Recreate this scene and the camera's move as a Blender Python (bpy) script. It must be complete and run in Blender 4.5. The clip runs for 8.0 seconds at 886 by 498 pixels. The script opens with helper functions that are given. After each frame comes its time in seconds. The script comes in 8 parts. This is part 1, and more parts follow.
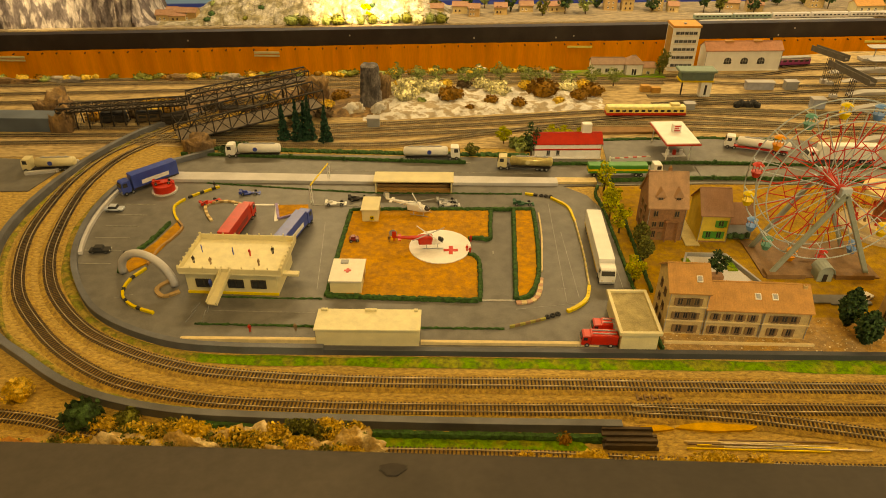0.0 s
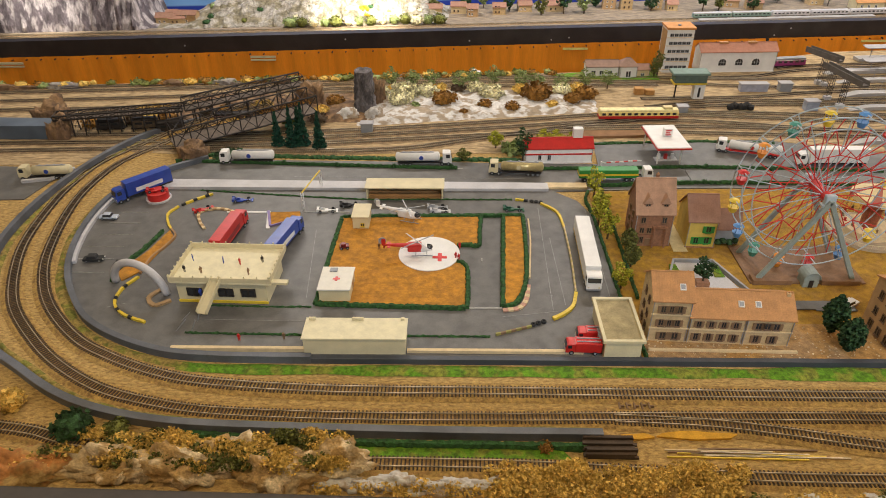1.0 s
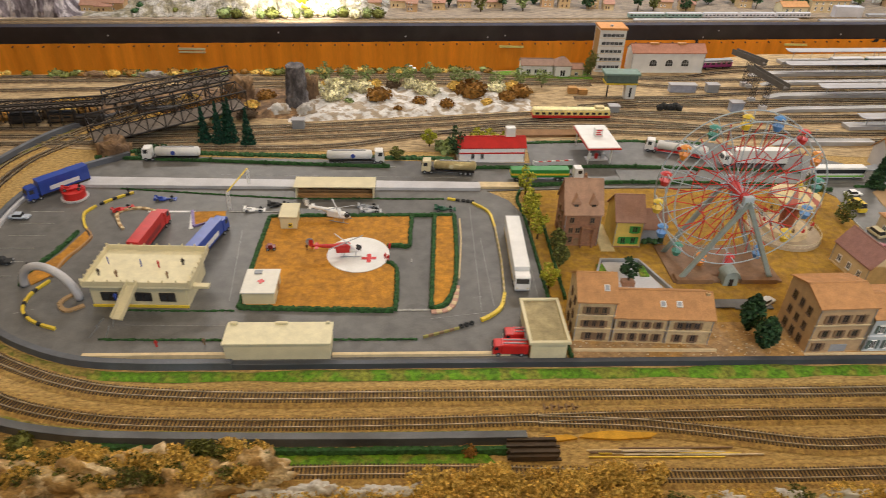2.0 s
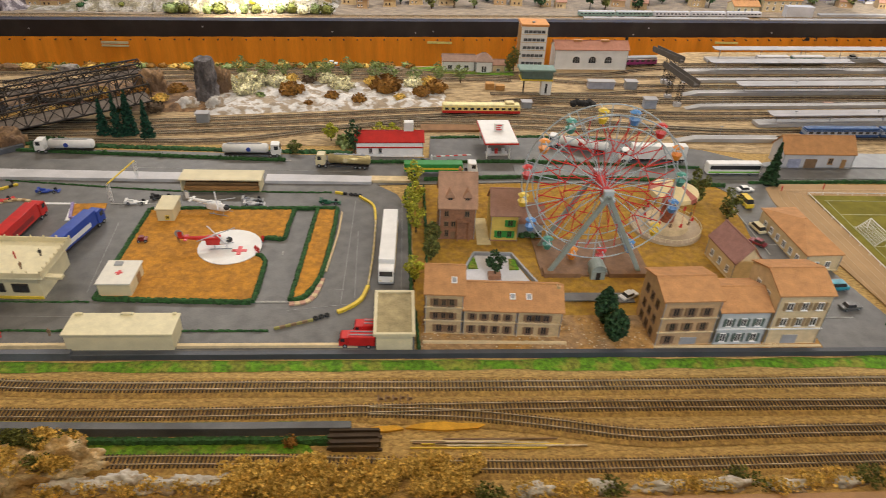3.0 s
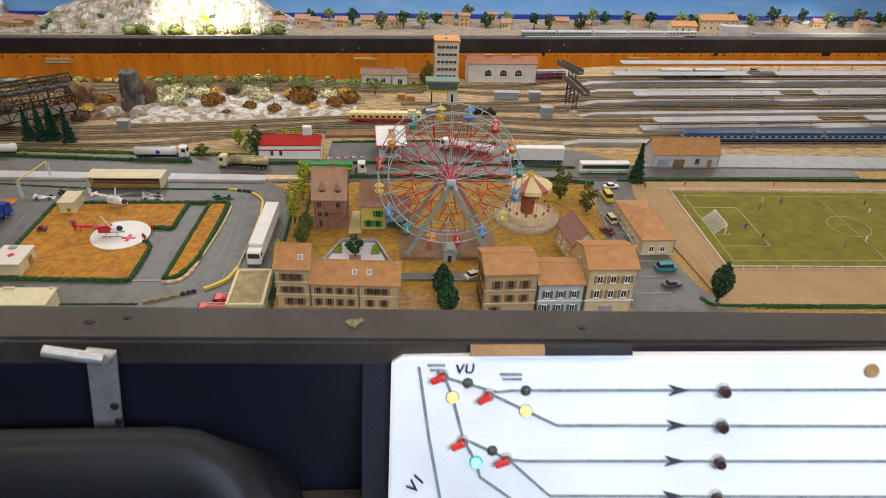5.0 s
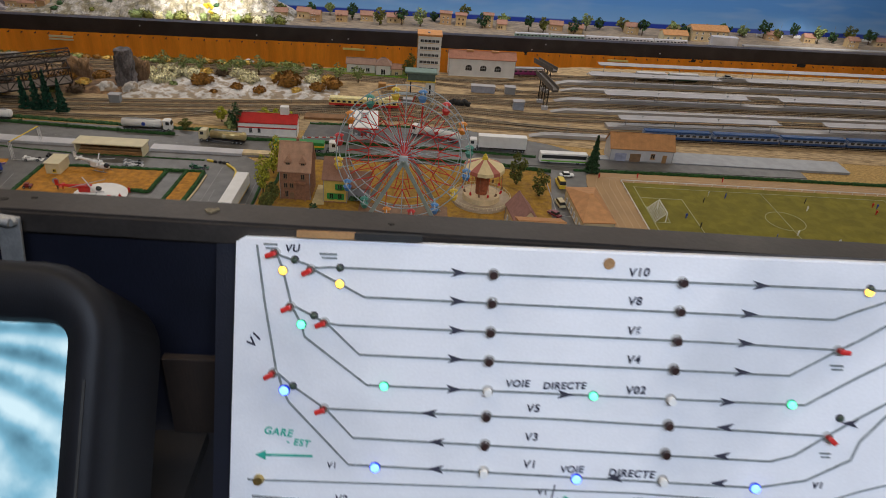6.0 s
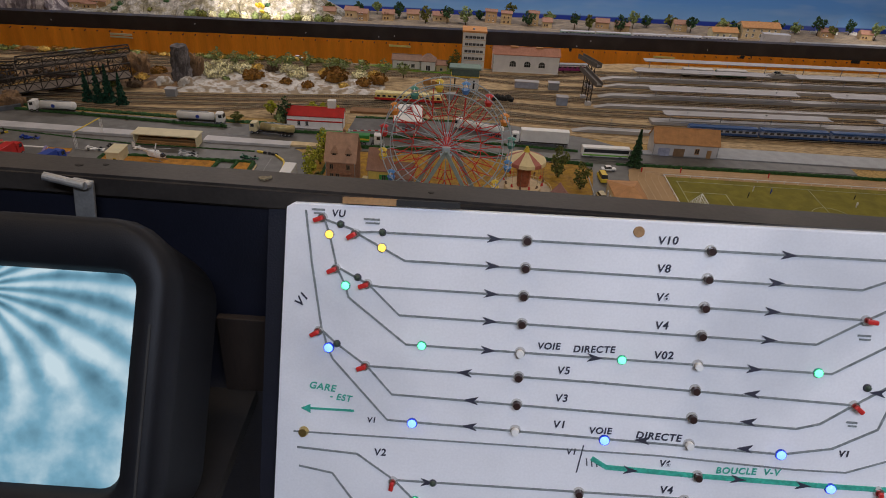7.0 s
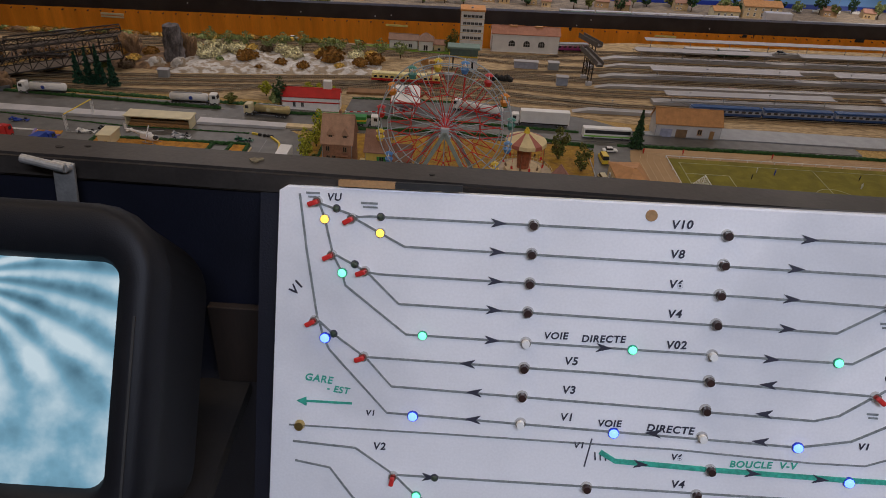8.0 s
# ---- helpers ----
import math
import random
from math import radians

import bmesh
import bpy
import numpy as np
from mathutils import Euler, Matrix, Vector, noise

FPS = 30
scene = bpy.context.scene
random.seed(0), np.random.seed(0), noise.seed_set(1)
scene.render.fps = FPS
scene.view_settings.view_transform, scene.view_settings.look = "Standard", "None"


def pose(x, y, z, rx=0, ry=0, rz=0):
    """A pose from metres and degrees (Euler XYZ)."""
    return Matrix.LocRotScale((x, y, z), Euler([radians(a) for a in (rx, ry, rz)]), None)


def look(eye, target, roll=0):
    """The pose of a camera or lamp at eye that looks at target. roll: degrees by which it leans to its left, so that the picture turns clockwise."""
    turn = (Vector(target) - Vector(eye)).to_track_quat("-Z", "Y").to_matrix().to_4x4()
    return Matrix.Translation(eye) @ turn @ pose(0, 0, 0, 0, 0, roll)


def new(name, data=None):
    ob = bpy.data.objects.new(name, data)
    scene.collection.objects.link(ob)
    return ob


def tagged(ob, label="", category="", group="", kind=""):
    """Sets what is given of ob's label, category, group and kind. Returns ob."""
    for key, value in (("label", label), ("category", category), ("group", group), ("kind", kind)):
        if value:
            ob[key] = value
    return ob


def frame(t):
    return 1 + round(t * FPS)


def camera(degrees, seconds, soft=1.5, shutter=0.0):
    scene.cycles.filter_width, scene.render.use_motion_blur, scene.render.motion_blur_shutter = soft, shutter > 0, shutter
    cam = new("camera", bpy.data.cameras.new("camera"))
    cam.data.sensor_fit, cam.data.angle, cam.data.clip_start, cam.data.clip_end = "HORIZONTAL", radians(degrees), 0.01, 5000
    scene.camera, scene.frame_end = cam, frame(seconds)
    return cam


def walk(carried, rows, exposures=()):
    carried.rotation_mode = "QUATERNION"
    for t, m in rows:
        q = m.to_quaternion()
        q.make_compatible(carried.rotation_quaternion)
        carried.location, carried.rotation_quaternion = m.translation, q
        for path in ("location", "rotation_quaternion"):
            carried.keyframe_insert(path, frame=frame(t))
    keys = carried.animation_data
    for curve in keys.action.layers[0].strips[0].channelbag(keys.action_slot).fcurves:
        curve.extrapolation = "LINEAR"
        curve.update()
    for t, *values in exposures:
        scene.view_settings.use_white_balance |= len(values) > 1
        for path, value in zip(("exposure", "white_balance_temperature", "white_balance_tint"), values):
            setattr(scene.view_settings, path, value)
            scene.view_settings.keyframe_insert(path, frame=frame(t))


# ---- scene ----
cam = camera(66.2, 8.0, soft=0.7, shutter=0.5)
PATH = [
    (0, (-0.445, -1.106, 0.93), (-0.468, 0.569, -0.163), 0.1),
    (0.5, (-0.407, -1.11, 0.954), (-0.465, 0.568, -0.132), -0.9),
    (1, (-0.403, -1.103, 0.961), (-0.443, 0.565, -0.141), -0.5),
    (2.3, (-0.312, -1.078, 0.966), (-0.161, 0.577, -0.148), 3.1),
    (2.5, (-0.231, -1.08, 0.965), (-0.085, 0.576, -0.147), 3.8),
    (3, (-0.06, -1.104, 0.964), (0.076, 0.55, -0.152), 2.9),
    (3.5, (0.005, -1.111, 0.968), (0.176, 0.538, -0.151), 2.0),
    (4, (0.159, -1.161, 0.975), (0.328, 0.504, -0.12), 3.7),
    (4.2, (0.227, -1.203, 0.987), (0.393, 0.467, -0.101), 3.4),
    (5.3, (0.302, -1.37, 0.998), (0.431, 0.325, -0.057), 2.7),
    (5.5, (0.334, -1.404, 1.001), (0.468, 0.291, -0.053), 3.5),
    (6, (0.433, -1.495, 1.002), (0.548, 0.203, -0.049), 4.9),
    (6.5, (0.451, -1.541, 1.001), (0.474, 0.159, -0.052), 4.3),
    (7, (0.439, -1.543, 0.993), (0.429, 0.155, -0.063), 3.6),
    (7.5, (0.431, -1.525, 0.979), (0.42, 0.158, -0.101), 3.3),
    (8, (0.435, -1.513, 0.977), (0.435, 0.158, -0.122), 3.6),
]
EXPOSURES = [(0.0, 0.88, 34000, 7), (0.5, 0.9, 8800, 10), (0.8, 0.95, 6600, 12), (4.0, 0.92, 6300, 12), (5.5, 0.68, 6150, 12), (5.8, 0.36, 6150, 12), (6.2, 0.0, 6300, 15), (7.0, -0.20, 6400, 18), (8.0, -0.30, 6400, 20)]
walk(cam, [(t, look(eye, target, roll)) for t, eye, target, roll in PATH], EXPOSURES)

# ---------------------------------------------------------------- light
world = bpy.data.worlds.new("room_air")
scene.world = world
world.use_nodes = True
world.node_tree.nodes["Background"].inputs[0].default_value = (0.9, 0.85, 0.78, 1)
world.node_tree.nodes["Background"].inputs[1].default_value = 0.01


def area_lamp(name, x, y, z, sx, sy, watts, colour):
    data = bpy.data.lights.new(name, "AREA")
    data.shape, data.size, data.size_y, data.energy, data.color = "RECTANGLE", sx, sy, watts, colour
    ob = new(name, data)
    ob.matrix_world = pose(x, y, z)
    return ob


WARM = (1.0, 0.80, 0.52)
PALE = (1.0, 0.86, 0.70)
for lx in (-2.2, -0.4, 1.4, 3.2):
    area_lamp("ceiling_tube_light", lx, -0.95, 2.02, 1.2, 0.16, 6.8, WARM)
    area_lamp("ceiling_tube_light", lx, 1.25, 2.02, 1.2, 0.16, 4.4, PALE)
for lx in (-1.4, 1.0, 3.2):
    area_lamp("ceiling_tube_light", lx, 3.1, 2.02, 1.2, 0.16, 28, (1.0, 0.95, 0.88))
area_lamp("aisle_tube_light", 0.85, -2.4, 2.02, 1.2, 0.16, 43, (0.74, 0.85, 1.0))
spot_data = bpy.data.lights.new("display_spotlight", "SPOT")
spot_data.energy, spot_data.color, spot_data.spot_size, spot_data.spot_blend = 190, (1.0, 0.95, 0.85), radians(36), 0.7
spot_data.shadow_soft_size = 0.04
new("display_spotlight", spot_data).matrix_world = look((-1.0, 3.0, 1.0), (-1.04, 3.62, -0.2))
for lx, tx, watts in ((-3.05, -3.08, 70), (3.62, 3.66, 60)):
    side_data = bpy.data.lights.new("display_spotlight", "SPOT")
    side_data.energy, side_data.color, side_data.spot_size, side_data.spot_blend, side_data.shadow_soft_size = watts, (1.0, 0.95, 0.85), radians(28), 0.7, 0.04
    new("display_spotlight", side_data).matrix_world = look((lx, 3.0 + 0.08 * lx, 1.0), (tx, 3.66 + 0.08 * tx, -0.2))

# ---------------------------------------------------------------- materials


def M(name, colour, rough=0.6, metal=0.0, vary=0.18, scale=60.0, bump=0.15, fine=400.0, second=None, mix=0.5, mscale=12.0, spec=0.5, obj=0.0, island=0.0, stretch=None):
    """A node material: base colour, two scales of variation, fine relief. second: a second colour in patches."""
    m = bpy.data.materials.new(name)
    m.use_nodes = True
    nt = m.node_tree
    N, L = nt.nodes, nt.links
    b = N["Principled BSDF"]
    b.inputs["Roughness"].default_value, b.inputs["Metallic"].default_value = rough, metal
    b.inputs["Specular IOR Level"].default_value = spec
    tc = N.new("ShaderNodeTexCoord")
    src = tc.outputs["Object"]
    if stretch:
        mp = N.new("ShaderNodeMapping")
        mp.inputs["Scale"].default_value = stretch
        L.new(src, mp.inputs["Vector"])
        src = mp.outputs[0]

    def noise_node(sc, detail=4):
        n = N.new("ShaderNodeTexNoise")
        n.inputs["Scale"].default_value, n.inputs["Detail"].default_value = sc, detail
        L.new(src, n.inputs["Vector"])
        return n
    n1, n2 = noise_node(scale), noise_node(fine, 2)

    def remap(sock, lo, hi):
        r = N.new("ShaderNodeMapRange")
        r.inputs["From Min"].default_value, r.inputs["From Max"].default_value = 0.3, 0.7
        r.inputs["To Min"].default_value, r.inputs["To Max"].default_value = lo, hi
        L.new(sock, r.inputs["Value"])
        return r.outputs[0]

    def times(a, bb):
        n = N.new("ShaderNodeMath")
        n.operation = "MULTIPLY"
        L.new(a, n.inputs[0])
        L.new(bb, n.inputs[1])
        return n.outputs[0]
    v = times(remap(n1.outputs[0], 1 - vary, 1 + vary), remap(n2.outputs[0], 1 - vary * 0.6, 1 + vary * 0.6))
    if obj or island:
        info = N.new("ShaderNodeObjectInfo" if obj else "ShaderNodeNewGeometry")
        amount = obj or island
        r = N.new("ShaderNodeMapRange")
        r.inputs["To Min"].default_value, r.inputs["To Max"].default_value = 1 - amount, 1 + amount
        L.new(info.outputs["Random" if obj else "Random Per Island"], r.inputs["Value"])
        v = times(v, r.outputs[0])
    col = N.new("ShaderNodeRGB")
    col.outputs[0].default_value = (*colour, 1)
    base = col.outputs[0]
    if second:
        n3 = noise_node(mscale, 5)
        mx = N.new("ShaderNodeMix")
        mx.data_type = "RGBA"
        r = N.new("ShaderNodeMapRange")
        r.inputs["From Min"].default_value, r.inputs["From Max"].default_value = 0.62 - mix * 0.3, 0.72 - mix * 0.3
        L.new(n3.outputs[0], r.inputs["Value"])
        L.new(r.outputs[0], mx.inputs["Factor"])
        L.new(base, mx.inputs["A"])
        mx.inputs["B"].default_value = (*second, 1)
        base = mx.outputs["Result"]
    vm = N.new("ShaderNodeVectorMath")
    vm.operation = "SCALE"
    L.new(base, vm.inputs[0])
    L.new(v, vm.inputs["Scale"])
    L.new(vm.outputs[0], b.inputs["Base Color"])
    if bump:
        bn = N.new("ShaderNodeBump")
        bn.inputs["Strength"].default_value, bn.inputs["Distance"].default_value = bump, 0.002
        L.new(n2.outputs[0], bn.inputs["Height"])
        L.new(bn.outputs[0], b.inputs["Normal"])
    return m


def glow(name, colour, strength):
    m = M(name, colour, 0.3, vary=0.02, bump=0)
    b = m.node_tree.nodes["Principled BSDF"]
    b.inputs["Emission Color"].default_value, b.inputs["Emission Strength"].default_value = (*colour, 1), strength
    return m


SAND = M("sandy_ballast", (0.47, 0.31, 0.105), 0.95, vary=0.30, scale=160, fine=700, bump=0.9, second=(0.33, 0.20, 0.065), mscale=210, mix=0.4, stretch=(0.45, 1, 1))
REARG = M("brown_yard_ballast", (0.43, 0.31, 0.165), 0.95, vary=0.30, scale=90, fine=520, bump=0.8, second=(0.28, 0.195, 0.10), mscale=60, mix=0.4, stretch=(0.3, 1, 1))
GRASSO = M("olive_flock_grass", (0.19, 0.185, 0.028), 0.95, vary=0.45, scale=120, fine=700, bump=1.0, second=(0.33, 0.235, 0.06), mscale=34, mix=0.6)
SLATE = M("slate_grey_wall_paint", (0.125, 0.135, 0.155), 0.5, vary=0.2, scale=24, second=(0.085, 0.09, 0.10), mscale=12)
DROCK = M("dark_grey_rock", (0.15, 0.135, 0.135), 0.9, vary=0.45, scale=60, fine=260, bump=1.0, second=(0.085, 0.075, 0.075), mscale=40, stretch=(1, 1, 0.4))
CLIFF = M("cracked_grey_cliff", (0.40, 0.36, 0.36), 0.9, vary=0.45, scale=26, fine=110, bump=1.0, second=(0.12, 0.10, 0.11), mscale=20, mix=0.62, stretch=(1, 1, 0.38))
TILEP = M("pinkish_tan_tile", (0.46, 0.275, 0.175), 0.8, vary=0.15, scale=60, bump=0.2)
BALLAST = M("golden_track_ballast", (0.42, 0.265, 0.075), 0.95, vary=0.35, scale=130, fine=700, bump=0.9, second=(0.32, 0.19, 0.06), mscale=120)
BALLASTR = M("dark_brown_track_ballast", (0.235, 0.16, 0.085), 0.95, vary=0.35, scale=110, fine=600, bump=0.9, second=(0.31, 0.21, 0.11), mscale=60)
FARSAND = M("grey_brown_far_ballast", (0.25, 0.195, 0.14), 0.95, vary=0.3, scale=60, fine=300, bump=0.6, second=(0.32, 0.25, 0.17), mscale=50, stretch=(0.3, 1, 1))
SOIL = M("brown_scatter_soil", (0.38, 0.205, 0.06), 0.95, vary=0.35, scale=70, fine=420, bump=0.5, second=(0.33, 0.20, 0.09), mscale=11)
OCHRE = M("ochre_flock_grass", (0.50, 0.225, 0.024), 0.95, vary=0.26, scale=70, fine=520, bump=0.8, second=(0.42, 0.19, 0.026), mscale=40)
MUSTARD = M("mustard_flock_ground", (0.37, 0.205, 0.020), 0.95, vary=0.28, scale=60, fine=520, bump=0.7, second=(0.32, 0.175, 0.03), mscale=34)
ASPHALT = M("grey_painted_asphalt", (0.140, 0.135, 0.125), 0.46, vary=0.16, scale=34, fine=300, bump=0.08, spec=0.38, second=(0.122, 0.117, 0.108), mscale=16)
GRASS = M("green_flock_grass", (0.105, 0.235, 0.008), 0.95, vary=0.5, scale=120, fine=700, bump=1.0, second=(0.20, 0.215, 0.025), mscale=26, mix=0.45)
PITCHG = M("pitch_grass", (0.165, 0.142, 0.009), 0.95, vary=0.14, scale=16, fine=420, bump=0.4, second=(0.195, 0.170, 0.014), mscale=26)
HEDGE = M("dark_green_hedge", (0.025, 0.085, 0.02), 0.95, vary=0.5, scale=120, fine=500, bump=1.0)
RAIL = M("steel_rail", (0.52, 0.43, 0.30), 0.38, 0.5, vary=0.3, scale=40)
SLEEPER = M("dark_brown_sleeper", (0.055, 0.036, 0.022), 0.8, vary=0.3, scale=30, island=0.3)
KERB = M("dark_grey_wall_paint", (0.055, 0.06, 0.07), 0.5, vary=0.2, scale=20)
LEDGE = M("dark_laminate_ledge", (0.027, 0.022, 0.019), 0.5, vary=0.22, scale=18, fine=220, bump=0.1, second=(0.040, 0.033, 0.028), mscale=7)
NAVY = M("dark_navy_panel", (0.0065, 0.0075, 0.015), 0.5, vary=0.2, scale=15)
ORANGE = M("orange_brown_curtain", (0.86, 0.285, 0.010), 0.85, vary=0.12, scale=26, fine=500, bump=0.2, stretch=(1, 1, 0.06))
BLACK = M("black_painted_board", (0.026, 0.018, 0.018), 0.45, vary=0.3, scale=12, second=(0.035, 0.027, 0.026), mscale=5)
CREAM = M("cream_plastic", (0.66, 0.58, 0.36), 0.55, vary=0.08, scale=30, bump=0.05)
WHITE = M("white_paint", (0.78, 0.77, 0.74), 0.5, vary=0.07, scale=30, bump=0.05)
WHITEG = M("grey_white_board", (0.52, 0.51, 0.52), 0.55, vary=0.14, scale=14, bump=0.1)
RED = M("red_paint", (0.55, 0.025, 0.02), 0.35, vary=0.12, scale=40, bump=0.03)
BLUE = M("blue_paint", (0.03, 0.07, 0.36), 0.35, vary=0.14, scale=40, bump=0.03)
YELLOW = M("yellow_paint", (0.72, 0.52, 0.04), 0.45, vary=0.12, scale=40, bump=0.03)
GREEN = M("green_paint", (0.03, 0.25, 0.05), 0.45, vary=0.12, scale=40, bump=0.03)
TYRE = M("black_rubber", (0.02, 0.02, 0.02), 0.8, vary=0.2)
GLASS = M("dark_window_glass", (0.03, 0.032, 0.035), 0.12, vary=0.1, bump=0, spec=0.8)
GREYP = M("grey_plastic", (0.30, 0.31, 0.32), 0.5, vary=0.12, scale=30)
DARKST = M("dark_steel", (0.036, 0.030, 0.026), 0.55, 0.3, vary=0.2)
STONE = M("tan_stone_wall", (0.55, 0.40, 0.21), 0.85, vary=0.16, scale=90, fine=500, bump=0.25)
BEIGE = M("beige_render", (0.64, 0.50, 0.29), 0.85, vary=0.12, scale=60, bump=0.2)
PINKISH = M("peach_render", (0.50, 0.33, 0.17), 0.85, vary=0.12, scale=60, bump=0.2)
PALEB = M("pale_blue_render", (0.50, 0.52, 0.50), 0.85, vary=0.1, scale=60, bump=0.2)
BRICK = M("brown_brick", (0.29, 0.145, 0.08), 0.85, vary=0.2, scale=120, bump=0.3)
TILE = M("terracotta_tile", (0.49, 0.245, 0.095), 0.8, vary=0.15, scale=50, bump=0.2, obj=0.0)
TILEB = M("brown_tile", (0.33, 0.18, 0.12), 0.8, vary=0.15, scale=50, bump=0.2)
WOOD = M("varnished_wood", (0.36, 0.20, 0.08), 0.5, vary=0.2, scale=20)
SHUT = M("dark_wood_shutter", (0.23, 0.14, 0.075), 0.7, vary=0.15)
ROCK = M("grey_plaster_rock", (0.36, 0.33, 0.295), 0.9, vary=0.35, scale=35, fine=160, bump=0.8, second=(0.15, 0.13, 0.12), mscale=22)
BROCK = M("brown_plaster_rock", (0.26, 0.155, 0.075), 0.9, vary=0.4, scale=45, fine=220, bump=1.0, second=(0.15, 0.09, 0.05), mscale=30, mix=0.55, stretch=(1, 1, 0.5))
ROCKT = M("tan_plaster_rock", (0.46, 0.29, 0.11), 0.9, vary=0.4, scale=45, fine=220, bump=1.0, second=(0.60, 0.48, 0.30), mscale=22)
WROCK = M("white_plaster", (0.62, 0.60, 0.57), 0.9, vary=0.2, scale=30, fine=160, bump=0.6, second=(0.34, 0.27, 0.19), mscale=34, mix=0.5)
LICHEN = M("yellow_brown_lichen", (0.68, 0.46, 0.11), 0.95, vary=0.35, scale=90, fine=400, bump=0.9, island=0.2)
LEAFD = M("dark_green_foliage", (0.03, 0.075, 0.025), 0.95, vary=0.5, scale=100, bump=0.8, island=0.4)
LEAFO = M("olive_foliage", (0.13, 0.14, 0.03), 0.95, vary=0.45, scale=100, bump=0.8, island=0.4)
LEAFY = M("yellow_green_foliage", (0.36, 0.36, 0.03), 0.95, vary=0.4, scale=100, bump=0.8, island=0.35)
LEAFG = M("pale_green_foliage", (0.24, 0.30, 0.11), 0.95, vary=0.4, scale=100, bump=0.8, island=0.35)
LEAFC = M("cream_flowering_foliage", (0.64, 0.60, 0.38), 0.95, vary=0.45, scale=120, bump=0.8, island=0.5)
LEAFR = M("rust_foliage", (0.25, 0.12, 0.02), 0.95, vary=0.4, scale=100, bump=0.8, island=0.35)
BARK = M("brown_bark", (0.10, 0.065, 0.035), 0.9, vary=0.3, scale=80)
TAN = M("tan_running_track", (0.39, 0.25, 0.12), 0.85, vary=0.1, scale=14, bump=0.15)
PLAT = M("pale_platform_concrete", (0.36, 0.345, 0.33), 0.7, vary=0.12, scale=14)

# ---------------------------------------------------------------- mesh helpers


def finish(bm, name, mat, smooth=False):
    me = bpy.data.meshes.new(name)
    bmesh.ops.recalc_face_normals(bm, faces=bm.faces)
    bm.to_mesh(me)
    bm.free()
    for m in (mat if isinstance(mat, (list, tuple)) else [mat]):
        me.materials.append(m)
    if smooth:
        me.polygons.foreach_set("use_smooth", [True] * len(me.polygons))
    return me


def part(name, bm, mat, parent, label="", smooth=False):
    """Link a bmesh as one mesh object under a thing or a part."""
    ob = new(name, finish(bm, name, mat, smooth))
    ob.parent = parent
    if label:
        ob["label"] = label
    return ob


def solid(name, bm, mat, label, category, kind="", group="", smooth=False):
    """A top-level thing that is one mesh."""
    return tagged(new(name, finish(bm, name, mat, smooth)), label, category, group, kind)


def thing(name, label, category, x=0, y=0, z=0, rz=0, group="", kind=""):
    ob = new(name)
    ob.empty_display_size = 0.02
    ob.matrix_basis = pose(x, y, z, 0, 0, rz)
    return tagged(ob, label, category, group, kind)


def B():
    return bmesh.new()


def box(bm, x0, x1, y0, y1, z0, z1, m=None, bev=0.0):
    r = bmesh.ops.create_cube(bm, size=1.0)
    vs = r["verts"]
    for v in vs:
        v.co = Vector(((x0 + x1) / 2 + v.co.x * (x1 - x0), (y0 + y1) / 2 + v.co.y * (y1 - y0), (z0 + z1) / 2 + v.co.z * (z1 - z0)))
    if bev:
        es = list({e for v in vs for e in v.link_edges})
        r2 = bmesh.ops.bevel(bm, geom=es, offset=bev, segments=2, profile=0.5, affect="EDGES")
        vs = list({v for f in r2["faces"] for v in f.verts} | {v for v in vs if v.is_valid})
    if m is not None:
        for v in vs:
            v.co = m @ v.co
    return vs


def cyl(bm, p, q, r, r2=None, seg=10):
    p, q = Vector(p), Vector(q)
    d = q - p
    m = Matrix.Translation((p + q) / 2) @ d.to_track_quat("Z", "Y").to_matrix().to_4x4()
    return bmesh.ops.create_cone(bm, cap_ends=True, segments=seg, radius1=r, radius2=r if r2 is None else r2, depth=d.length, matrix=m)["verts"]


def ball(bm, x, y, z, rx, ry=None, rz=None, sub=1, jitter=0.0):
    r = bmesh.ops.create_icosphere(bm, subdivisions=sub, radius=1.0)
    ry, rz = ry or rx, rz or rx
    for v in r["verts"]:
        k = 1 + random.uniform(-jitter, jitter)
        v.co = Vector((x + v.co.x * rx * k, y + v.co.y * ry * k, z + v.co.z * rz * k))
    return r["verts"]


def prism(bm, pts, z0, z1):
    """An upright prism over a polygon of the plan."""
    lo = [bm.verts.new((x, y, z0)) for x, y in pts]
    hi = [bm.verts.new((x, y, z1)) for x, y in pts]
    n = len(pts)
    bm.faces.new(hi)
    bm.faces.new(lo[::-1])
    for i in range(n):
        bm.faces.new((lo[i], lo[(i + 1) % n], hi[(i + 1) % n], hi[i]))


def profile_y(bm, pts, x0, x1):
    """A prism along x over a polygon of (y, z)."""
    a = [bm.verts.new((x0, y, z)) for y, z in pts]
    b = [bm.verts.new((x1, y, z)) for y, z in pts]
    n = len(pts)
    bm.faces.new(a)
    bm.faces.new(b[::-1])
    for i in range(n):
        bm.faces.new((a[i], b[i], b[(i + 1) % n], a[(i + 1) % n]))


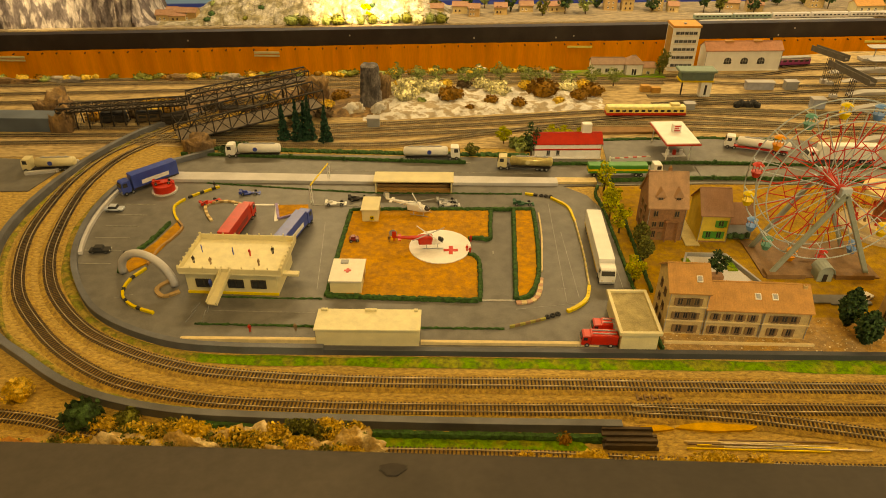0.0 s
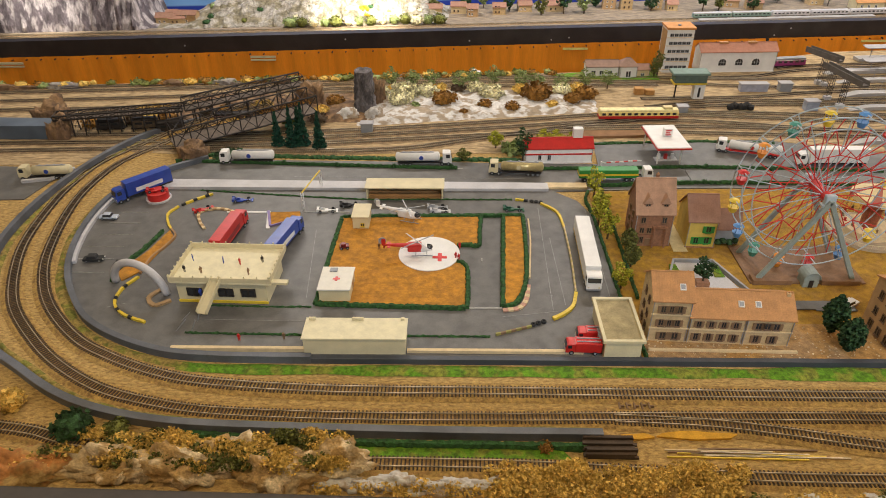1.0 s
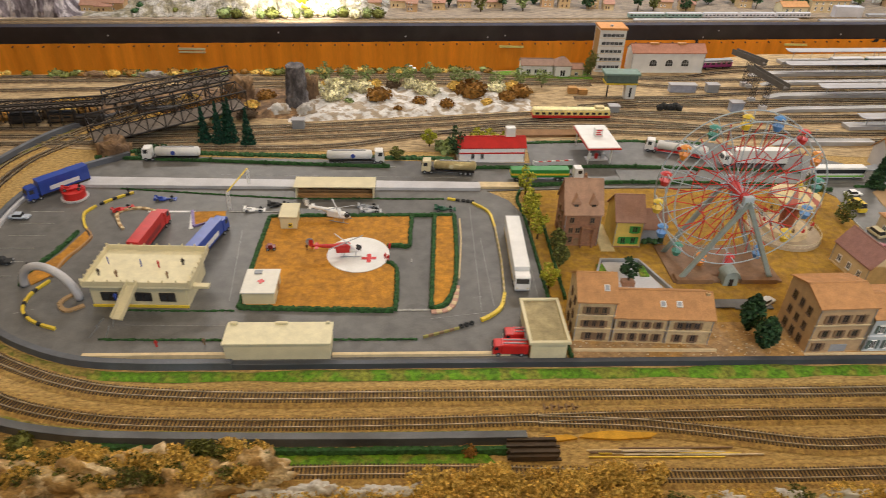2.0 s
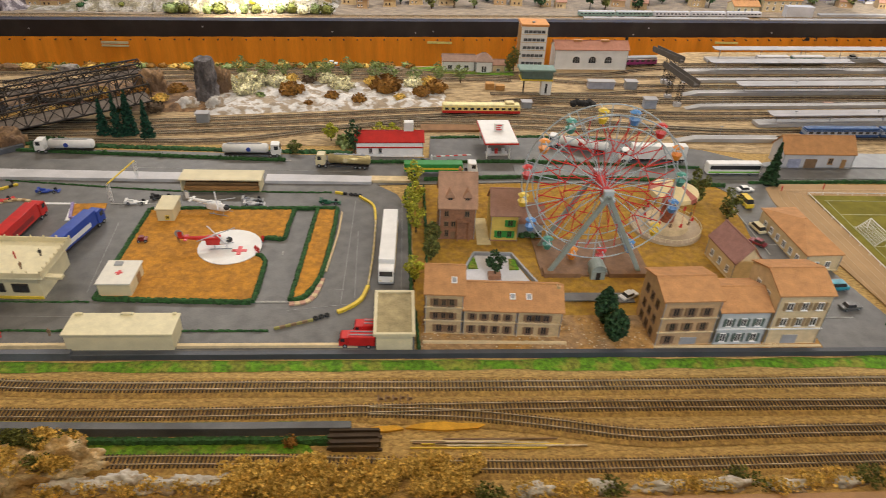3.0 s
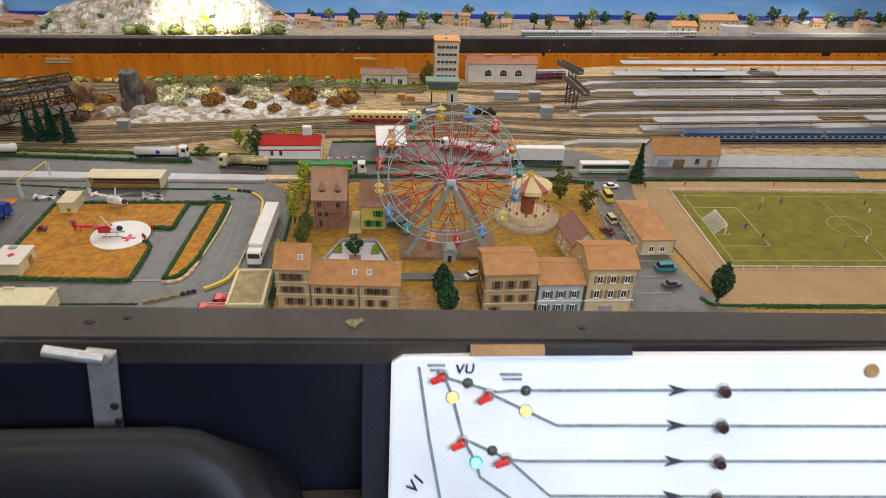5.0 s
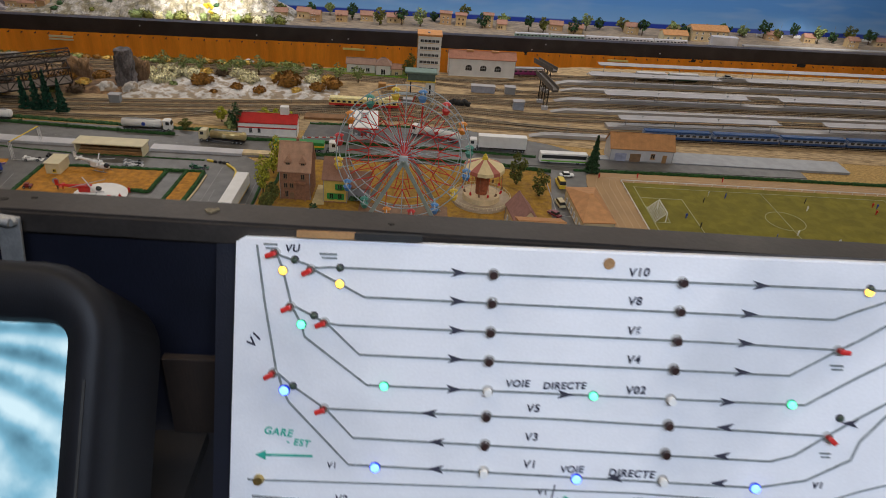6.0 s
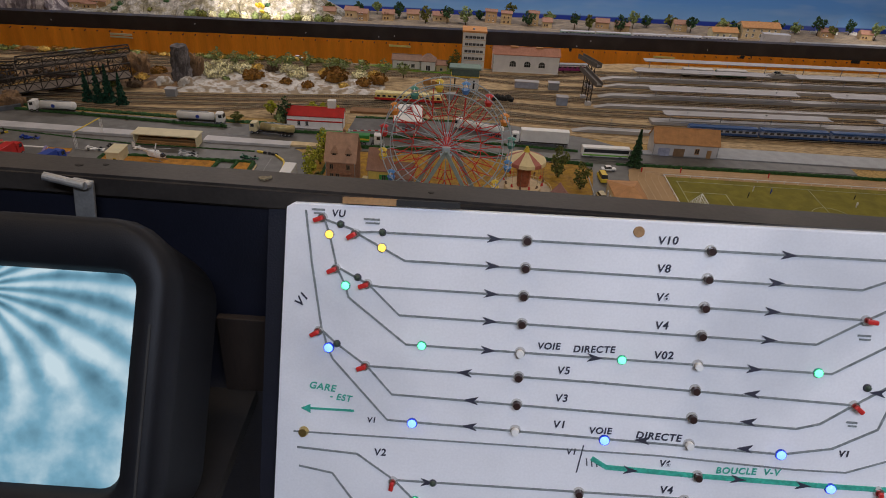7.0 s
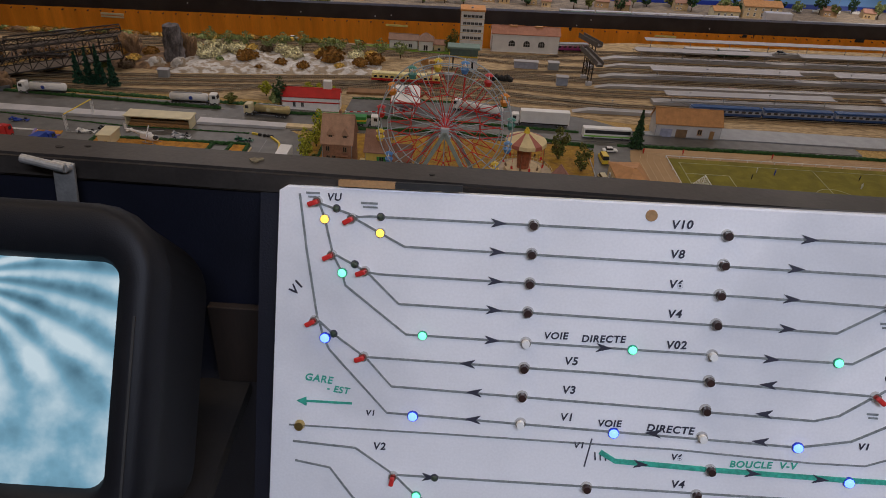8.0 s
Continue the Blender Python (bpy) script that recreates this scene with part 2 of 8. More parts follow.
def smooth_line(pts, step=0.02):
    """A Catmull-Rom line through points, cut into even steps."""
    P = [Vector(p if len(p) == 3 else (*p, 0)) for p in pts]
    P = [P[0] * 2 - P[1]] + P + [P[-1] * 2 - P[-2]]
    out = []
    for i in range(1, len(P) - 2):
        a, b, c, d = P[i - 1:i + 3]
        k = max(2, int((c - b).length / step))
        for j in range(k):
            t = j / k
            out.append(0.5 * (2 * b + (c - a) * t + (2 * a - 5 * b + 4 * c - d) * t * t + (3 * b - a - 3 * c + d) * t ** 3))
    out.append(P[-2])
    return out


def even_line(line, step):
    out, need = [line[0].copy()], step
    for a, b in zip(line, line[1:]):
        d = (b - a).length
        at = need
        while at <= d:
            out.append(a.lerp(b, at / d))
            at += step
        need = at - d
    return out


def side_of(line, i):
    a, b = line[max(0, i - 1)], line[min(len(line) - 1, i + 1)]
    d = (b - a).normalized()
    return Vector((d.y, -d.x, 0)).normalized()


def ribbon(bm, line, offset, width, z0, z1):
    """A band with a rectangular section along a line; offset to its right."""
    rows = []
    for i, p in enumerate(line):
        s = side_of(line, i)
        a, b = p + s * (offset - width / 2), p + s * (offset + width / 2)
        rows.append([bm.verts.new((q.x, q.y, q.z + z)) for q, z in ((a, z0), (a, z1), (b, z1), (b, z0))])
    for r, s in zip(rows, rows[1:]):
        for k in range(4):
            bm.faces.new((r[k], r[(k + 1) % 4], s[(k + 1) % 4], s[k]))
    bm.faces.new(rows[0])
    bm.faces.new(rows[-1][::-1])


def sheet(name, pts, z, mat, label, category, thick=0.003):
    bm = B()
    prism(bm, pts, z - thick, z)
    return solid(name, bm, mat, label, category, kind="structure")

# ---------------------------------------------------------------- room and boards
FAR = 0.08   # the far side of the hall runs a little askew


def far_y(y, x):
    return y + FAR * x


def slab(name, pts, z0, z1, mat, label, category):
    bm = B()
    prism(bm, pts, z0, z1)
    return solid(name, bm, mat, label, category, kind="structure")


FLOORM = M("grey_floor_tiles", (0.25, 0.24, 0.23), 0.5, vary=0.12, scale=4)
WALLM = M("off_white_wall", (0.40, 0.38, 0.34), 0.8, vary=0.06, scale=4)
slab("floor", [(-4.2, -4.0), (5.6, -4.0), (5.6, 5.6), (-4.2, 5.6)], -1.05, -0.95, FLOORM, "grey tiled floor of the exhibition hall", "floor")
slab("ceiling", [(-4.3, -4.1), (5.7, -4.1), (5.7, 5.7), (-4.3, 5.7)], 2.06, 2.16, WALLM, "off-white ceiling of the exhibition hall", "ceiling")
slab("wall_south", [(-4.2, -4.1), (5.6, -4.1), (5.6, -4.0), (-4.2, -4.0)], -0.95, 2.06, WALLM, "plain off-white wall behind the visitors", "wall")
slab("wall_west", [(-4.3, -4.1), (-4.2, -4.1), (-4.2, 5.6), (-4.3, 5.6)], -0.95, 2.06, WALLM, "plain off-white side wall", "wall")
slab("wall_east", [(5.6, -4.1), (5.7, -4.1), (5.7, 5.6), (5.6, 5.6)], -0.95, 2.06, WALLM, "plain off-white side wall", "wall")
slab("wall_north", [(-4.2, 5.6), (5.6, 5.6), (5.6, 5.7), (-4.2, 5.7)], -0.95, 2.06, WALLM, "plain off-white end wall", "wall")


def board_back(x):
    return 1.70 + 0.072 * x


slab("baseboard", [(-3.4, -0.42), (4.6, -0.42), (4.6, board_back(4.6)), (-3.4, board_back(-3.4))], -0.06, 0.0, SAND,
     "model railway baseboard covered with sandy ballast", "ground")

slab("baseboard_wing", [(0.9, board_back(0.9)), (4.6, board_back(4.6)), (4.6, board_back(4.6) + 0.20), (1.3, board_back(1.3) + 0.19), (0.9, board_back(0.9) + 0.10)], -0.06, 0.0, REARG,
     "widened rear of the railway board under the station", "ground")
slab("yard_ground", [(-3.4, 0.84), (-1.62, 0.82), (-1.52, 0.93), (-1.30, 0.905), (0.05, 0.92), (0.10, 1.0), (0.62, 1.03), (0.96, 0.93), (1.12, 0.905), (4.6, 0.905), (4.6, board_back(4.6) - 0.004), (-3.4, board_back(-3.4) - 0.004)],
     0.0, 0.0012, REARG, "brown and grey ballast of the railway yard", "ground")

# orange curtain behind the board, with its soft folds
bm = B()
cols = []
for i in range(401):
    x = -3.4 + i * 0.02
    f = 0.006 * math.sin(x * 37) + 0.005 * math.sin(x * 91 + 1) + 0.004 * math.sin(x * 13)
    cols.append([bm.verts.new((x, far_y(1.975, x) + f * k, z)) for z, k in ((-0.5, 1.6), (-0.1, 1.2), (0.022, 0.7), (0.040, 0.3))])
for a, b in zip(cols, cols[1:]):
    for k in range(3):
        bm.faces.new((a[k], b[k], b[k + 1], a[k + 1]))
curtain = solid("curtain", bm, ORANGE, "orange-brown cloth curtain pinned under a black board", "curtain", kind="structure", smooth=True)
bm = B()
prism(bm, [(-3.4, far_y(1.985, -3.4)), (4.6, far_y(1.985, 4.6)), (4.6, far_y(2.03, 4.6)), (-3.4, far_y(2.03, -3.4))], 0.036, 0.106)
beam = solid("barrier_board", bm, BLACK, "long black painted board above the orange curtain", "board", kind="structure")
# far layout board, and the painted sea and sky behind it
slab("far_baseboard", [(-4.0, far_y(2.75, -4)), (5.4, far_y(2.75, 5.4)), (5.4, far_y(4.02, 5.4)), (-4.0, far_y(4.02, -4.0))], -0.36, -0.28, FARSAND,
     "second model railway board with sandy ballast", "ground")


def backdrop_material():
    m = bpy.data.materials.new("painted_sea_and_sky")
    m.use_nodes = True
    N, L = m.node_tree.nodes, m.node_tree.links
    b = N["Principled BSDF"]
    b.inputs["Roughness"].default_value = 0.7
    tc, sep, ramp, nz = N.new("ShaderNodeTexCoord"), N.new("ShaderNodeSeparateXYZ"), N.new("ShaderNodeValToRGB"), N.new("ShaderNodeTexNoise")
    L.new(tc.outputs["Object"], sep.inputs[0])
    r = N.new("ShaderNodeMapRange")
    r.inputs["From Min"].default_value, r.inputs["From Max"].default_value = -0.4, 0.6
    L.new(sep.outputs["Z"], r.inputs["Value"])
    L.new(r.outputs[0], ramp.inputs["Fac"])
    e = ramp.color_ramp.elements
    e[0].position, e[0].color = 0.0, (0.010, 0.045, 0.34, 1)
    e[1].position, e[1].color = 1.0, (0.07, 0.24, 0.66, 1)
    for p, c in ((0.150, (0.010, 0.04, 0.36, 1)), (0.158, (0.20, 0.42, 0.78, 1)), (0.30, (0.10, 0.31, 0.74, 1))):
        k = e.new(p)
        k.color = c
    mp = N.new("ShaderNodeMapping")
    mp.inputs["Scale"].default_value = (1.2, 1, 6)
    L.new(tc.outputs["Object"], mp.inputs["Vector"])
    L.new(mp.outputs[0], nz.inputs["Vector"])
    nz.inputs["Scale"].default_value = 1.6
    mx = N.new("ShaderNodeMix")
    mx.data_type = "RGBA"
    r2 = N.new("ShaderNodeMapRange")
    r2.inputs["From Min"].default_value, r2.inputs["From Max"].default_value, r2.inputs["To Max"].default_value = 0.5, 0.8, 0.35
    L.new(nz.outputs[0], r2.inputs["Value"])
    L.new(r2.outputs[0], mx.inputs["Factor"])
    L.new(ramp.outputs[0], mx.inputs["A"])
    mx.inputs["B"].default_value = (0.55, 0.66, 0.8, 1)
    L.new(mx.outputs["Result"], b.inputs["Base Color"])
    return m


bm = B()
prism(bm, [(-4.1, far_y(4.03, -4.1)), (5.5, far_y(4.03, 5.5)), (5.5, far_y(4.06, 5.5)), (-4.1, far_y(4.06, -4.1))], -0.9, 0.9)
solid("backdrop", bm, backdrop_material(), "painted backdrop of blue sea and sky", "backdrop", kind="structure")

# ---------------------------------------------------------------- ledge and cabinet in front of the camera
bm = B()
prism(bm, [(-2.6, -0.896), (3.4, -1.004), (3.4, -0.970), (-2.6, -0.850)], 0.655, 0.68)
bmesh.ops.bevel(bm, geom=list(bm.edges), offset=0.003, segments=2, affect="EDGES")
ledge = solid("ledge", bm, LEDGE, "dark laminate ledge with scuffs and paint chips", "ledge", kind="structure")
bm = B()
prism(bm, [(-2.6, -0.890), (3.4, -0.996), (3.4, -0.975), (-2.6, -0.872)], -0.95, 0.655)
solid("partition", bm, NAVY, "dark navy partition under the ledge", "partition", kind="structure")

# ---------------------------------------------------------------- ground sheets of the layout
INWALL = smooth_line([(-1.20, 0.86), (-1.337, 0.745), (-1.400, 0.62), (-1.405, 0.44), (-1.358, 0.25), (-1.262, 0.095), (-1.169, 0.012), (-1.03, -0.050), (-0.90, -0.068), (-0.7, -0.071)])
ROADN = 0.835
sheet("road", [(p.x, p.y) for p in INWALL[::4]] + [(-0.022, -0.071), (-0.022, 0.50), (-0.06, 0.60), (-0.12, 0.655), (0.3, 0.68), (0.9, 0.68), (0.93, 0.63), (0.88, 0.3), (0.86, -0.068), (1.16, -0.068), (1.07, 0.06),
       (1.02, 0.3), (1.05, 0.62), (1.12, 0.70), (1.9, 0.72), (1.9, 0.79), (1.16, 0.80), (0.96, 0.92), (0.62, 1.02), (0.05, 1.0), (0.04, ROADN), (-1.2, ROADN + 0.03)], 0.003, ASPHALT,
      "grey painted roads, racing circuit and car parks", "road")
sheet("town_ground", [(-0.018, -0.071), (0.862, -0.068), (0.885, 0.3), (0.93, 0.63), (0.9, 0.672), (0.3, 0.672), (-0.02, 0.65)], 0.0022, MUSTARD, "mustard-coloured flock ground of the funfair", "ground")
sheet("front_garden", [(-0.012, -0.066), (0.858, -0.064), (0.86, 0.055), (-0.005, 0.055)], 0.0045, SOIL, "brown gritty soil in front of the houses", "ground")
sheet("rear_road", [(0.30, 0.700), (1.9, 0.735), (1.9, 0.79), (1.0, 0.80), (0.3, 0.79)], 0.0052, ASPHALT, "grey through road behind the funfair", "road")
sheet("pitch", [(1.185, 0.165), (2.15, 0.165), (2.15, 0.612), (1.175, 0.612)], 0.006, PITCHG, "yellow-green football pitch", "pitch")
sheet("running_track", [(1.075, -0.02), (1.10, 0.02), (1.065, 0.3), (1.045, 0.58), (1.06, 0.66), (1.11, 0.685), (2.3, 0.69), (2.3, 0.02)], 0.0045, TAN, "tan running track round the football pitch", "running track")
for nm, pts in (("lawn", [(-0.722, 0.115), (-0.38, 0.103), (-0.378, 0.262), (-0.405, 0.29), (-0.400, 0.36), (-0.347, 0.362), (-0.338, 0.505), (-0.715, 0.497)]),
                ("lawn", [(-0.297, 0.108), (-0.276, 0.505), (-0.224, 0.508), (-0.238, 0.22), (-0.262, 0.13)])):
    sheet(nm, pts, 0.0065, OCHRE, "ochre flock lawn edged by low hedges", "lawn")

# walls along the loop and along the front
bm = B()
FRONT = INWALL + [Vector((x, -0.071, 0)) for x in np.arange(-0.6, 4.6, 0.2)]
ribbon(bm, FRONT[len(INWALL) - 1:], 0, 0.012, -0.002, 0.014)
solid("retaining_wall", bm, KERB, "low dark grey wall between circuit and tracks", "wall", kind="structure")
bm = B()
ribbon(bm, INWALL, 0, 0.013, -0.002, 0.019)
solid("retaining_wall", bm, SLATE, "low slate-grey wall inside the track curve", "wall", kind="structure")
bm = B()
OUTWALL = smooth_line([(-1.20, 1.25), (-1.36, 1.14), (-1.49, 1.0), (-1.578, 0.74), (-1.60, 0.47), (-1.558, 0.26), (-1.42, 0.0), (-1.276, -0.115), (-1.128, -0.20), (-0.952, -0.245), (-0.737, -0.258), (-0.425, -0.265), (-0.14, -0.266)])
ribbon(bm, OUTWALL, 0, 0.015, -0.002, 0.020)
solid("outer_wall", bm, SLATE, "low slate-grey wall outside the track curve", "wall", kind="structure")
# grass strips
INNER = [(-1.10, 1.26, 0.03), (-1.245, 1.13, 0.02), (-1.397, 0.971), (-1.475, 0.841), (-1.502, 0.70), (-1.499, 0.562), (-1.463, 0.38), (-1.418, 0.245), (-1.341, 0.115), (-1.225, -0.002), (-1.120, -0.065), (-0.998, -0.113), (-0.872, -0.138), (-0.642, -0.153)]
OUTER = [(-1.16, 1.28, 0.03), (-1.30, 1.15, 0.02), (-1.452, 0.99), (-1.535, 0.85), (-1.562, 0.70), (-1.560, 0.561), (-1.535, 0.38), (-1.487, 0.239), (-1.416, 0.105), (-1.313, -0.008), (-1.215, -0.09), (-1.099, -0.157), (-0.971, -0.195), (-0.849, -0.213), (-0.631, -0.222)]


def grass_band(line, offset, width, mat=GRASS, label="bright green flock grass verge beside the tracks"):
    bm = B()
    rows = []
    L = even_line(line, 0.015)
    for i, p in enumerate(L):
        s = side_of(L, i)
        w = width * (0.8 + 0.4 * noise.noise(p * 9))
        rows.append([bm.verts.new(p + s * (offset + w * k) + Vector((0, 0, 0.0015 + h))) for k, h in ((-0.5, 0), (-0.2, 0.004 + 0.002 * noise.noise(p * 60)), (0.2, 0.004), (0.5, 0))])
    for a, b in zip(rows, rows[1:]):
        for k in range(3):
            bm.faces.new((a[k], b[k], b[k + 1], a[k + 1]))
    return solid("grass_verge", bm, mat, label, "grass", kind="stuff", smooth=True)


grass_band(FRONT[len(INWALL) - 14:], 0.026, 0.040)
grass_band(INWALL[:-12], 0.020, 0.026, GRASSO, "olive and straw-coloured flock verge inside the curve")
grass_band(OUTWALL, -0.018, 0.018, GRASSO, "olive and straw-coloured flock verge along the outer wall")

# ---------------------------------------------------------------- tracks


def track(pts, label="model railway track with dark sleepers", pitch=0.0072, stone=BALLAST):
    line = smooth_line(pts, 0.015)
    t = thing("railway_track", label, "railway track", kind="structure")
    bm = B()
    L = even_line(line, 0.015)
    rows = []
    for i, p in enumerate(L):
        s = side_of(L, i)
        rows.append([bm.verts.new(p + s * k + Vector((0, 0, h))) for k, h in ((-0.026, 0.0005), (-0.018, 0.0035), (0.018, 0.0035), (0.026, 0.0005))])
    for a, b in zip(rows, rows[1:]):
        for k in range(3):
            bm.faces.new((a[k], b[k], b[k + 1], a[k + 1]))
    tagged(part("ballast", bm, stone, t), kind="stuff")
    for o in (-0.0083, 0.0083):
        bm = B()
        ribbon(bm, L, o, 0.0011, 0.005, 0.0078)
        part("rail", bm, RAIL, t)
    vs, fs = [], []
    S = even_line(line, pitch)
    for i, p in enumerate(S):
        s = side_of(S, i)
        d = Vector((-s.y, s.x, 0))
        n = len(vs)
        for h in (0.003, 0.0055):
            for a, b in ((-1, -1), (1, -1), (1, 1), (-1, 1)):
                vs.append(tuple(p + s * 0.0148 * a + d * 0.0014 * b + Vector((0, 0, h))))
        fs += [(n + 4, n + 5, n + 6, n + 7), (n, n + 1, n + 5, n + 4), (n + 1, n + 2, n + 6, n + 5), (n + 2, n + 3, n + 7, n + 6), (n + 3, n, n + 4, n + 7)]
    me = bpy.data.meshes.new("sleepers")
    me.from_pydata(vs, [], fs)
    me.materials.append(SLEEPER)
    ob = tagged(new("sleepers", me), kind="stuff")
    ob.parent = t
    return t


track(INNER + [(-0.306, -0.155), (0.0, -0.157), (0.4, -0.158), (0.96, -0.155), (2.0, -0.155), (3.4, -0.155)])
track(OUTER + [(-0.311, -0.222), (0.0, -0.216), (0.234, -0.214), (0.457, -0.214), (0.92, -0.216), (2.0, -0.216), (3.4, -0.216)])
track([(x, y, 0.0007) for x, y in ((-0.11, -0.222), (0.06, -0.232), (0.20, -0.252), (0.39, -0.285), (0.55, -0.284), (0.90, -0.280), (2.0, -0.280), (3.4, -0.280))], "model railway turnout branch with bright rails")
track([(-1.9, -0.20), (-1.263, -0.252), (-1.089, -0.288), (-0.85, -0.318), (-0.6, -0.326), (-0.3, -0.33), (0.07, -0.348), (0.37, -0.352), (0.9, -0.346), (2.0, -0.346), (3.4, -0.346)])

# ---------------------------------------------------------------- control panel
PANELW = M("white_laminate_panel", (0.80, 0.80, 0.82), 0.35, vary=0.05, scale=9, bump=0.02, second=(0.66, 0.67, 0.70), mscale=3, mix=0.15)
LINE = M("grey_ink_line", (0.20, 0.22, 0.22), 0.6, vary=0.25, scale=200)
INK = M("black_felt_pen", (0.03, 0.03, 0.05), 0.6, vary=0.2)
# green of the pen writing, also the painted halo round green lamps
TEAL = M("green_pen_and_lamp_halo", (0.03, 0.36, 0.26), 0.6, vary=0.2, scale=200)
KNOB = M("black_push_button", (0.03, 0.012, 0.010), 0.35, vary=0.2)
CHROME = M("chrome_ring", (0.6, 0.58, 0.55), 0.2, 1.0, vary=0.1)
BRASS = M("brass_socket", (0.55, 0.40, 0.15), 0.3, 1.0, vary=0.1)
# the blue lamps' halo, put into the colour of their rings
BLUER = M("blue_lamp_halo", (0.02, 0.06, 0.55), 0.35)
LEDY, LEDG, LEDB, LEDO = glow("yellow_lamp_glow", (1.0, 0.55, 0.06), 2.6), glow("green_lamp_glow", (0.12, 1.0, 0.42), 2.2), glow("blue_lamp_glow", (0.07, 0.15, 1.0), 6.0), M("unlit_lamp", (0.04, 0.06, 0.04), 0.3)
panel = thing("signal_desk", "white control panel with a hand-drawn track diagram", "control panel")
ux, up, nn = Vector((0.99632, -0.08575, 0.0)), Vector((0.03143, 0.36515, 0.93042)), Vector((-0.07978, -0.92699, 0.36650))
c3, s3 = math.cos(radians(3.1)), math.sin(radians(3.1))
e1, e2 = ux * c3 + up * s3, up * c3 - ux * s3
pm = Matrix((e1, e2, nn)).transposed().to_4x4()
pm.translation = (0.290, -0.954, 0.671)
panel.matrix_basis = pm
bm = B()
prism(bm, [(-0.012, -0.006), (-0.004, -0.001), (1.06, -0.001), (1.06, -0.42), (-0.030, -0.42)], -0.012, 0.0)
bmesh.ops.bevel(bm, geom=[e for e in bm.edges if abs(e.verts[0].co.z - e.verts[1].co.z) < 1e-6], offset=0.0015, segments=2, affect="EDGES")
part("board", bm, PANELW, panel)
bm = B()
prism(bm, [(-0.034, -0.002), (1.07, -0.002), (1.07, -0.44), (-0.05, -0.44)], -0.03, -0.0125)
part("backing", bm, NAVY, panel, "dark navy backing board")
for nm, u0, u1, mt, lb in (("wood_strip", 0.045, 0.098, WOOD, "bare brown wooden strip above the board"), ("tape_strip", 0.0982, 0.160, TYRE, "black strip above the board")):
    bm = B()
    box(bm, u0, u1, 0.0005, 0.0065, -0.006, 0.002)
    part(nm, bm, mt, panel, lb)


def stroke(pts, w=0.0021, mat=LINE, name="track_line", z=0.0009):
    bm = B()
    ribbon(bm, [Vector((u, v, 0)) for u, v in pts], 0, w, -0.001, z)
    part(name, bm, mat, panel)


def arrowhead(u, v, way):
    bm = B()
    k = way * 0.0075
    prism(bm, [(u + k, v), (u - k, v + 0.0042), (u - k * 0.45, v), (u - k, v - 0.0042)][::way], -0.001, 0.0013)
    part("arrow", bm, INK, panel)


def button(u, v, lit=True):
    bm = B()
    cyl(bm, (u, v, 0), (u, v, 0.003), 0.0058, 0.0048, 14)
    ring = part("button_ring", bm, CHROME, panel)
    bm = B()
    cyl(bm, (u, v, 0.002), (u, v, 0.0075), 0.0040, 0.0036, 12)
    part("button_cap", bm, KNOB if lit else WHITE, ring)


def lamp(u, v, mat, r=0.0038):
    bm = B()
    cyl(bm, (u, v, 0), (u, v, 0.002), r * 1.25, r * 1.1, 12)
    # green and blue rings stand in for the glow around the lit lenses
    ring = part("lamp_ring", bm, TEAL if mat is LEDG else BLUER if mat is LEDB else INK if mat is LEDO else CHROME, panel)
    bm = B()
    ball(bm, u, v, 0.002, r, r, 0.0025, 2)
    part("lamp_lens", bm, mat, ring, smooth=True)


def lever(u, v, turn):
    bm = B()
    cyl(bm, (u, v, 0), (u, v, 0.004), 0.005, 0.0042, 12)
    ring = part("switch_nut", bm, CHROME, panel)
    bm = B()
    m = Matrix.Translation((u, v, 0.006)) @ Matrix.Rotation(radians(turn), 4, "Z")
    box(bm, -0.0085, 0.0015, -0.0023, 0.0023, -0.0015, 0.0022, m, 0.0012)
    part("switch_lever", bm, RED, ring, "red switch lever")


def pen(text, u, v, size, mat=INK, turn=3.0):
    cu = bpy.data.curves.new("pen_text", "FONT")
    cu.body, cu.size, cu.extrude, cu.shear, cu.offset, cu.space_character = text, size * 0.90, 0.0003, 0.18, 0.00022, 1.12
    cu.materials.append(mat)
    ob = new("writing", cu)
    ob.parent = panel
    ob.matrix_basis = pose(u, v, 0.0006, 0, 0, turn)


ROWV = (-0.0263, -0.0533, -0.0813, -0.1093, -0.1393, -0.1645, -0.1935, -0.2216)
C1, C2, RIGHT = 0.2265, 0.3985, 0.62
stroke([(0.024, -0.0155), (0.064, -0.0275), (0.075, ROWV[0]), (0.30, ROWV[0]), (RIGHT, ROWV[0])])
stroke([(0.060, -0.029), (0.108, ROWV[1]), (0.539, -0.0553), (0.5595, -0.0462), (0.585, -0.036), (RIGHT, -0.026)])
stroke([(0.043, -0.065), (0.073, -0.080), (0.085, ROWV[2]), (0.43, -0.0818), (0.5463, -0.0838)])
stroke([(0.073, -0.080), (0.104, ROWV[3]), (0.5053, -0.1107), (0.5463, -0.0844), (0.5636, -0.0743), (0.60, -0.050)])
stroke([(0.026, -0.0145), (0.032, -0.031), (0.040, -0.065), (0.049, -0.082), (0.052, -0.094), (0.112, ROWV[4]), (0.523, -0.1388), (0.5687, -0.1087), (0.60, -0.090)])
stroke([(0.025, -0.130), (0.040, -0.143), (0.072, ROWV[5] - 0.0005), (0.30, ROWV[5]), (0.5475, -0.1684)])
stroke([(0.072, -0.1645), (0.099, ROWV[6]), (0.4977, -0.1968), (0.519, -0.190), (0.5475, -0.1684), (0.5747, -0.1489), (0.60, -0.132)])
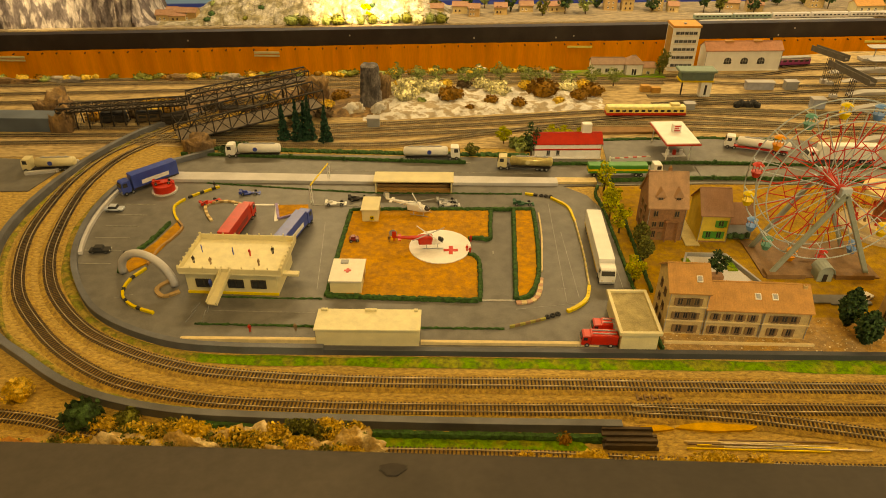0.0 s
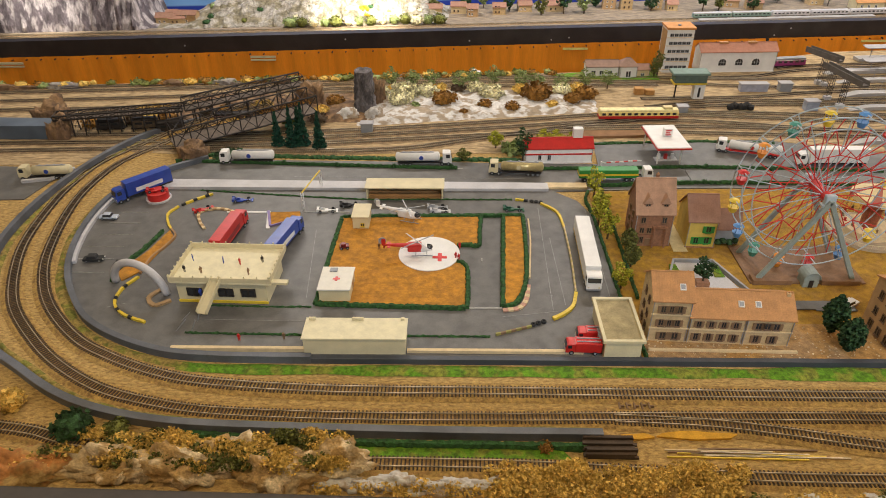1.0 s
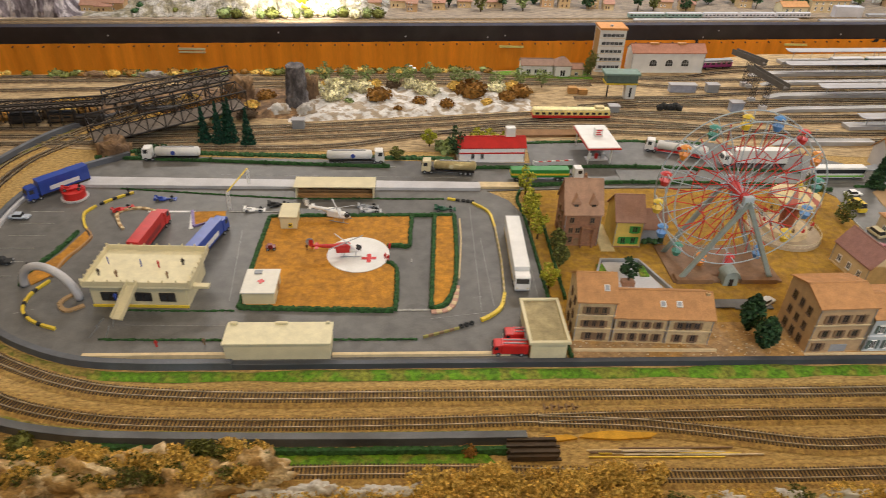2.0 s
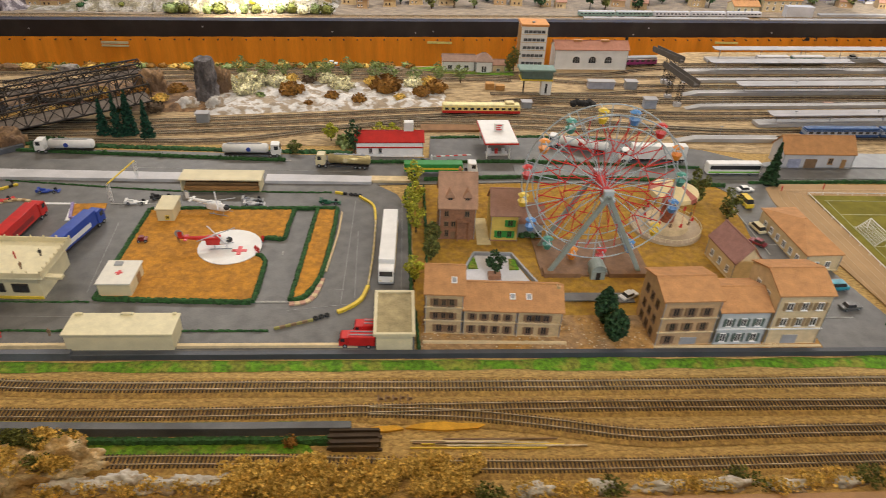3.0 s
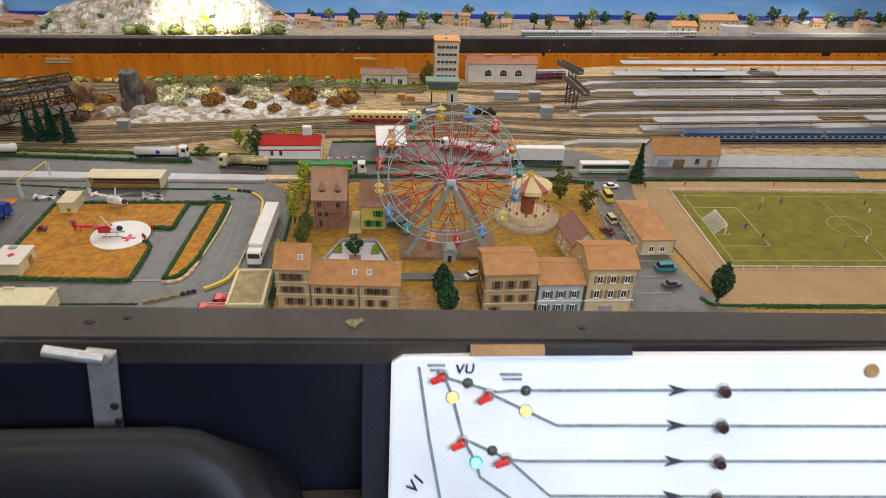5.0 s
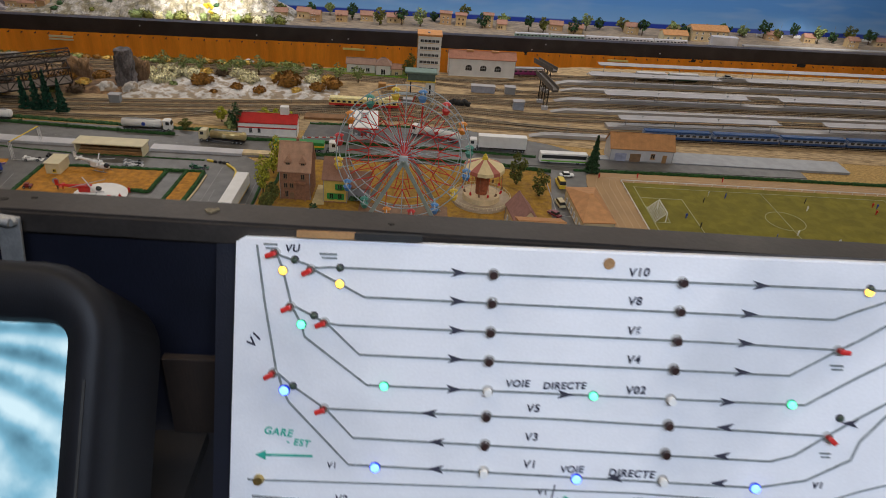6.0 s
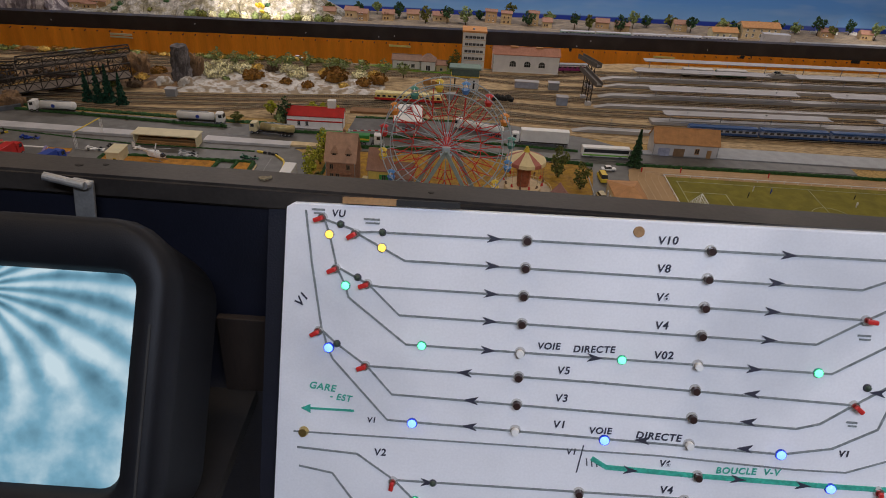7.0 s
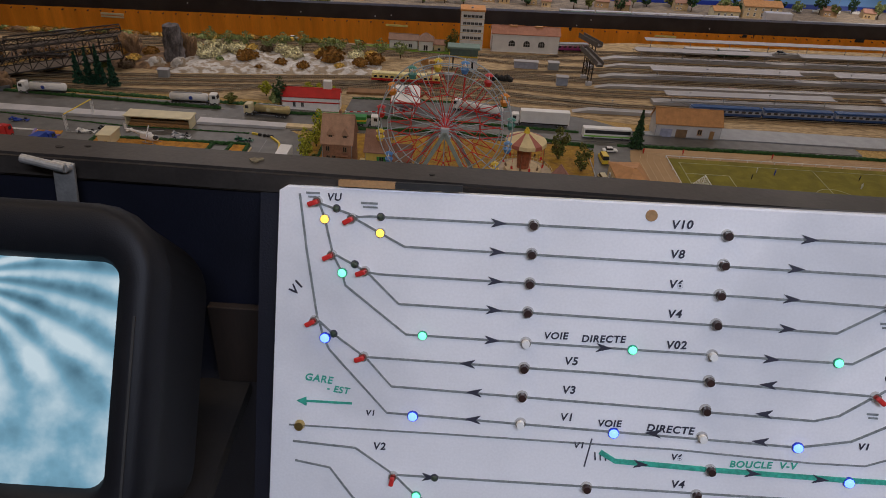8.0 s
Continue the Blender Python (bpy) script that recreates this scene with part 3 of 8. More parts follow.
stroke([(0.027, -0.132), (0.031, -0.148), (0.037, -0.160), (0.095, ROWV[7]), (0.487, -0.2245), (0.5334, -0.2146), (0.5727, -0.1913), (0.5783, -0.1727), (0.600, -0.145)])
stroke([(0.008, -0.008), (0.0145, -0.062), (0.025, -0.129)])
stroke([(-0.004, -0.2425), (0.155, -0.2395), (0.372, -0.2365), (0.50, -0.2395), (0.5494, -0.2382), (0.5858, -0.223), (RIGHT, -0.212)], 0.0016)
stroke([(0.0, -0.2600), (0.064, -0.2620), (0.104, -0.288), (0.30, -0.283), (RIGHT, -0.275)])
stroke([(0.002, -0.281), (0.038, -0.286), (0.062, -0.317), (0.10, -0.345), (0.6, -0.345)])
stroke([(0.104, -0.288), (0.125, -0.308), (0.16, -0.325), (0.6, -0.320)])
stroke([(0.305, -0.245), (0.320, -0.2535), (0.41, -0.2545), (0.53, -0.254), (0.62, -0.252)], 0.0050, TEAL, "green_line", 0.0011)
stroke([(0.013, -0.2155), (0.060, -0.2145)], 0.0022, TEAL, "green_line")
bm = B()
prism(bm, [(0.004, -0.2157), (0.014, -0.211), (0.014, -0.2205)], -0.001, 0.0012)
part("arrow", bm, TEAL, panel, "green arrow head")
for v, ways in zip(ROWV, (1, 1, 1, 1, 1, -1, -1, -1)):
    arrowhead({1: 0.195, -1: 0.172}[ways] + (0.008 if v < -0.19 else 0), v, ways)
    arrowhead(0.470 if v > -0.05 else 0.462 if v > -0.12 else 0.452, v, ways)
arrowhead(0.45, -0.2545, 1)
arrowhead(0.512, -0.2552, 1)
arrowhead(0.567, -0.1545, -1)
arrowhead(0.345, -0.2545, 1)
arrowhead(0.14, -0.2875, 1)
arrowhead(0.30, ROWV[4], 1)
arrowhead(0.353, ROWV[7], -1)
for i, v in enumerate(ROWV):
    button(C1, v, i not in (4, 7))
    button(C2, v, i not in (4, 7))
button(0.41, -0.2545)
button(0.295, -0.2835)
button(0.40, -0.282)
for u, v, mat in ((0.032, -0.031, LEDY), (0.085, -0.0415, LEDY), (0.049, -0.082, LEDG), (0.128, -0.1393, LEDG), (0.326, -0.1393, LEDG), (0.5106, -0.1385, LEDG), (0.0326, -0.1481, LEDB),
                  (0.121, -0.2230, LEDB), (0.316, -0.2245, LEDB), (0.4868, -0.2248, LEDB), (0.5376, -0.2562, LEDB), (0.127, -0.309, LEDG), (0.566, -0.028, LEDY)):
    lamp(u, v, mat, 0.0046 if mat is LEDB else 0.0040)
for u, v in ((0.043, -0.0205), (0.085, ROWV[0]), (0.061, -0.073), (0.041, -0.1435), (0.145, -0.2875), (0.557, -0.150), (0.567, -0.025)):
    lamp(u, v, LEDO, 0.0032)
for u, v, a in ((0.025, -0.0145, 20), (0.058, -0.029, 30), (0.039, -0.065, 25), (0.071, -0.079, 20), (0.022, -0.131, 30), (0.071, -0.1645, 20), (0.103, -0.289, 80), (0.5475, -0.1684, 140), (0.5463, -0.0838, 175), (0.582, -0.2546, 100)):
    lever(u, v, a)
bm = B()
cyl(bm, (0.007, -0.2418, 0), (0.007, -0.2418, 0.005), 0.0055, 0.0045, 12)
part("socket", bm, BRASS, panel, "brass socket")
bm = B()
cyl(bm, (0.331, -0.012, 0), (0.331, -0.012, 0.0015), 0.0055, 0.005, 14)
part("screw_cap", bm, WOOD, panel, "brown screw cap")
for i, text in enumerate(("V10", "V8", "V6", "V4", "V02")):
    pen(text, 0.349 + 0.0017 * i, ROWV[i] + 0.0035, 0.0120)
for i, text in ((5, "V5"), (6, "V3"), (7, "V1")):
    pen(text, 0.264, ROWV[i] + 0.006, 0.012)
pen("VOIE", 0.243, ROWV[4] + 0.005, 0.0105)
pen("DIRECTE", 0.278, ROWV[4] + 0.0045, 0.0105)
pen("VOIE", 0.300, ROWV[7] + 0.003, 0.0105)
pen("DIRECTE", 0.346, ROWV[7] + 0.002, 0.0115, turn=0)
pen("VU", 0.034, -0.0135, 0.011)
pen("V1", 0.003, -0.108, 0.014, turn=55)
pen("V1", 0.074, -0.226, 0.009)
pen("V2", 0.082, -0.262, 0.012)
pen("V1", 0.54, -0.222, 0.010)
pen("V6", 0.372, -0.2475, 0.010)
pen("V4", 0.375, -0.2765, 0.012)
pen("GARE", 0.012, -0.193, 0.0115, TEAL, -5)
pen("- EST", 0.034, -0.203, 0.0105, TEAL, -5)
pen("BOUCLE  V-V", 0.427, -0.2500, 0.0105, TEAL)
pen("V1", 0.279, -0.243, 0.010)
stroke([(0.296, -0.232), (0.291, -0.262)], 0.0012, INK, "pen_mark")
for k in range(3):
    stroke([(0.300 + k * 0.005, -0.246), (0.301 + k * 0.005, -0.254)], 0.0012, INK, "pen_mark")
for u, v, w in ((0.014, -0.007, 0.013), (0.066, -0.014, 0.016), (0.541, -0.099, 0.012), (0.543, -0.186, 0.010)):
    bm = B()
    box(bm, u, u + w, v - 0.001, v + 0.001, 0, 0.0008)
    box(bm, u + 0.002, u + w, v - 0.0045, v - 0.0028, 0, 0.0008)
    part("faded_writing", bm, LINE, panel)

# ---------------------------------------------------------------- surveillance monitor
MONM = M("black_moulded_plastic", (0.005, 0.0055, 0.008), 0.55, vary=0.12, scale=60, fine=900, bump=0.12, spec=0.28)


def screen_material():
    m = bpy.data.materials.new("glowing_picture_tube")
    m.use_nodes = True
    N, L = m.node_tree.nodes, m.node_tree.links
    b = N["Principled BSDF"]
    b.inputs["Roughness"].default_value, b.inputs["Base Color"].default_value = 0.12, (0.02, 0.03, 0.03, 1)
    tc = N.new("ShaderNodeTexCoord")
    mp = N.new("ShaderNodeMapping")
    mp.inputs["Location"].default_value = (0.02, 0.0, -0.10)
    mp.inputs["Scale"].default_value = (1.0, 0.0, 1.45)
    L.new(tc.outputs["Object"], mp.inputs["Vector"])
    sep = N.new("ShaderNodeSeparateXYZ")
    L.new(mp.outputs[0], sep.inputs[0])

    def math_node(op, a, bv):
        n = N.new("ShaderNodeMath")
        n.operation = op
        for s, x in zip(n.inputs, (a, bv)):
            if isinstance(x, (int, float)):
                s.default_value = x
            elif x is not None:
                L.new(x, s)
        return n.outputs[0]
    ang = math_node("ARCTAN2", sep.outputs["Z"], sep.outputs["X"])
    ln = N.new("ShaderNodeVectorMath")
    ln.operation = "LENGTH"
    L.new(mp.outputs[0], ln.inputs[0])
    bent = math_node("ADD", math_node("MULTIPLY", ang, 21.0), math_node("MULTIPLY", ln.outputs["Value"], 42.0))
    nz = N.new("ShaderNodeTexNoise")
    nz.inputs["Scale"].default_value, nz.inputs["Detail"].default_value = 26, 5
    L.new(tc.outputs["Object"], nz.inputs["Vector"])
    wav = math_node("SINE", math_node("ADD", bent, math_node("MULTIPLY", nz.outputs[0], 2.0)), 0.0)
    lower = N.new("ShaderNodeMapRange")
    lower.inputs["From Min"].default_value, lower.inputs["From Max"].default_value = -0.16, -0.10
    L.new(sep.outputs["Z"], lower.inputs["Value"])
    fac = math_node("ADD", math_node("MULTIPLY", math_node("MULTIPLY", wav, 0.20), lower.outputs[0]), math_node("ADD", math_node("MULTIPLY", nz.outputs[0], 0.95), 0.08))
    ramp = N.new("ShaderNodeValToRGB")
    e = ramp.color_ramp.elements
    e[0].position, e[0].color = 0.18, (0.045, 0.14, 0.20, 1)
    e[1].position, e[1].color = 0.80, (0.74, 0.96, 1.0, 1)
    k = e.new(0.5)
    k.color = (0.22, 0.50, 0.64, 1)
    L.new(fac, ramp.inputs["Fac"])
    L.new(ramp.outputs[0], b.inputs["Emission Color"])
    b.inputs["Emission Strength"].default_value = 0.8
    return m


monitor = thing("cctv_monitor", "black cathode-ray monitor showing a blue picture of tracks", "monitor")
monitor.matrix_basis = pose(0.054, -1.1265, 0.581, -35, 0, 0)


def rounded(w0, w1, h0, h1, r, seg=6):
    pts = []
    for cx, cz, a0 in ((w1 - r, h1 - r, 0), (w0 + r, h1 - r, 90), (w0 + r, h0 + r, 180), (w1 - r, h0 + r, 270)):
        pts += [(cx + r * math.cos(radians(a0 + 90 * k / seg)), cz + r * math.sin(radians(a0 + 90 * k / seg))) for k in range(seg + 1)]
    return pts


def shell(bm, rings, cap=True):
    loops = [[bm.verts.new((x, y, z)) for x, z in pts] for y, pts in rings]
    n = len(loops[0])
    for a, b in zip(loops, loops[1:]):
        for i in range(n):
            bm.faces.new((a[i], a[(i + 1) % n], b[(i + 1) % n], b[i]))
    if cap:
        bm.faces.new(loops[-1])
    return loops


bm = B()
SC = (-0.122, 0.121, -0.092, 0.091)
shell(bm, [(0.010, rounded(*SC, 0.016)), (-0.003, rounded(SC[0] - 0.005, SC[1] + 0.005, SC[2] - 0.005, SC[3] + 0.005, 0.019)), (-0.006, rounded(-0.158, 0.146, -0.135, 0.130, 0.048)),
           (0.0, rounded(-0.164, 0.152, -0.141, 0.137, 0.056)), (0.020, rounded(-0.168, 0.158, -0.146, 0.139, 0.064)), (0.028, rounded(-0.166, 0.156, -0.144, 0.136, 0.064)), (0.085, rounded(-0.165, 0.166, -0.142, 0.112, 0.050)), (0.125, rounded(-0.13, 0.135, -0.12, 0.07, 0.05))])
part("housing", bm, MONM, monitor, smooth=True)
bm = B()
rows = []
for i in range(17):
    rows.append([bm.verts.new((SC[0] + (SC[1] - SC[0]) * i / 16, 0.010 - 0.012 * (1 - (i / 8 - 1) ** 2) * (1 - (j / 6 - 1) ** 2), SC[2] + (SC[3] - SC[2]) * j / 12)) for j in range(13)])
for a, b in zip(rows, rows[1:]):
    for j in range(12):
        bm.faces.new((a[j], b[j], b[j + 1], a[j + 1]))
part("screen", bm, screen_material(), monitor, "blue-white glowing picture tube", smooth=True)
bm = B()
box(bm, 0.1405, 0.1425, -0.0068, -0.004, -0.12, 0.05)
part("groove", bm, TYRE, monitor, "dark groove in the bezel")
# shelf that carries the monitor, and its post
bm = B()
box(bm, -0.5, 0.225, -1.24, -0.953, 0.395, 0.412)
shelf = solid("monitor_shelf", bm, M("dark_brown_shelf", (0.006, 0.004, 0.003), 0.9), "dark brown wooden shelf under the monitor", "shelf", kind="structure")
bm = B()
box(bm, 0.190, 0.253, -0.9560, -0.9465, 0.4125, 0.519, bev=0.001)
solid("wooden_post", bm, M("rough_brown_board", (0.016, 0.008, 0.004), 0.8, vary=0.3, scale=40, stretch=(1, 1, 0.15)), "rough brown board leaning on the partition behind the monitor", "board")
# bolt latch on the partition
latch = thing("bolt_latch", "grey steel bolt latch screwed under the ledge", "latch", 0.075, -0.954, 0.655)
STEEL = M("zinc_steel", (0.40, 0.39, 0.37), 0.38, 0.6, vary=0.15, scale=80)
bm = B()
box(bm, -0.009, 0.011, -0.004, 0.0, -0.05, 0.026, pose(0, 0, 0, 0, 8, 0), 0.001)
part("plate", bm, STEEL, latch)
bm = B()
cyl(bm, (-0.030, -0.008, 0.030), (0.008, -0.008, 0.022), 0.0042, seg=12)
cyl(bm, (0.008, -0.008, 0.022), (0.010, 0.0, 0.02), 0.004, seg=10)
part("bolt", bm, STEEL, latch, "bright steel bolt")
bm = B()
for z in (-0.04, -0.025):
    cyl(bm, (0.004, -0.006, z), (0.004, -0.003, z), 0.003, seg=10)
part("screw", bm, DARKST, latch)
bm = B()
prism(bm, [(0.244, -0.927), (0.248, -0.924), (0.252, -0.925), (0.256, -0.922), (0.258, -0.926), (0.254, -0.929), (0.252, -0.933), (0.247, -0.931)], 0.6795, 0.6815)
solid("paint_chip", bm, M("dull_beige_chip", (0.17, 0.14, 0.085), 0.8, vary=0.25, scale=300), "dull beige paint chip stuck on the dark ledge", "chip")
for x, y, r in ((0.06, -0.925, 0.004), (0.085, -0.920, 0.003), (-0.47, -0.905, 0.006), (0.42, -0.935, 0.003)):
    bm = B()
    prism(bm, [(x + r * math.cos(a) * (1 + 0.3 * math.sin(3 * a)), y + 0.6 * r * math.sin(a)) for a in np.linspace(0, 2 * math.pi, 11)[:-1]], 0.6795, 0.6806)
    solid("scuff_mark", bm, M("dark_brown_scuff", (0.014, 0.010, 0.008), 0.7, vary=0.3, scale=300), "small dark scuff on the ledge", "scuff")

# ---------------------------------------------------------------- builders of buildings


def window(parent, x, y, z, w, h, frame_mat, shutters=None, sill=True, face=0):
    """A window on the front wall (y is its plane, looking to -y); face turns it round the z axis of the house."""
    m = Matrix.Rotation(radians(face), 4, "Z") @ Matrix.Translation((x, y, z))
    bm = B()
    t = max(0.0010, w * 0.09)
    for a in ((-w / 2, w / 2, h - t, h), (-w / 2, w / 2, 0, t), (-w / 2, -w / 2 + t, t, h - t), (w / 2 - t, w / 2, t, h - t), (-t / 2, t / 2, t, h - t)):
        box(bm, a[0], a[1], -0.0016, 0.0008, a[2], a[3], m)
    win = part("window", bm, frame_mat, parent)
    bm = B()
    box(bm, -w / 2 + t * 0.9, w / 2 - t * 0.9, -0.0006, 0.0004, t * 0.9, h - t * 0.9, m)
    part("pane", bm, GLASS, win)
    if sill:
        bm = B()
        box(bm, -w / 2 - 0.0012, w / 2 + 0.0012, -0.003, 0.0, -0.0014, 0.0, m)
        part("sill", bm, frame_mat, win)
    if shutters:
        for s in (-1, 1):
            bm = B()
            box(bm, s * (w / 2 + w * 0.26) - w * 0.24, s * (w / 2 + w * 0.26) + w * 0.24, -0.0022, 0.0, 0, h, m)
            part("shutter", bm, shutters, win)
    return win


def gable_roof(bm, w, d, eave, ridge, over=0.004, thick=0.003, hip=0.0, x0=0.0, y0=0.0):
    """A tiled roof with its ridge along x; hip shortens the ridge."""
    a, b, c, e = x0 - over, x0 + w + over, y0 - over, y0 + d + over
    k = over * (ridge - eave) / (d / 2)
    for dz in (0.0,):
        lo = [bm.verts.new(p) for p in ((a, c, eave - k), (b, c, eave - k), (b, e, eave - k), (a, e, eave - k))]
        rl = [bm.verts.new(p) for p in ((a + hip, (c + e) / 2, ridge), (b - hip, (c + e) / 2, ridge))]
        lo2 = [bm.verts.new(v.co + Vector((0, 0, thick))) for v in lo]
        rl2 = [bm.verts.new(v.co + Vector((0, 0, thick))) for v in rl]
        bm.faces.new((lo2[0], lo2[1], rl2[1], rl2[0]))
        bm.faces.new((lo2[2], lo2[3], rl2[0], rl2[1]))
        bm.faces.new((lo[1], lo[0], rl[0], rl[1]))
        bm.faces.new((lo[3], lo[2], rl[1], rl[0]))
        if hip:
            bm.faces.new((lo2[1], lo2[2], rl2[1]))
            bm.faces.new((lo2[3], lo2[0], rl2[0]))
            for i in range(4):
                bm.faces.new((lo[i], lo[(i + 1) % 4], lo2[(i + 1) % 4], lo2[i]))
        else:
            for i in (0, 2):
                bm.faces.new((lo[i], lo[i + 1], lo2[i + 1], lo2[i]))
            for i, j, r in ((1, 2, 1), (3, 0, 0)):
                bm.faces.new((lo[i], rl[r], rl2[r], lo2[i]))
                bm.faces.new((rl[r], lo[j], lo2[j], rl2[r]))


def tile_ribs(parent, w, d, eave, ridge, mat, over=0.004, thick=0.003, step=0.0052, x0=0.0, y0=0.0):
    """The raised rows of tiles on both slopes of a roof, in one piece."""
    bm = B()
    n = int((w + 2 * over) / step)
    for i in range(n + 1):
        x = x0 - over + (w + 2 * over) * i / n
        for s in (-1, 1):
            yc = y0 + d / 2
            ye = yc + s * (d / 2 + over)
            k = over * (ridge - eave) / (d / 2)
            p, q = Vector((x, ye, eave - k + thick)), Vector((x, yc, ridge + thick))
            r = 0.00042
            vs = [bm.verts.new(v) for v in (p + Vector((-r, 0, 0)), p + Vector((0, 0, r)), p + Vector((r, 0, 0)), q + Vector((-r, 0, 0)), q + Vector((0, 0, r)), q + Vector((r, 0, 0)))]
            bm.faces.new((vs[0], vs[1], vs[4], vs[3]))
            bm.faces.new((vs[1], vs[2], vs[5], vs[4]))
    tagged(part("tiling", bm, mat, parent), kind="stuff")


def house(label, x, y, w, d, eave, ridge, wall, roof, floors, rz=0, frame=WHITE, shutters=None, chimneys=(), z=0.0, side=2, bands=None, skylights=(), door=None, hip=0.0, gable=True, base=None, ribs=True, course=None, category="house", name="house"):
    """A house with its front left corner at x, y. floors: (sill height, window height, window width, [x centres])."""
    h = thing(name, label, category, x, y, z, rz)
    bm = B()
    if gable and not hip:
        lo = [(0, 0), (w, 0), (w, d), (0, d)]
        v0 = [bm.verts.new((a, b, 0)) for a, b in lo]
        v1 = [bm.verts.new((a, b, eave)) for a, b in lo]
        g0, g1 = bm.verts.new((0, d / 2, ridge)), bm.verts.new((w, d / 2, ridge))
        bm.faces.new(v0[::-1])
        bm.faces.new((v0[0], v0[1], v1[1], v1[0]))
        bm.faces.new((v0[2], v0[3], v1[3], v1[2]))
        bm.faces.new((v0[1], v0[2], v1[2], g1, v1[1]))
        bm.faces.new((v0[3], v0[0], v1[0], g0, v1[3]))
        bm.faces.new((v1[0], v1[1], g1, g0))
        bm.faces.new((v1[2], v1[3], g0, g1))
    else:
        box(bm, 0, w, 0, d, 0, eave)
    part("wall", bm, wall, h)
    bm = B()
    gable_roof(bm, w, d, eave, ridge, hip=hip)
    r = part("roof", bm, roof, h)
    if ribs and not hip:
        tile_ribs(r, w, d, eave, ridge, roof)
    bm = B()
    cyl(bm, (-0.003 + hip, d / 2, ridge + 0.003), (w + 0.003 - hip, d / 2, ridge + 0.003), 0.0018, seg=8)
    part("ridge_tiles", bm, roof, r)
    for cx, cy, ch in chimneys:
        bm = B()
        box(bm, cx - 0.004, cx + 0.004, cy - 0.004, cy + 0.004, eave, ridge + ch, bev=0.0006)
        c = part("chimney", bm, wall, r)
        bm = B()
        cyl(bm, (cx, cy, ridge + ch), (cx, cy, ridge + ch + 0.004), 0.002, seg=8)
        part("chimney_pot", bm, TILE, c)
    for sx, sy in skylights:
        zz = eave + (ridge - eave) * sy / (d / 2)
        sl = math.atan2(ridge - eave, d / 2)
        m = Matrix.Translation((sx, sy, zz + 0.0035)) @ Matrix.Rotation(sl, 4, "X")
        bm = B()
        box(bm, -0.006, 0.006, -0.007, 0.007, -0.001, 0.002, m, 0.0005)
        s = part("skylight", bm, WHITE, r)
        bm = B()
        box(bm, -0.0042, 0.0042, -0.005, 0.005, 0.001, 0.0026, m)
        part("pane", bm, GREYP, s)
    for sill, wh, ww, xs in floors:
        for cx in xs:
            window(h, cx, -0.0005, sill, ww, wh, frame, shutters)
        if side:
            for k in range(side):
                window(h, -d * (k + 1) / (side + 1), -0.0005, sill, min(ww, d / (side + 2)), wh, frame, None, face=-90)
    for b in bands or ():
        bm = B()
        box(bm, -0.0022, w + 0.0022, -0.0026, 0.0, b, b + 0.0026)
        part("string_course", bm, course or frame, h)
    if door:
        bm = B()
        box(bm, door[0] - door[1] / 2, door[0] + door[1] / 2, -0.0015, 0.001, 0.001, door[2])
        part("door", bm, door[3], h)
    bm = B()
    box(bm, -0.0018, w + 0.0018, -0.0022, 0.0, 0, 0.005)
    part("plinth", bm, base or wall, h)
    for gx in (0.001, w - 0.001):
        bm = B()
        cyl(bm, (gx, -0.0018, 0.004), (gx, -0.0018, eave - 0.002), 0.0009, seg=6)
        part("downpipe", bm, GREYP, h)
    return h


FRAMEB = M("brown_window_frame", (0.16, 0.10, 0.06), 0.7)
# stone row of three houses behind a low kerb
RZ = -3.2
row = lambda dx: (dx * math.cos(radians(RZ)), dx * math.sin(radians(RZ)))
house("three-storey tan stone house with terracotta roof", 0.0, 0.0, 0.078, 0.100, 0.110, 0.146, STONE, TILE, [(0.010, 0.018, 0.013, (0.030, 0.055)), (0.045, 0.016, 0.012, (0.022, 0.038, 0.054)), (0.080, 0.017, 0.012, (0.022, 0.038, 0.054))], RZ,
      frame=FRAMEB, course=BEIGE, shutters=SHUT, bands=(0.038, 0.073), skylights=((0.058, 0.022),), chimneys=((0.074, 0.06, -0.006),))
px, py = row(0.081)
house("long two-storey tan stone house with terracotta roof", px, py, 0.112, 0.100, 0.071, 0.104, STONE, TILE, [(0.011, 0.018, 0.010, (0.017, 0.043, 0.068, 0.094)), (0.046, 0.015, 0.010, (0.018, 0.043, 0.068, 0.093))], RZ,
      frame=FRAMEB, course=BEIGE, shutters=SHUT, bands=(0.038,), side=0, skylights=((0.102, 0.024),))
px, py = row(0.195)
house("two-storey tan stone end house with terracotta roof", px, py, 0.093, 0.100, 0.072, 0.104, STONE, TILE, [(0.011, 0.018, 0.011, (0.025, 0.058)), (0.046, 0.016, 0.012, (0.024, 0.042, 0.060))], RZ,
      frame=FRAMEB, course=BEIGE, shutters=SHUT, bands=(0.038,), skylights=((0.022, 0.024),), chimneys=((0.086, 0.045, 0.004),))
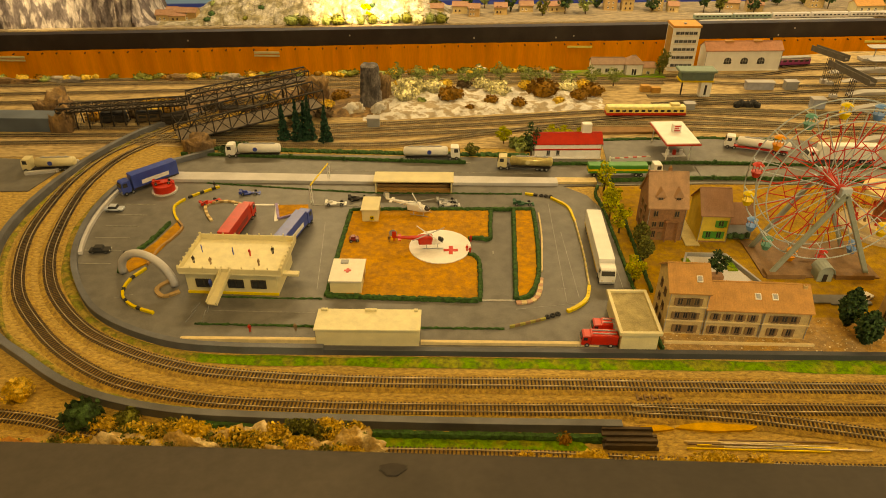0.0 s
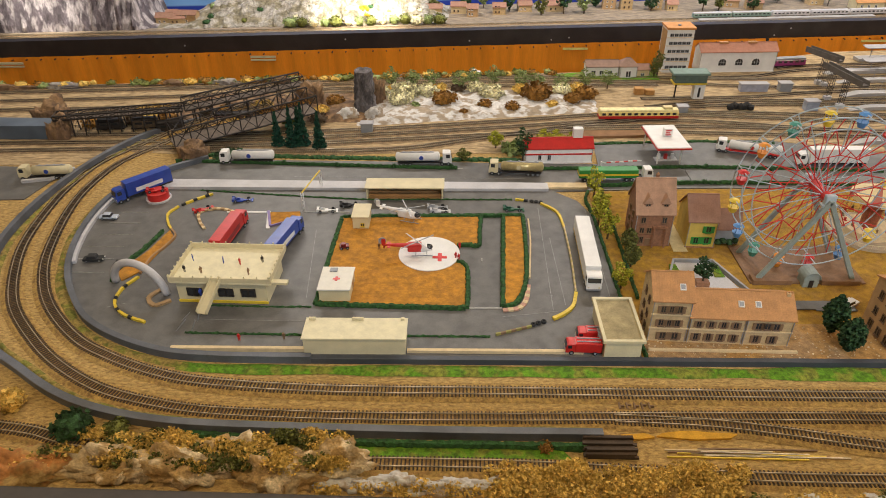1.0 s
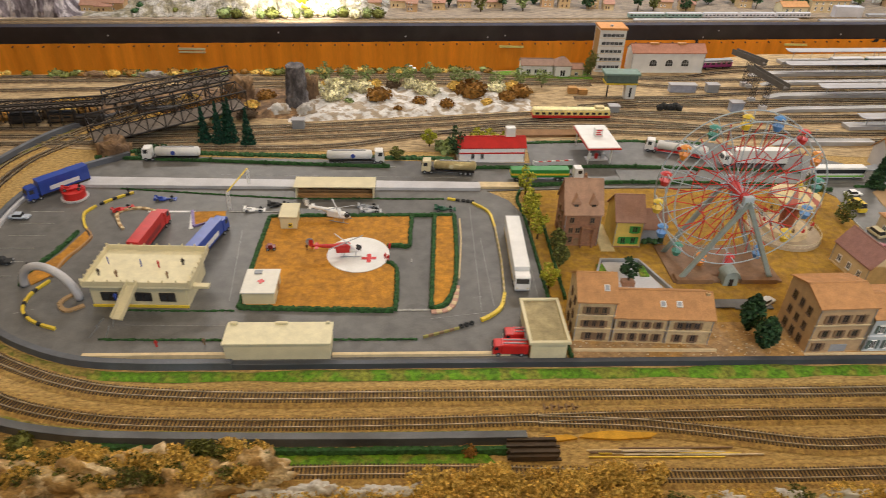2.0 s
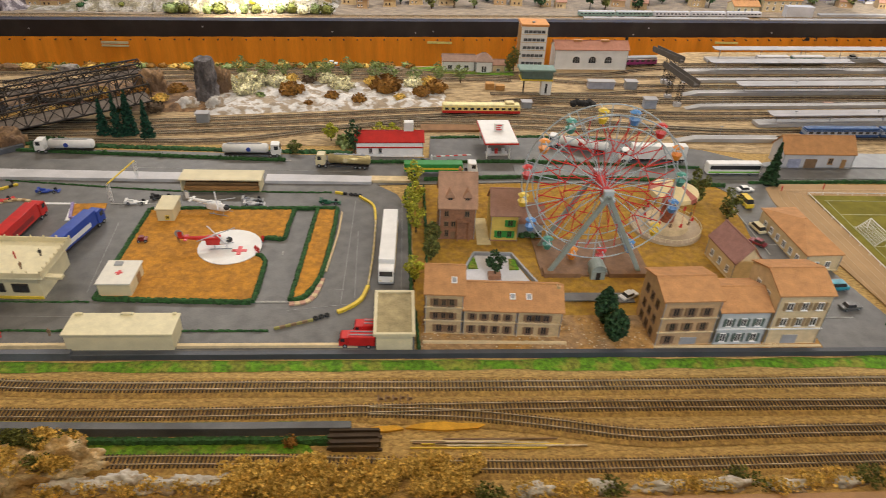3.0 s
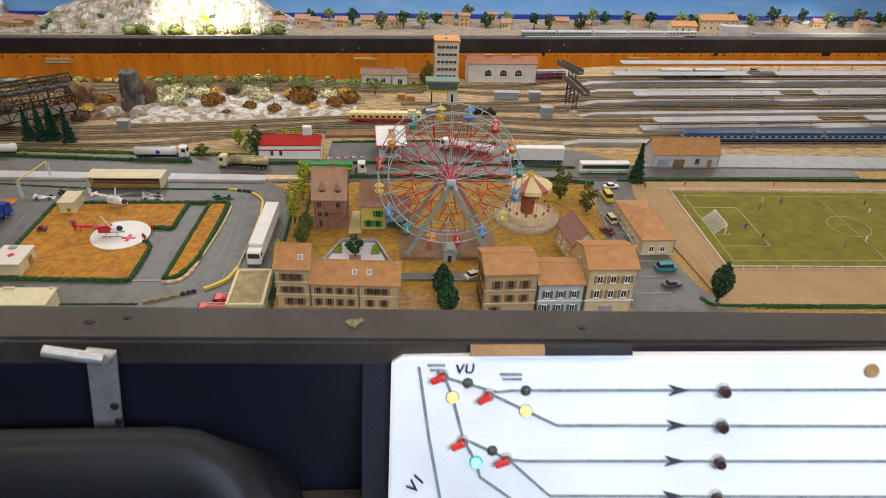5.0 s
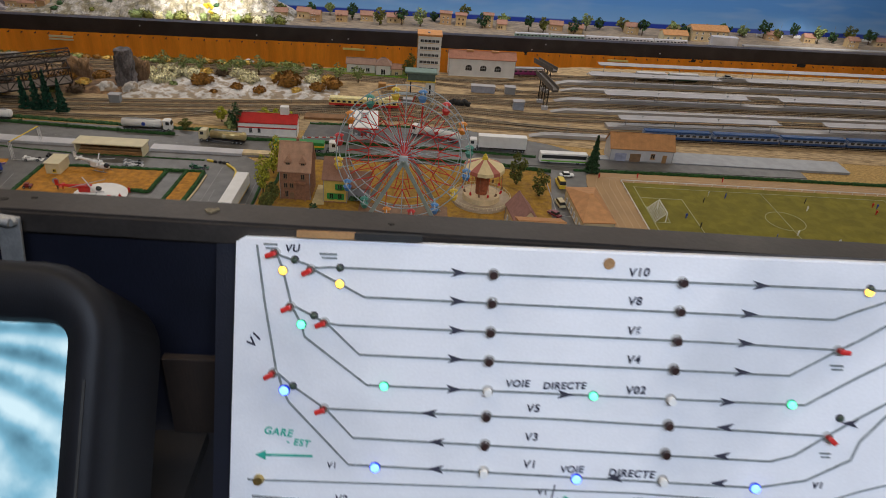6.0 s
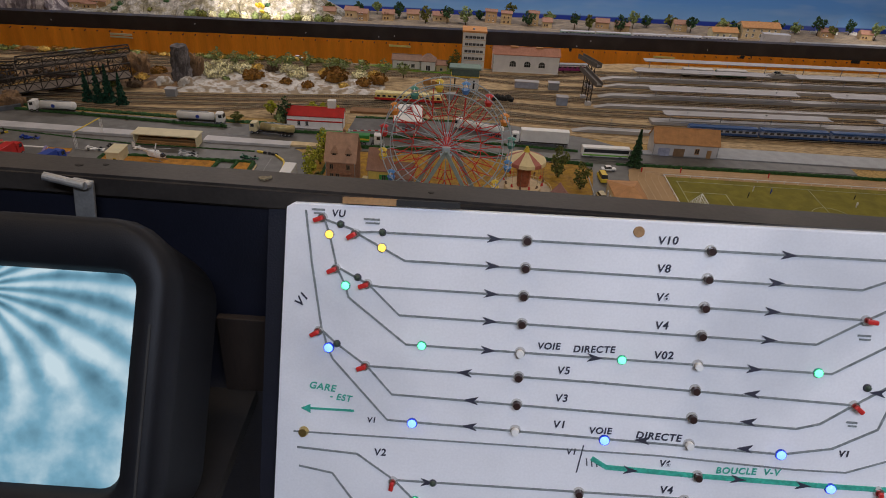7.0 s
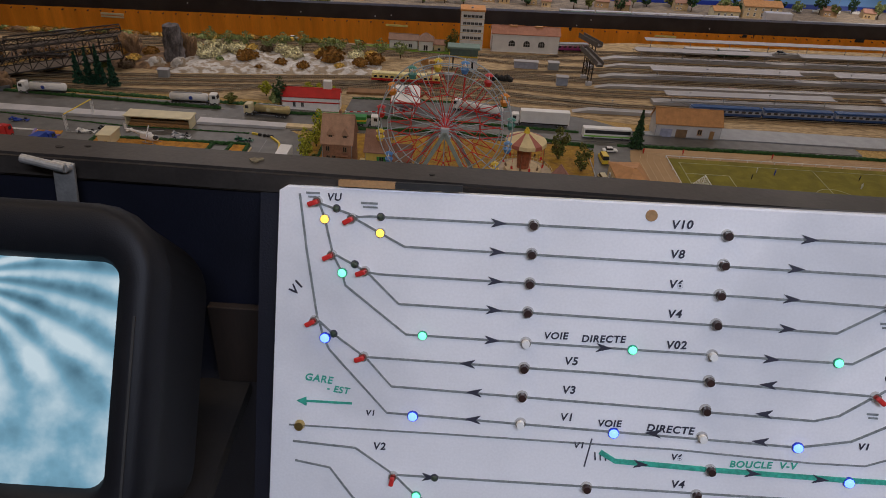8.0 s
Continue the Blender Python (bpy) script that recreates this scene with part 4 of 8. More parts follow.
# three painted houses by the car park
house("three-storey peach house with shallow tiled roof", 0.488, -0.044, 0.122, 0.115, 0.122, 0.142, PINKISH, TILE, [(0.010, 0.020, 0.014, (0.025,)), (0.046, 0.018, 0.012, (0.028, 0.060, 0.094)), (0.084, 0.020, 0.013, (0.028, 0.060, 0.094))], 2,
      frame=FRAMEB, course=BEIGE, shutters=SHUT, bands=(0.038, 0.076), door=(0.072, 0.036, 0.024, GREYP), side=3, chimneys=((0.112, 0.07, -0.004),))
house("two-storey pale blue house with green shutters", 0.616, -0.041, 0.108, 0.112, 0.092, 0.114, PALEB, TILE, [(0.012, 0.022, 0.013, (0.018, 0.052, 0.086)), (0.054, 0.020, 0.012, (0.022, 0.054, 0.086))], 1,
      frame=WHITE, shutters=M("grey_green_shutter", (0.10, 0.14, 0.12), 0.6), bands=(0.044,), side=0)
house("tall cream house with brown window frames", 0.730, -0.040, 0.116, 0.125, 0.134, 0.158, BEIGE, TILE, [(0.054, 0.021, 0.014, (0.026, 0.060, 0.092)), (0.096, 0.020, 0.014, (0.028, 0.060, 0.094))], 1,
      frame=WHITE, shutters=M("light_brown_shutter", (0.30, 0.21, 0.11), 0.6), bands=(0.044,), door=(0.054, 0.034, 0.028, GREYP), side=2)
# brick house with dormers
dh = house("narrow brown brick house with two roof dormers", 0.048, 0.370, 0.092, 0.100, 0.098, 0.168, BRICK, TILEP, [(0.010, 0.020, 0.010, (0.020,)), (0.040, 0.016, 0.012, (0.018, 0.036)), (0.070, 0.017, 0.012, (0.018, 0.070))], -1,
           frame=SHUT, chimneys=((0.050, 0.055, 0.012),), door=(0.036, 0.012, 0.024, SHUT), side=2)
for cx in (0.026, 0.070):
    bm = B()
    box(bm, cx - 0.010, cx + 0.010, 0.010, 0.045, 0.102, 0.124)
    d1 = part("dormer", bm, BRICK, dh)
    bm = B()
    va = [bm.verts.new(p) for p in ((cx - 0.013, 0.006, 0.121), (cx + 0.013, 0.006, 0.121), (cx, 0.006, 0.142), (cx - 0.013, 0.05, 0.121), (cx + 0.013, 0.05, 0.121), (cx, 0.05, 0.142))]
    for f in ((0, 1, 2), (3, 5, 4), (0, 2, 5, 3), (1, 4, 5, 2), (0, 3, 4, 1)):
        bm.faces.new([va[i] for i in f])
    part("dormer_roof", bm, TILEP, d1)
    window(dh, cx, 0.009, 0.105, 0.012, 0.015, SHUT)
bm = B()
box(bm, 0.044, 0.080, -0.012, 0.0, 0.058, 0.061)
box(bm, 0.046, 0.049, -0.012, -0.009, 0, 0.058)
box(bm, 0.075, 0.078, -0.012, -0.009, 0, 0.058)
part("porch", bm, BRICK, dh)
# yellow house
yh = house("yellow house with dark roof and green shutters", 0.180, 0.363, 0.071, 0.098, 0.080, 0.128, M("yellow_render", (0.62, 0.46, 0.10), 0.8, vary=0.1), TILEB,
           [(0.014, 0.019, 0.013, (0.024, 0.050)), (0.047, 0.018, 0.014, (0.050,))], -2, frame=GREEN, shutters=GREEN, base=BRICK, side=0)
bm = B()
box(bm, 0.0712, 0.138, 0.018, 0.08, 0, 0.05)
an = part("annex", bm, yh.children[0].data.materials[0], yh)
bm = B()
gable_roof(bm, 0.067, 0.062, 0.05, 0.088, x0=0.071, y0=0.018)
part("annex_roof", bm, TILEB, an)
bm = B()
for k in range(4):
    ball(bm, 0.084 + k * 0.014, 0.010, 0.014 + 0.004 * (k % 2), 0.009, jitter=0.2)
part("flower_box", bm, LEAFD, yh)
# small house with a purple roof, club house by the pitch
house("small cream house with mauve tiled roof", 0.735, 0.305, 0.122, 0.068, 0.058, 0.098, BEIGE, M("mauve_tile", (0.30, 0.15, 0.12), 0.8, vary=0.15, scale=60), [(0.016, 0.018, 0.012, (0.026, 0.061, 0.096))], -82, frame=WHITE, side=1)
house("long club house with hipped terracotta roof", 0.956, 0.230, 0.094, 0.225, 0.050, 0.084, BEIGE, TILE, [(0.012, 0.018, 0.014, (0.03, 0.062))], 3, frame=WHITE, shutters=None, side=6, hip=0.046, gable=False, category="club house", name="club_house")

# ---------------------------------------------------------------- box building by the corner
hut = thing("flat_roofed_hut", "cream flat-roofed hut with a gravelled roof", "hut", -0.107, -0.062)
bm = B()
box(bm, 0.006, 0.080, 0.004, 0.142, 0, 0.046)
part("wall", bm, CREAM, hut)
bm = B()
for a in ((0, 0.086, 0, 0.007), (0, 0.086, 0.140, 0.147), (0, 0.007, 0.007, 0.140), (0.079, 0.086, 0.007, 0.140)):
    box(bm, *a, 0.046, 0.053, bev=0.0006)
part("parapet", bm, CREAM, hut)
bm = B()
box(bm, 0.007, 0.079, 0.007, 0.140, 0.046, 0.0485)
part("roof_gravel", bm, M("roof_gravel", (0.36, 0.29, 0.15), 0.95, vary=0.25, scale=40, bump=0.6), hut)
bm = B()
box(bm, -0.001, 0.0062, 0.03, 0.07, 0.002, 0.034)
part("door", bm, GREYP, hut)

# ---------------------------------------------------------------- big wheel
GREYG = M("pale_grey_green_plastic", (0.27, 0.32, 0.29), 0.5, vary=0.1)
PALEG = M("pale_blue_grey_plastic", (0.42, 0.49, 0.52), 0.45, vary=0.08)
SPOKER = M("red_plastic", (0.60, 0.035, 0.03), 0.4, vary=0.08)
wheel = thing("big_wheel", "funfair big wheel with red spokes and coloured gondolas", "big wheel", 0.420, 0.275, 0.0)
R, HZ = 0.186, 0.218
for yy in (-0.032, 0.032):
    for rr, nm in ((R, "outer_rim"), (R - 0.026, "inner_rim")):
        bm = B()
        pts = [Vector((rr * math.cos(a), yy, HZ + rr * math.sin(a))) for a in np.linspace(0, 2 * math.pi, 49)]
        for a, b in zip(pts, pts[1:]):
            cyl(bm, a, b, 0.0016, seg=5)
        part(nm, bm, PALEG, wheel)
    for k in range(28):
        a = 2 * math.pi * k / 28
        bm = B()
        c, s = math.cos(a), math.sin(a)
        cyl(bm, (0.010 * c, yy * 0.9, HZ + 0.010 * s), ((R if k % 2 else 0.10) * c, yy, HZ + (R if k % 2 else 0.10) * s), 0.0012, seg=5)
        part("spoke", bm, PALEG if k % 2 else SPOKER, wheel)
    for k in range(14):
        a0, a1 = 2 * math.pi * (k + 0.15) / 14, 2 * math.pi * (k + 0.5) / 14
        a2 = 2 * math.pi * (k + 0.85) / 14
        bm = B()
        P = lambda r, a: (r * math.cos(a), yy, HZ + r * math.sin(a))
        cyl(bm, P(0.100, a1), P(R - 0.026, a0), 0.0013, seg=5)
        cyl(bm, P(0.100, a1), P(R - 0.026, a2), 0.0013, seg=5)
        cyl(bm, P(0.100, a1), P(0.100, a1 + 2 * math.pi / 14), 0.0011, seg=5)
        part("brace", bm, SPOKER, wheel)
bm = B()
cyl(bm, (0, -0.045, HZ), (0, 0.045, HZ), 0.0115, seg=20)
part("hub", bm, SPOKER, wheel)
for yy in (-0.052, 0.052):
    for s in (-1, 1):
        bm = B()
        m = Matrix.Translation((s * 0.058, yy * 1.15, HZ / 2)) @ Matrix.Rotation(s * math.atan2(-0.116, HZ), 4, "Y")
        box(bm, -0.0055, 0.0055, -0.004, 0.004, -0.124, 0.124, m, 0.001)
        part("leg", bm, GREYG, wheel)
    bm = B()
    box(bm, -0.012, 0.012, yy - 0.006, yy + 0.006, HZ - 0.010, HZ + 0.013, bev=0.002)
    box(bm, -0.017, 0.017, yy - 0.008, yy + 0.008, HZ - 0.015, HZ - 0.009, bev=0.001)
    part("bearing", bm, PALEG, wheel)
GOND = [YELLOW, M("orange_plastic", (0.75, 0.28, 0.03), 0.4, vary=0.08), SPOKER, M("sky_blue_plastic", (0.08, 0.25, 0.55), 0.4, vary=0.08), M("sea_green_plastic", (0.06, 0.28, 0.22), 0.4, vary=0.08)]
ORDER = (4, 1, 2, 3, 0, 4, 1, 2, 0, 3, 4, 1, 2, 3, 0, 3)
for k in range(16):
    a = 2 * math.pi * (k + 0.4) / 16
    cx, cz = R * math.cos(a), HZ + R * math.sin(a)
    bm = B()
    for vs in (cyl(bm, (cx, 0, cz - 0.030), (cx, 0, cz - 0.017), 0.0075, 0.0125, 12), cyl(bm, (cx, 0, cz - 0.001), (cx, 0, cz + 0.004), 0.0130, 0.006, 12)):
        pass
    for t in range(4):
        q = math.pi / 4 + t * math.pi / 2
        cyl(bm, (cx + 0.010 * math.cos(q), 0.010 * math.sin(q), cz - 0.018), (cx + 0.010 * math.cos(q), 0.010 * math.sin(q), cz), 0.0009, seg=5)
    g = part("gondola", bm, GOND[ORDER[k]], wheel)
    bm = B()
    cyl(bm, (cx, -0.034, cz + 0.001), (cx, 0.034, cz + 0.001), 0.0013, seg=6)
    part("axle", bm, PALEG, g)
bm = B()
prism(bm, [(-0.13, -0.07), (0.14, -0.07), (0.14, 0.09), (-0.13, 0.09)], 0.0, 0.006)
for s in (-1, 1):
    prism(bm, [(s * 0.035, -0.075), (s * 0.125, -0.075), (s * 0.125, -0.045), (s * 0.035, -0.045)][::s], 0.0, 0.014)
part("platform", bm, M("brown_deck", (0.22, 0.12, 0.06), 0.7, vary=0.2, scale=60), wheel)
booth = thing("ticket_booth", "small grey round-roofed ticket booth", "booth", 0.424, 0.208)
bm = B()
box(bm, -0.017, 0.017, -0.016, 0.016, 0.0, 0.026)
part("body", bm, GREYG, booth)
bm = B()
for i in range(9):
    a0, a1 = math.pi * i / 9, math.pi * (i + 1) / 9
    v = [bm.verts.new((0.020 * math.cos(a), y, 0.024 + 0.020 * math.sin(a))) for a in (a0, a1) for y in (-0.019, 0.019)]
    w = [bm.verts.new((0.018 * math.cos(a), y, 0.024 + 0.018 * math.sin(a))) for a in (a0, a1) for y in (-0.019, 0.019)]
    bm.faces.new((v[0], v[1], v[3], v[2]))
    bm.faces.new((w[0], w[2], w[3], w[1]))
    bm.faces.new((v[0], v[2], w[2], w[0]))
    bm.faces.new((v[1], w[1], w[3], v[3]))
bmesh.ops.remove_doubles(bm, verts=bm.verts, dist=1e-5)
cyl(bm, (0, -0.0155, 0.025), (0, -0.0140, 0.025), 0.0175, seg=24)
part("roof", bm, GREYG, booth)
bm = B()
box(bm, -0.005, 0.005, -0.0172, -0.0158, 0.002, 0.022)
part("door", bm, DARKST, booth)

# ---------------------------------------------------------------- carousel
car = thing("carousel", "chair carousel with cream and red striped canopy", "carousel", 0.670, 0.434)
bm = B()
cyl(bm, (0, 0, 0), (0, 0, 0.010), 0.097, 0.095, 40)
part("base", bm, M("beige_deck", (0.42, 0.33, 0.22), 0.7, vary=0.15, scale=50), car)
bm = B()
cyl(bm, (0, 0, 0.01), (0, 0, 0.026), 0.060, 0.058, 32)
part("platform", bm, BEIGE, car)
bm = B()
cyl(bm, (0, 0, 0.02), (0, 0, 0.112), 0.019, 0.024, 16)
part("drum", bm, M("red_brown_panels", (0.32, 0.09, 0.04), 0.5, vary=0.3, scale=120), car)
CANC, CANR = M("cream_canopy", (0.72, 0.58, 0.30), 0.6, vary=0.08), M("red_canopy", (0.42, 0.12, 0.08), 0.6, vary=0.08)
for k in range(16):
    a0, a1 = 2 * math.pi * k / 16, 2 * math.pi * (k + 1) / 16
    bm = B()
    v = [bm.verts.new((r * math.cos(a), r * math.sin(a), z)) for a in (a0, a1) for r, z in ((0.010, 0.143), (0.064, 0.119), (0.066, 0.108))]
    bm.faces.new((v[0], v[1], v[4], v[3]))
    bm.faces.new((v[1], v[2], v[5], v[4]))
    part("canopy_segment", bm, CANR if k % 3 == 1 else CANC, car)
bm = B()
cyl(bm, (0, 0, 0.139), (0, 0, 0.153), 0.011, 0.007, 12)
ball(bm, 0, 0, 0.156, 0.005, sub=2)
part("finial", bm, YELLOW, car)
for k in range(14):
    a = 2 * math.pi * k / 14
    bm = B()
    c, s = math.cos(a), math.sin(a)
    cyl(bm, (0.060 * c, 0.060 * s, 0.112), (0.064 * c, 0.064 * s, 0.046), 0.0005, seg=4)
    box(bm, 0.062 * c - 0.003, 0.062 * c + 0.003, 0.062 * s - 0.003, 0.062 * s + 0.003, 0.040, 0.0425)
    box(bm, 0.064 * c - 0.003, 0.064 * c + 0.003, 0.064 * s - 0.001, 0.064 * s + 0.001, 0.042, 0.050)
    part("chair", bm, SPOKER if k % 2 else SHUT, car)
bm = B()
for a, b in zip(np.linspace(0, 2 * math.pi, 41), np.linspace(0, 2 * math.pi, 41)[1:]):
    cyl(bm, (0.094 * math.cos(a), 0.094 * math.sin(a), 0.020), (0.094 * math.cos(b), 0.094 * math.sin(b), 0.020), 0.0008, seg=4)
    cyl(bm, (0.094 * math.cos(a), 0.094 * math.sin(a), 0.010), (0.094 * math.cos(a), 0.094 * math.sin(a), 0.020), 0.0006, seg=4)
part("railing", bm, CREAM, car)

# ---------------------------------------------------------------- garden behind the row
bm = B()
prism(bm, [(0.082, 0.16), (0.268, 0.15), (0.222, 0.285), (0.135, 0.288)], 0.0, 0.006)
solid("terrace", bm, WHITEG, "pale stone terrace with a planter behind the houses", "terrace", kind="structure")
bm = B()
for a, b in (((0.132, 0.292), (0.078, 0.16)), ((0.226, 0.29), (0.275, 0.16)), ((0.132, 0.292), (0.226, 0.29))):
    ribbon(bm, [Vector((*a, 0)), Vector((*b, 0))], 0, 0.005, 0.0, 0.014)
solid("terrace_wall", bm, GREYP, "low grey wall round the terrace", "wall", kind="structure")
for px, py in ((0.125, 0.255), (0.225, 0.25)):
    bm = B()
    prism(bm, [(px - 0.012, py - 0.025), (px + 0.012, py - 0.025), (px + 0.008, py + 0.02), (px - 0.008, py + 0.02)], 0.004, 0.009)
    solid("flower_bed", bm, GRASS, "green flower bed on the terrace", "flower bed", kind="structure")
bm = B()
box(bm, 0.158, 0.188, 0.185, 0.205, 0.006, 0.018)
solid("planter", bm, BRICK, "brown brick planter holding a small tree", "planter")
bm = B()
prism(bm, [(0.146, 0.34), (0.182, 0.34), (0.18, 0.47), (0.150, 0.47)], 0.002, 0.0042)
solid("garden_path", bm, M("pale_yellow_path", (0.58, 0.47, 0.24), 0.9, vary=0.12), "pale yellow garden path between the houses", "path", kind="structure")
bm = B()
box(bm, -0.004, 0.30, -0.036, -0.030, 0.0, 0.009, pose(0, 0, 0, 0, 0, -1.0))
solid("garden_kerb", bm, BEIGE, "low beige kerb before the stone houses", "kerb", kind="structure")
bm = B()
box(bm, 0.485, 0.855, -0.058, -0.052, 0.0, 0.007, pose(0, 0, 0, 0, 0, 0.4))
solid("garden_kerb", bm, BEIGE, "low beige kerb before the painted houses", "kerb", kind="structure")
bm = B()
box(bm, 0.292, 0.40, 0.105, 0.135, 0.0045, 0.007)
box(bm, 0.40, 0.49, 0.10, 0.135, 0.0045, 0.007)
solid("side_street", bm, ASPHALT, "short grey street between the houses", "road", kind="structure")

# ---------------------------------------------------------------- plants


def leaves(n, centre, size, leaf, shape="ball", rng=None, droop=0.0):
    """Many small leaf clumps as quads: (vertices, faces)."""
    rng = rng or random
    vs, fs = [], []
    for _ in range(n):
        while True:
            p = Vector((rng.uniform(-1, 1), rng.uniform(-1, 1), rng.uniform(-1, 1)))
            if 0.25 < p.length < 1:
                break
        if shape == "cone":
            k = rng.random() ** 1.5
            a = rng.uniform(0, 6.283)
            r = (1 - k) * rng.uniform(0.55, 1.0) * (0.8 + 0.2 * math.sin(k * 40))
            p = Vector((r * math.cos(a), r * math.sin(a), 2 * k - 1))
        elif shape == "tall":
            p.z = p.z * 1.0
            w = math.cos(p.z * 1.25)
            p.x, p.y = p.x * w, p.y * w
        q = Vector((centre[0] + p.x * size[0], centre[1] + p.y * size[1], centre[2] + p.z * size[2]))
        d = Vector((rng.gauss(0, 1), rng.gauss(0, 1), rng.gauss(0, 1) - droop)).normalized()
        e = d.cross(Vector((rng.gauss(0, 1), rng.gauss(0, 1), rng.gauss(0, 1)))).normalized()
        g = d.cross(e)
        s = leaf * rng.uniform(0.6, 1.35)
        i = len(vs)
        vs += [tuple(q + e * s), tuple(q + d * s * 0.8 + g * 0.5 * s), tuple(q - e * s), tuple(q - d * s * 0.6 - g * 0.6 * s)]
        fs += [(i, i + 1, i + 2), (i, i + 2, i + 3)]
    return vs, fs


def raw_part(name, vs, fs, mat, parent):
    me = bpy.data.meshes.new(name)
    me.from_pydata(vs, [], fs)
    me.materials.append(mat)
    ob = new(name, me)
    ob.parent = parent
    return ob


def tree(label, x, y, h, w, mat, shape="ball", z=0.0, trunk=0.25, n=420, leaf=None, category="tree", group=""):
    t = thing("tree" if category == "tree" else "bush", label, category, x, y, z, group=group)
    bm = B()
    cyl(bm, (0, 0, -0.002), (0, 0, h * (trunk + 0.25)), h * 0.030 + 0.001, h * 0.014 + 0.0004, 8)
    if shape != "cone":
        for k in range(5):
            a = k * 2.4
            cyl(bm, (0, 0, h * (trunk + 0.03 * k)), (w * 0.42 * math.cos(a), w * 0.42 * math.sin(a), h * (trunk + 0.22 + 0.07 * k)), h * 0.012 + 0.0003, 0.0004, 5)
    part("trunk", bm, BARK, t)
    zc = h * (trunk + (1 - trunk) / 2)
    if shape == "clumps":
        vs, fs = [], []
        for k in range(7):
            a = k * 2.4
            c = (w * 0.32 * math.cos(a) * (k > 0), w * 0.32 * math.sin(a) * (k > 0), h * (trunk + 0.12 + 0.72 * (1 - trunk) * (k / 6)))
            v, f = leaves(n // 7, c, (w * 0.26, w * 0.26, h * 0.17), leaf or w * 0.07)
            fs += [tuple(i + len(vs) for i in q) for q in f]
            vs += v
    else:
        vs, fs = leaves(n, (0, 0, zc), (w / 2, w / 2, h * (1 - trunk) / 2), leaf or w * 0.07, shape)
    raw_part("crown", vs, fs, mat, t)
    return t


def bush(label, x, y, w, h, mat, z=0.0, n=160, group=""):
    t = thing("bush", label, "bush", x, y, z, group=group)
    bm = B()
    ball(bm, 0, 0, h * 0.35, w * 0.36, w * 0.36, h * 0.42, 2, 0.12)
    part("core", bm, mat, t)
    vs, fs = leaves(n, (0, 0, h * 0.42), (w / 2, w / 2, h * 0.52), w * 0.075)
    raw_part("foliage", [(a, b, max(c, 0.0)) for a, b, c in vs], fs, mat, t)
    return t


def hedge(pts, w=0.011, h=0.012, step=0.006, label="low dark green flock hedge", bumps=0.0016):
    line = even_line(smooth_line(pts, 0.004), step)
    rng = random.Random(len(line))
    bm = B()
    rows = []
    for i, p in enumerate(line):
        s = side_of(line, i)
        j = lambda: rng.uniform(-bumps, bumps)
        rows.append([bm.verts.new(p + s * (k * w / 2 + j()) + Vector((0, 0, v * h + (j() if v else 0)))) for k, v in ((-1, 0), (-1.05, 0.55), (-0.6, 1), (0.6, 1), (1.05, 0.55), (1, 0))])
    for a, b in zip(rows, rows[1:]):
        for k in range(5):
            bm.faces.new((a[k], b[k], b[k + 1], a[k + 1]))
    bm.faces.new(rows[0])
    bm.faces.new(rows[-1][::-1])
    return solid("hedge", bm, HEDGE, label, "hedge")


# ---------------------------------------------------------------- vehicles (front to +x, on the ground)


def wheel_parts(parent, xs, half, r, wid=0.003):
    for x in xs:
        for s in (-1, 1):
            bm = B()
            cyl(bm, (x, s * (half - wid), r), (x, s * half, r), r, seg=12)
            wh = part("wheel", bm, TYRE, parent)
            bm = B()
            cyl(bm, (x, s * (half - 0.0005), r), (x, s * (half + 0.0004), r), r * 0.5, seg=10)
            part("rim", bm, GREYP, wh)


def cab(parent, x0, x1, half, z0, z1, mat, glass=True):
    bm = B()
    a = (x1 - x0)
    profile = [(x0, z0), (x1, z0), (x1, z0 + (z1 - z0) * 0.5), (x1 - a * 0.12, z1 - 0.002), (x1 - a * 0.3, z1), (x0, z1)]
    va = [bm.verts.new((x, -half, z)) for x, z in profile]
    vb = [bm.verts.new((x, half, z)) for x, z in profile]
    bm.faces.new(va)
    bm.faces.new(vb[::-1])
    for i in range(len(profile)):
        bm.faces.new((va[i], vb[i], vb[(i + 1) % 6], va[(i + 1) % 6]))
    c = part("cab", bm, mat, parent)
    zm, h = z0 + (z1 - z0) * 0.52, (z1 - z0) * 0.34
    bm = B()
    m = Matrix.Translation((x1 - a * 0.05, 0, zm + h / 2)) @ Matrix.Rotation(math.atan2(-a * 0.12, h), 4, "Y")
    box(bm, -0.001, 0.0012, -half * 0.86, half * 0.86, -h / 2, h / 2, m)
    part("windscreen", bm, GLASS, c)
    for s in (-1, 1):
        bm = B()
        box(bm, x0 + a * 0.35, x1 - a * 0.2, s * half - 0.0004, s * half + 0.0004, zm, zm + h)
        part("side_window", bm, GLASS, c)
        bm = B()
        box(bm, x1 - 0.0005, x1 + 0.0006, s * half * 0.7 - 0.002, s * half * 0.7 + 0.002, z0 + 0.003, z0 + 0.006)
        part("headlight", bm, CREAM, c)
    bm = B()
    box(bm, x1 - 0.001, x1 + 0.0012, -half, half, z0 - 0.003, z0 + 0.001, bev=0.0004)
    part("bumper", bm, GREYP, c)
    return c


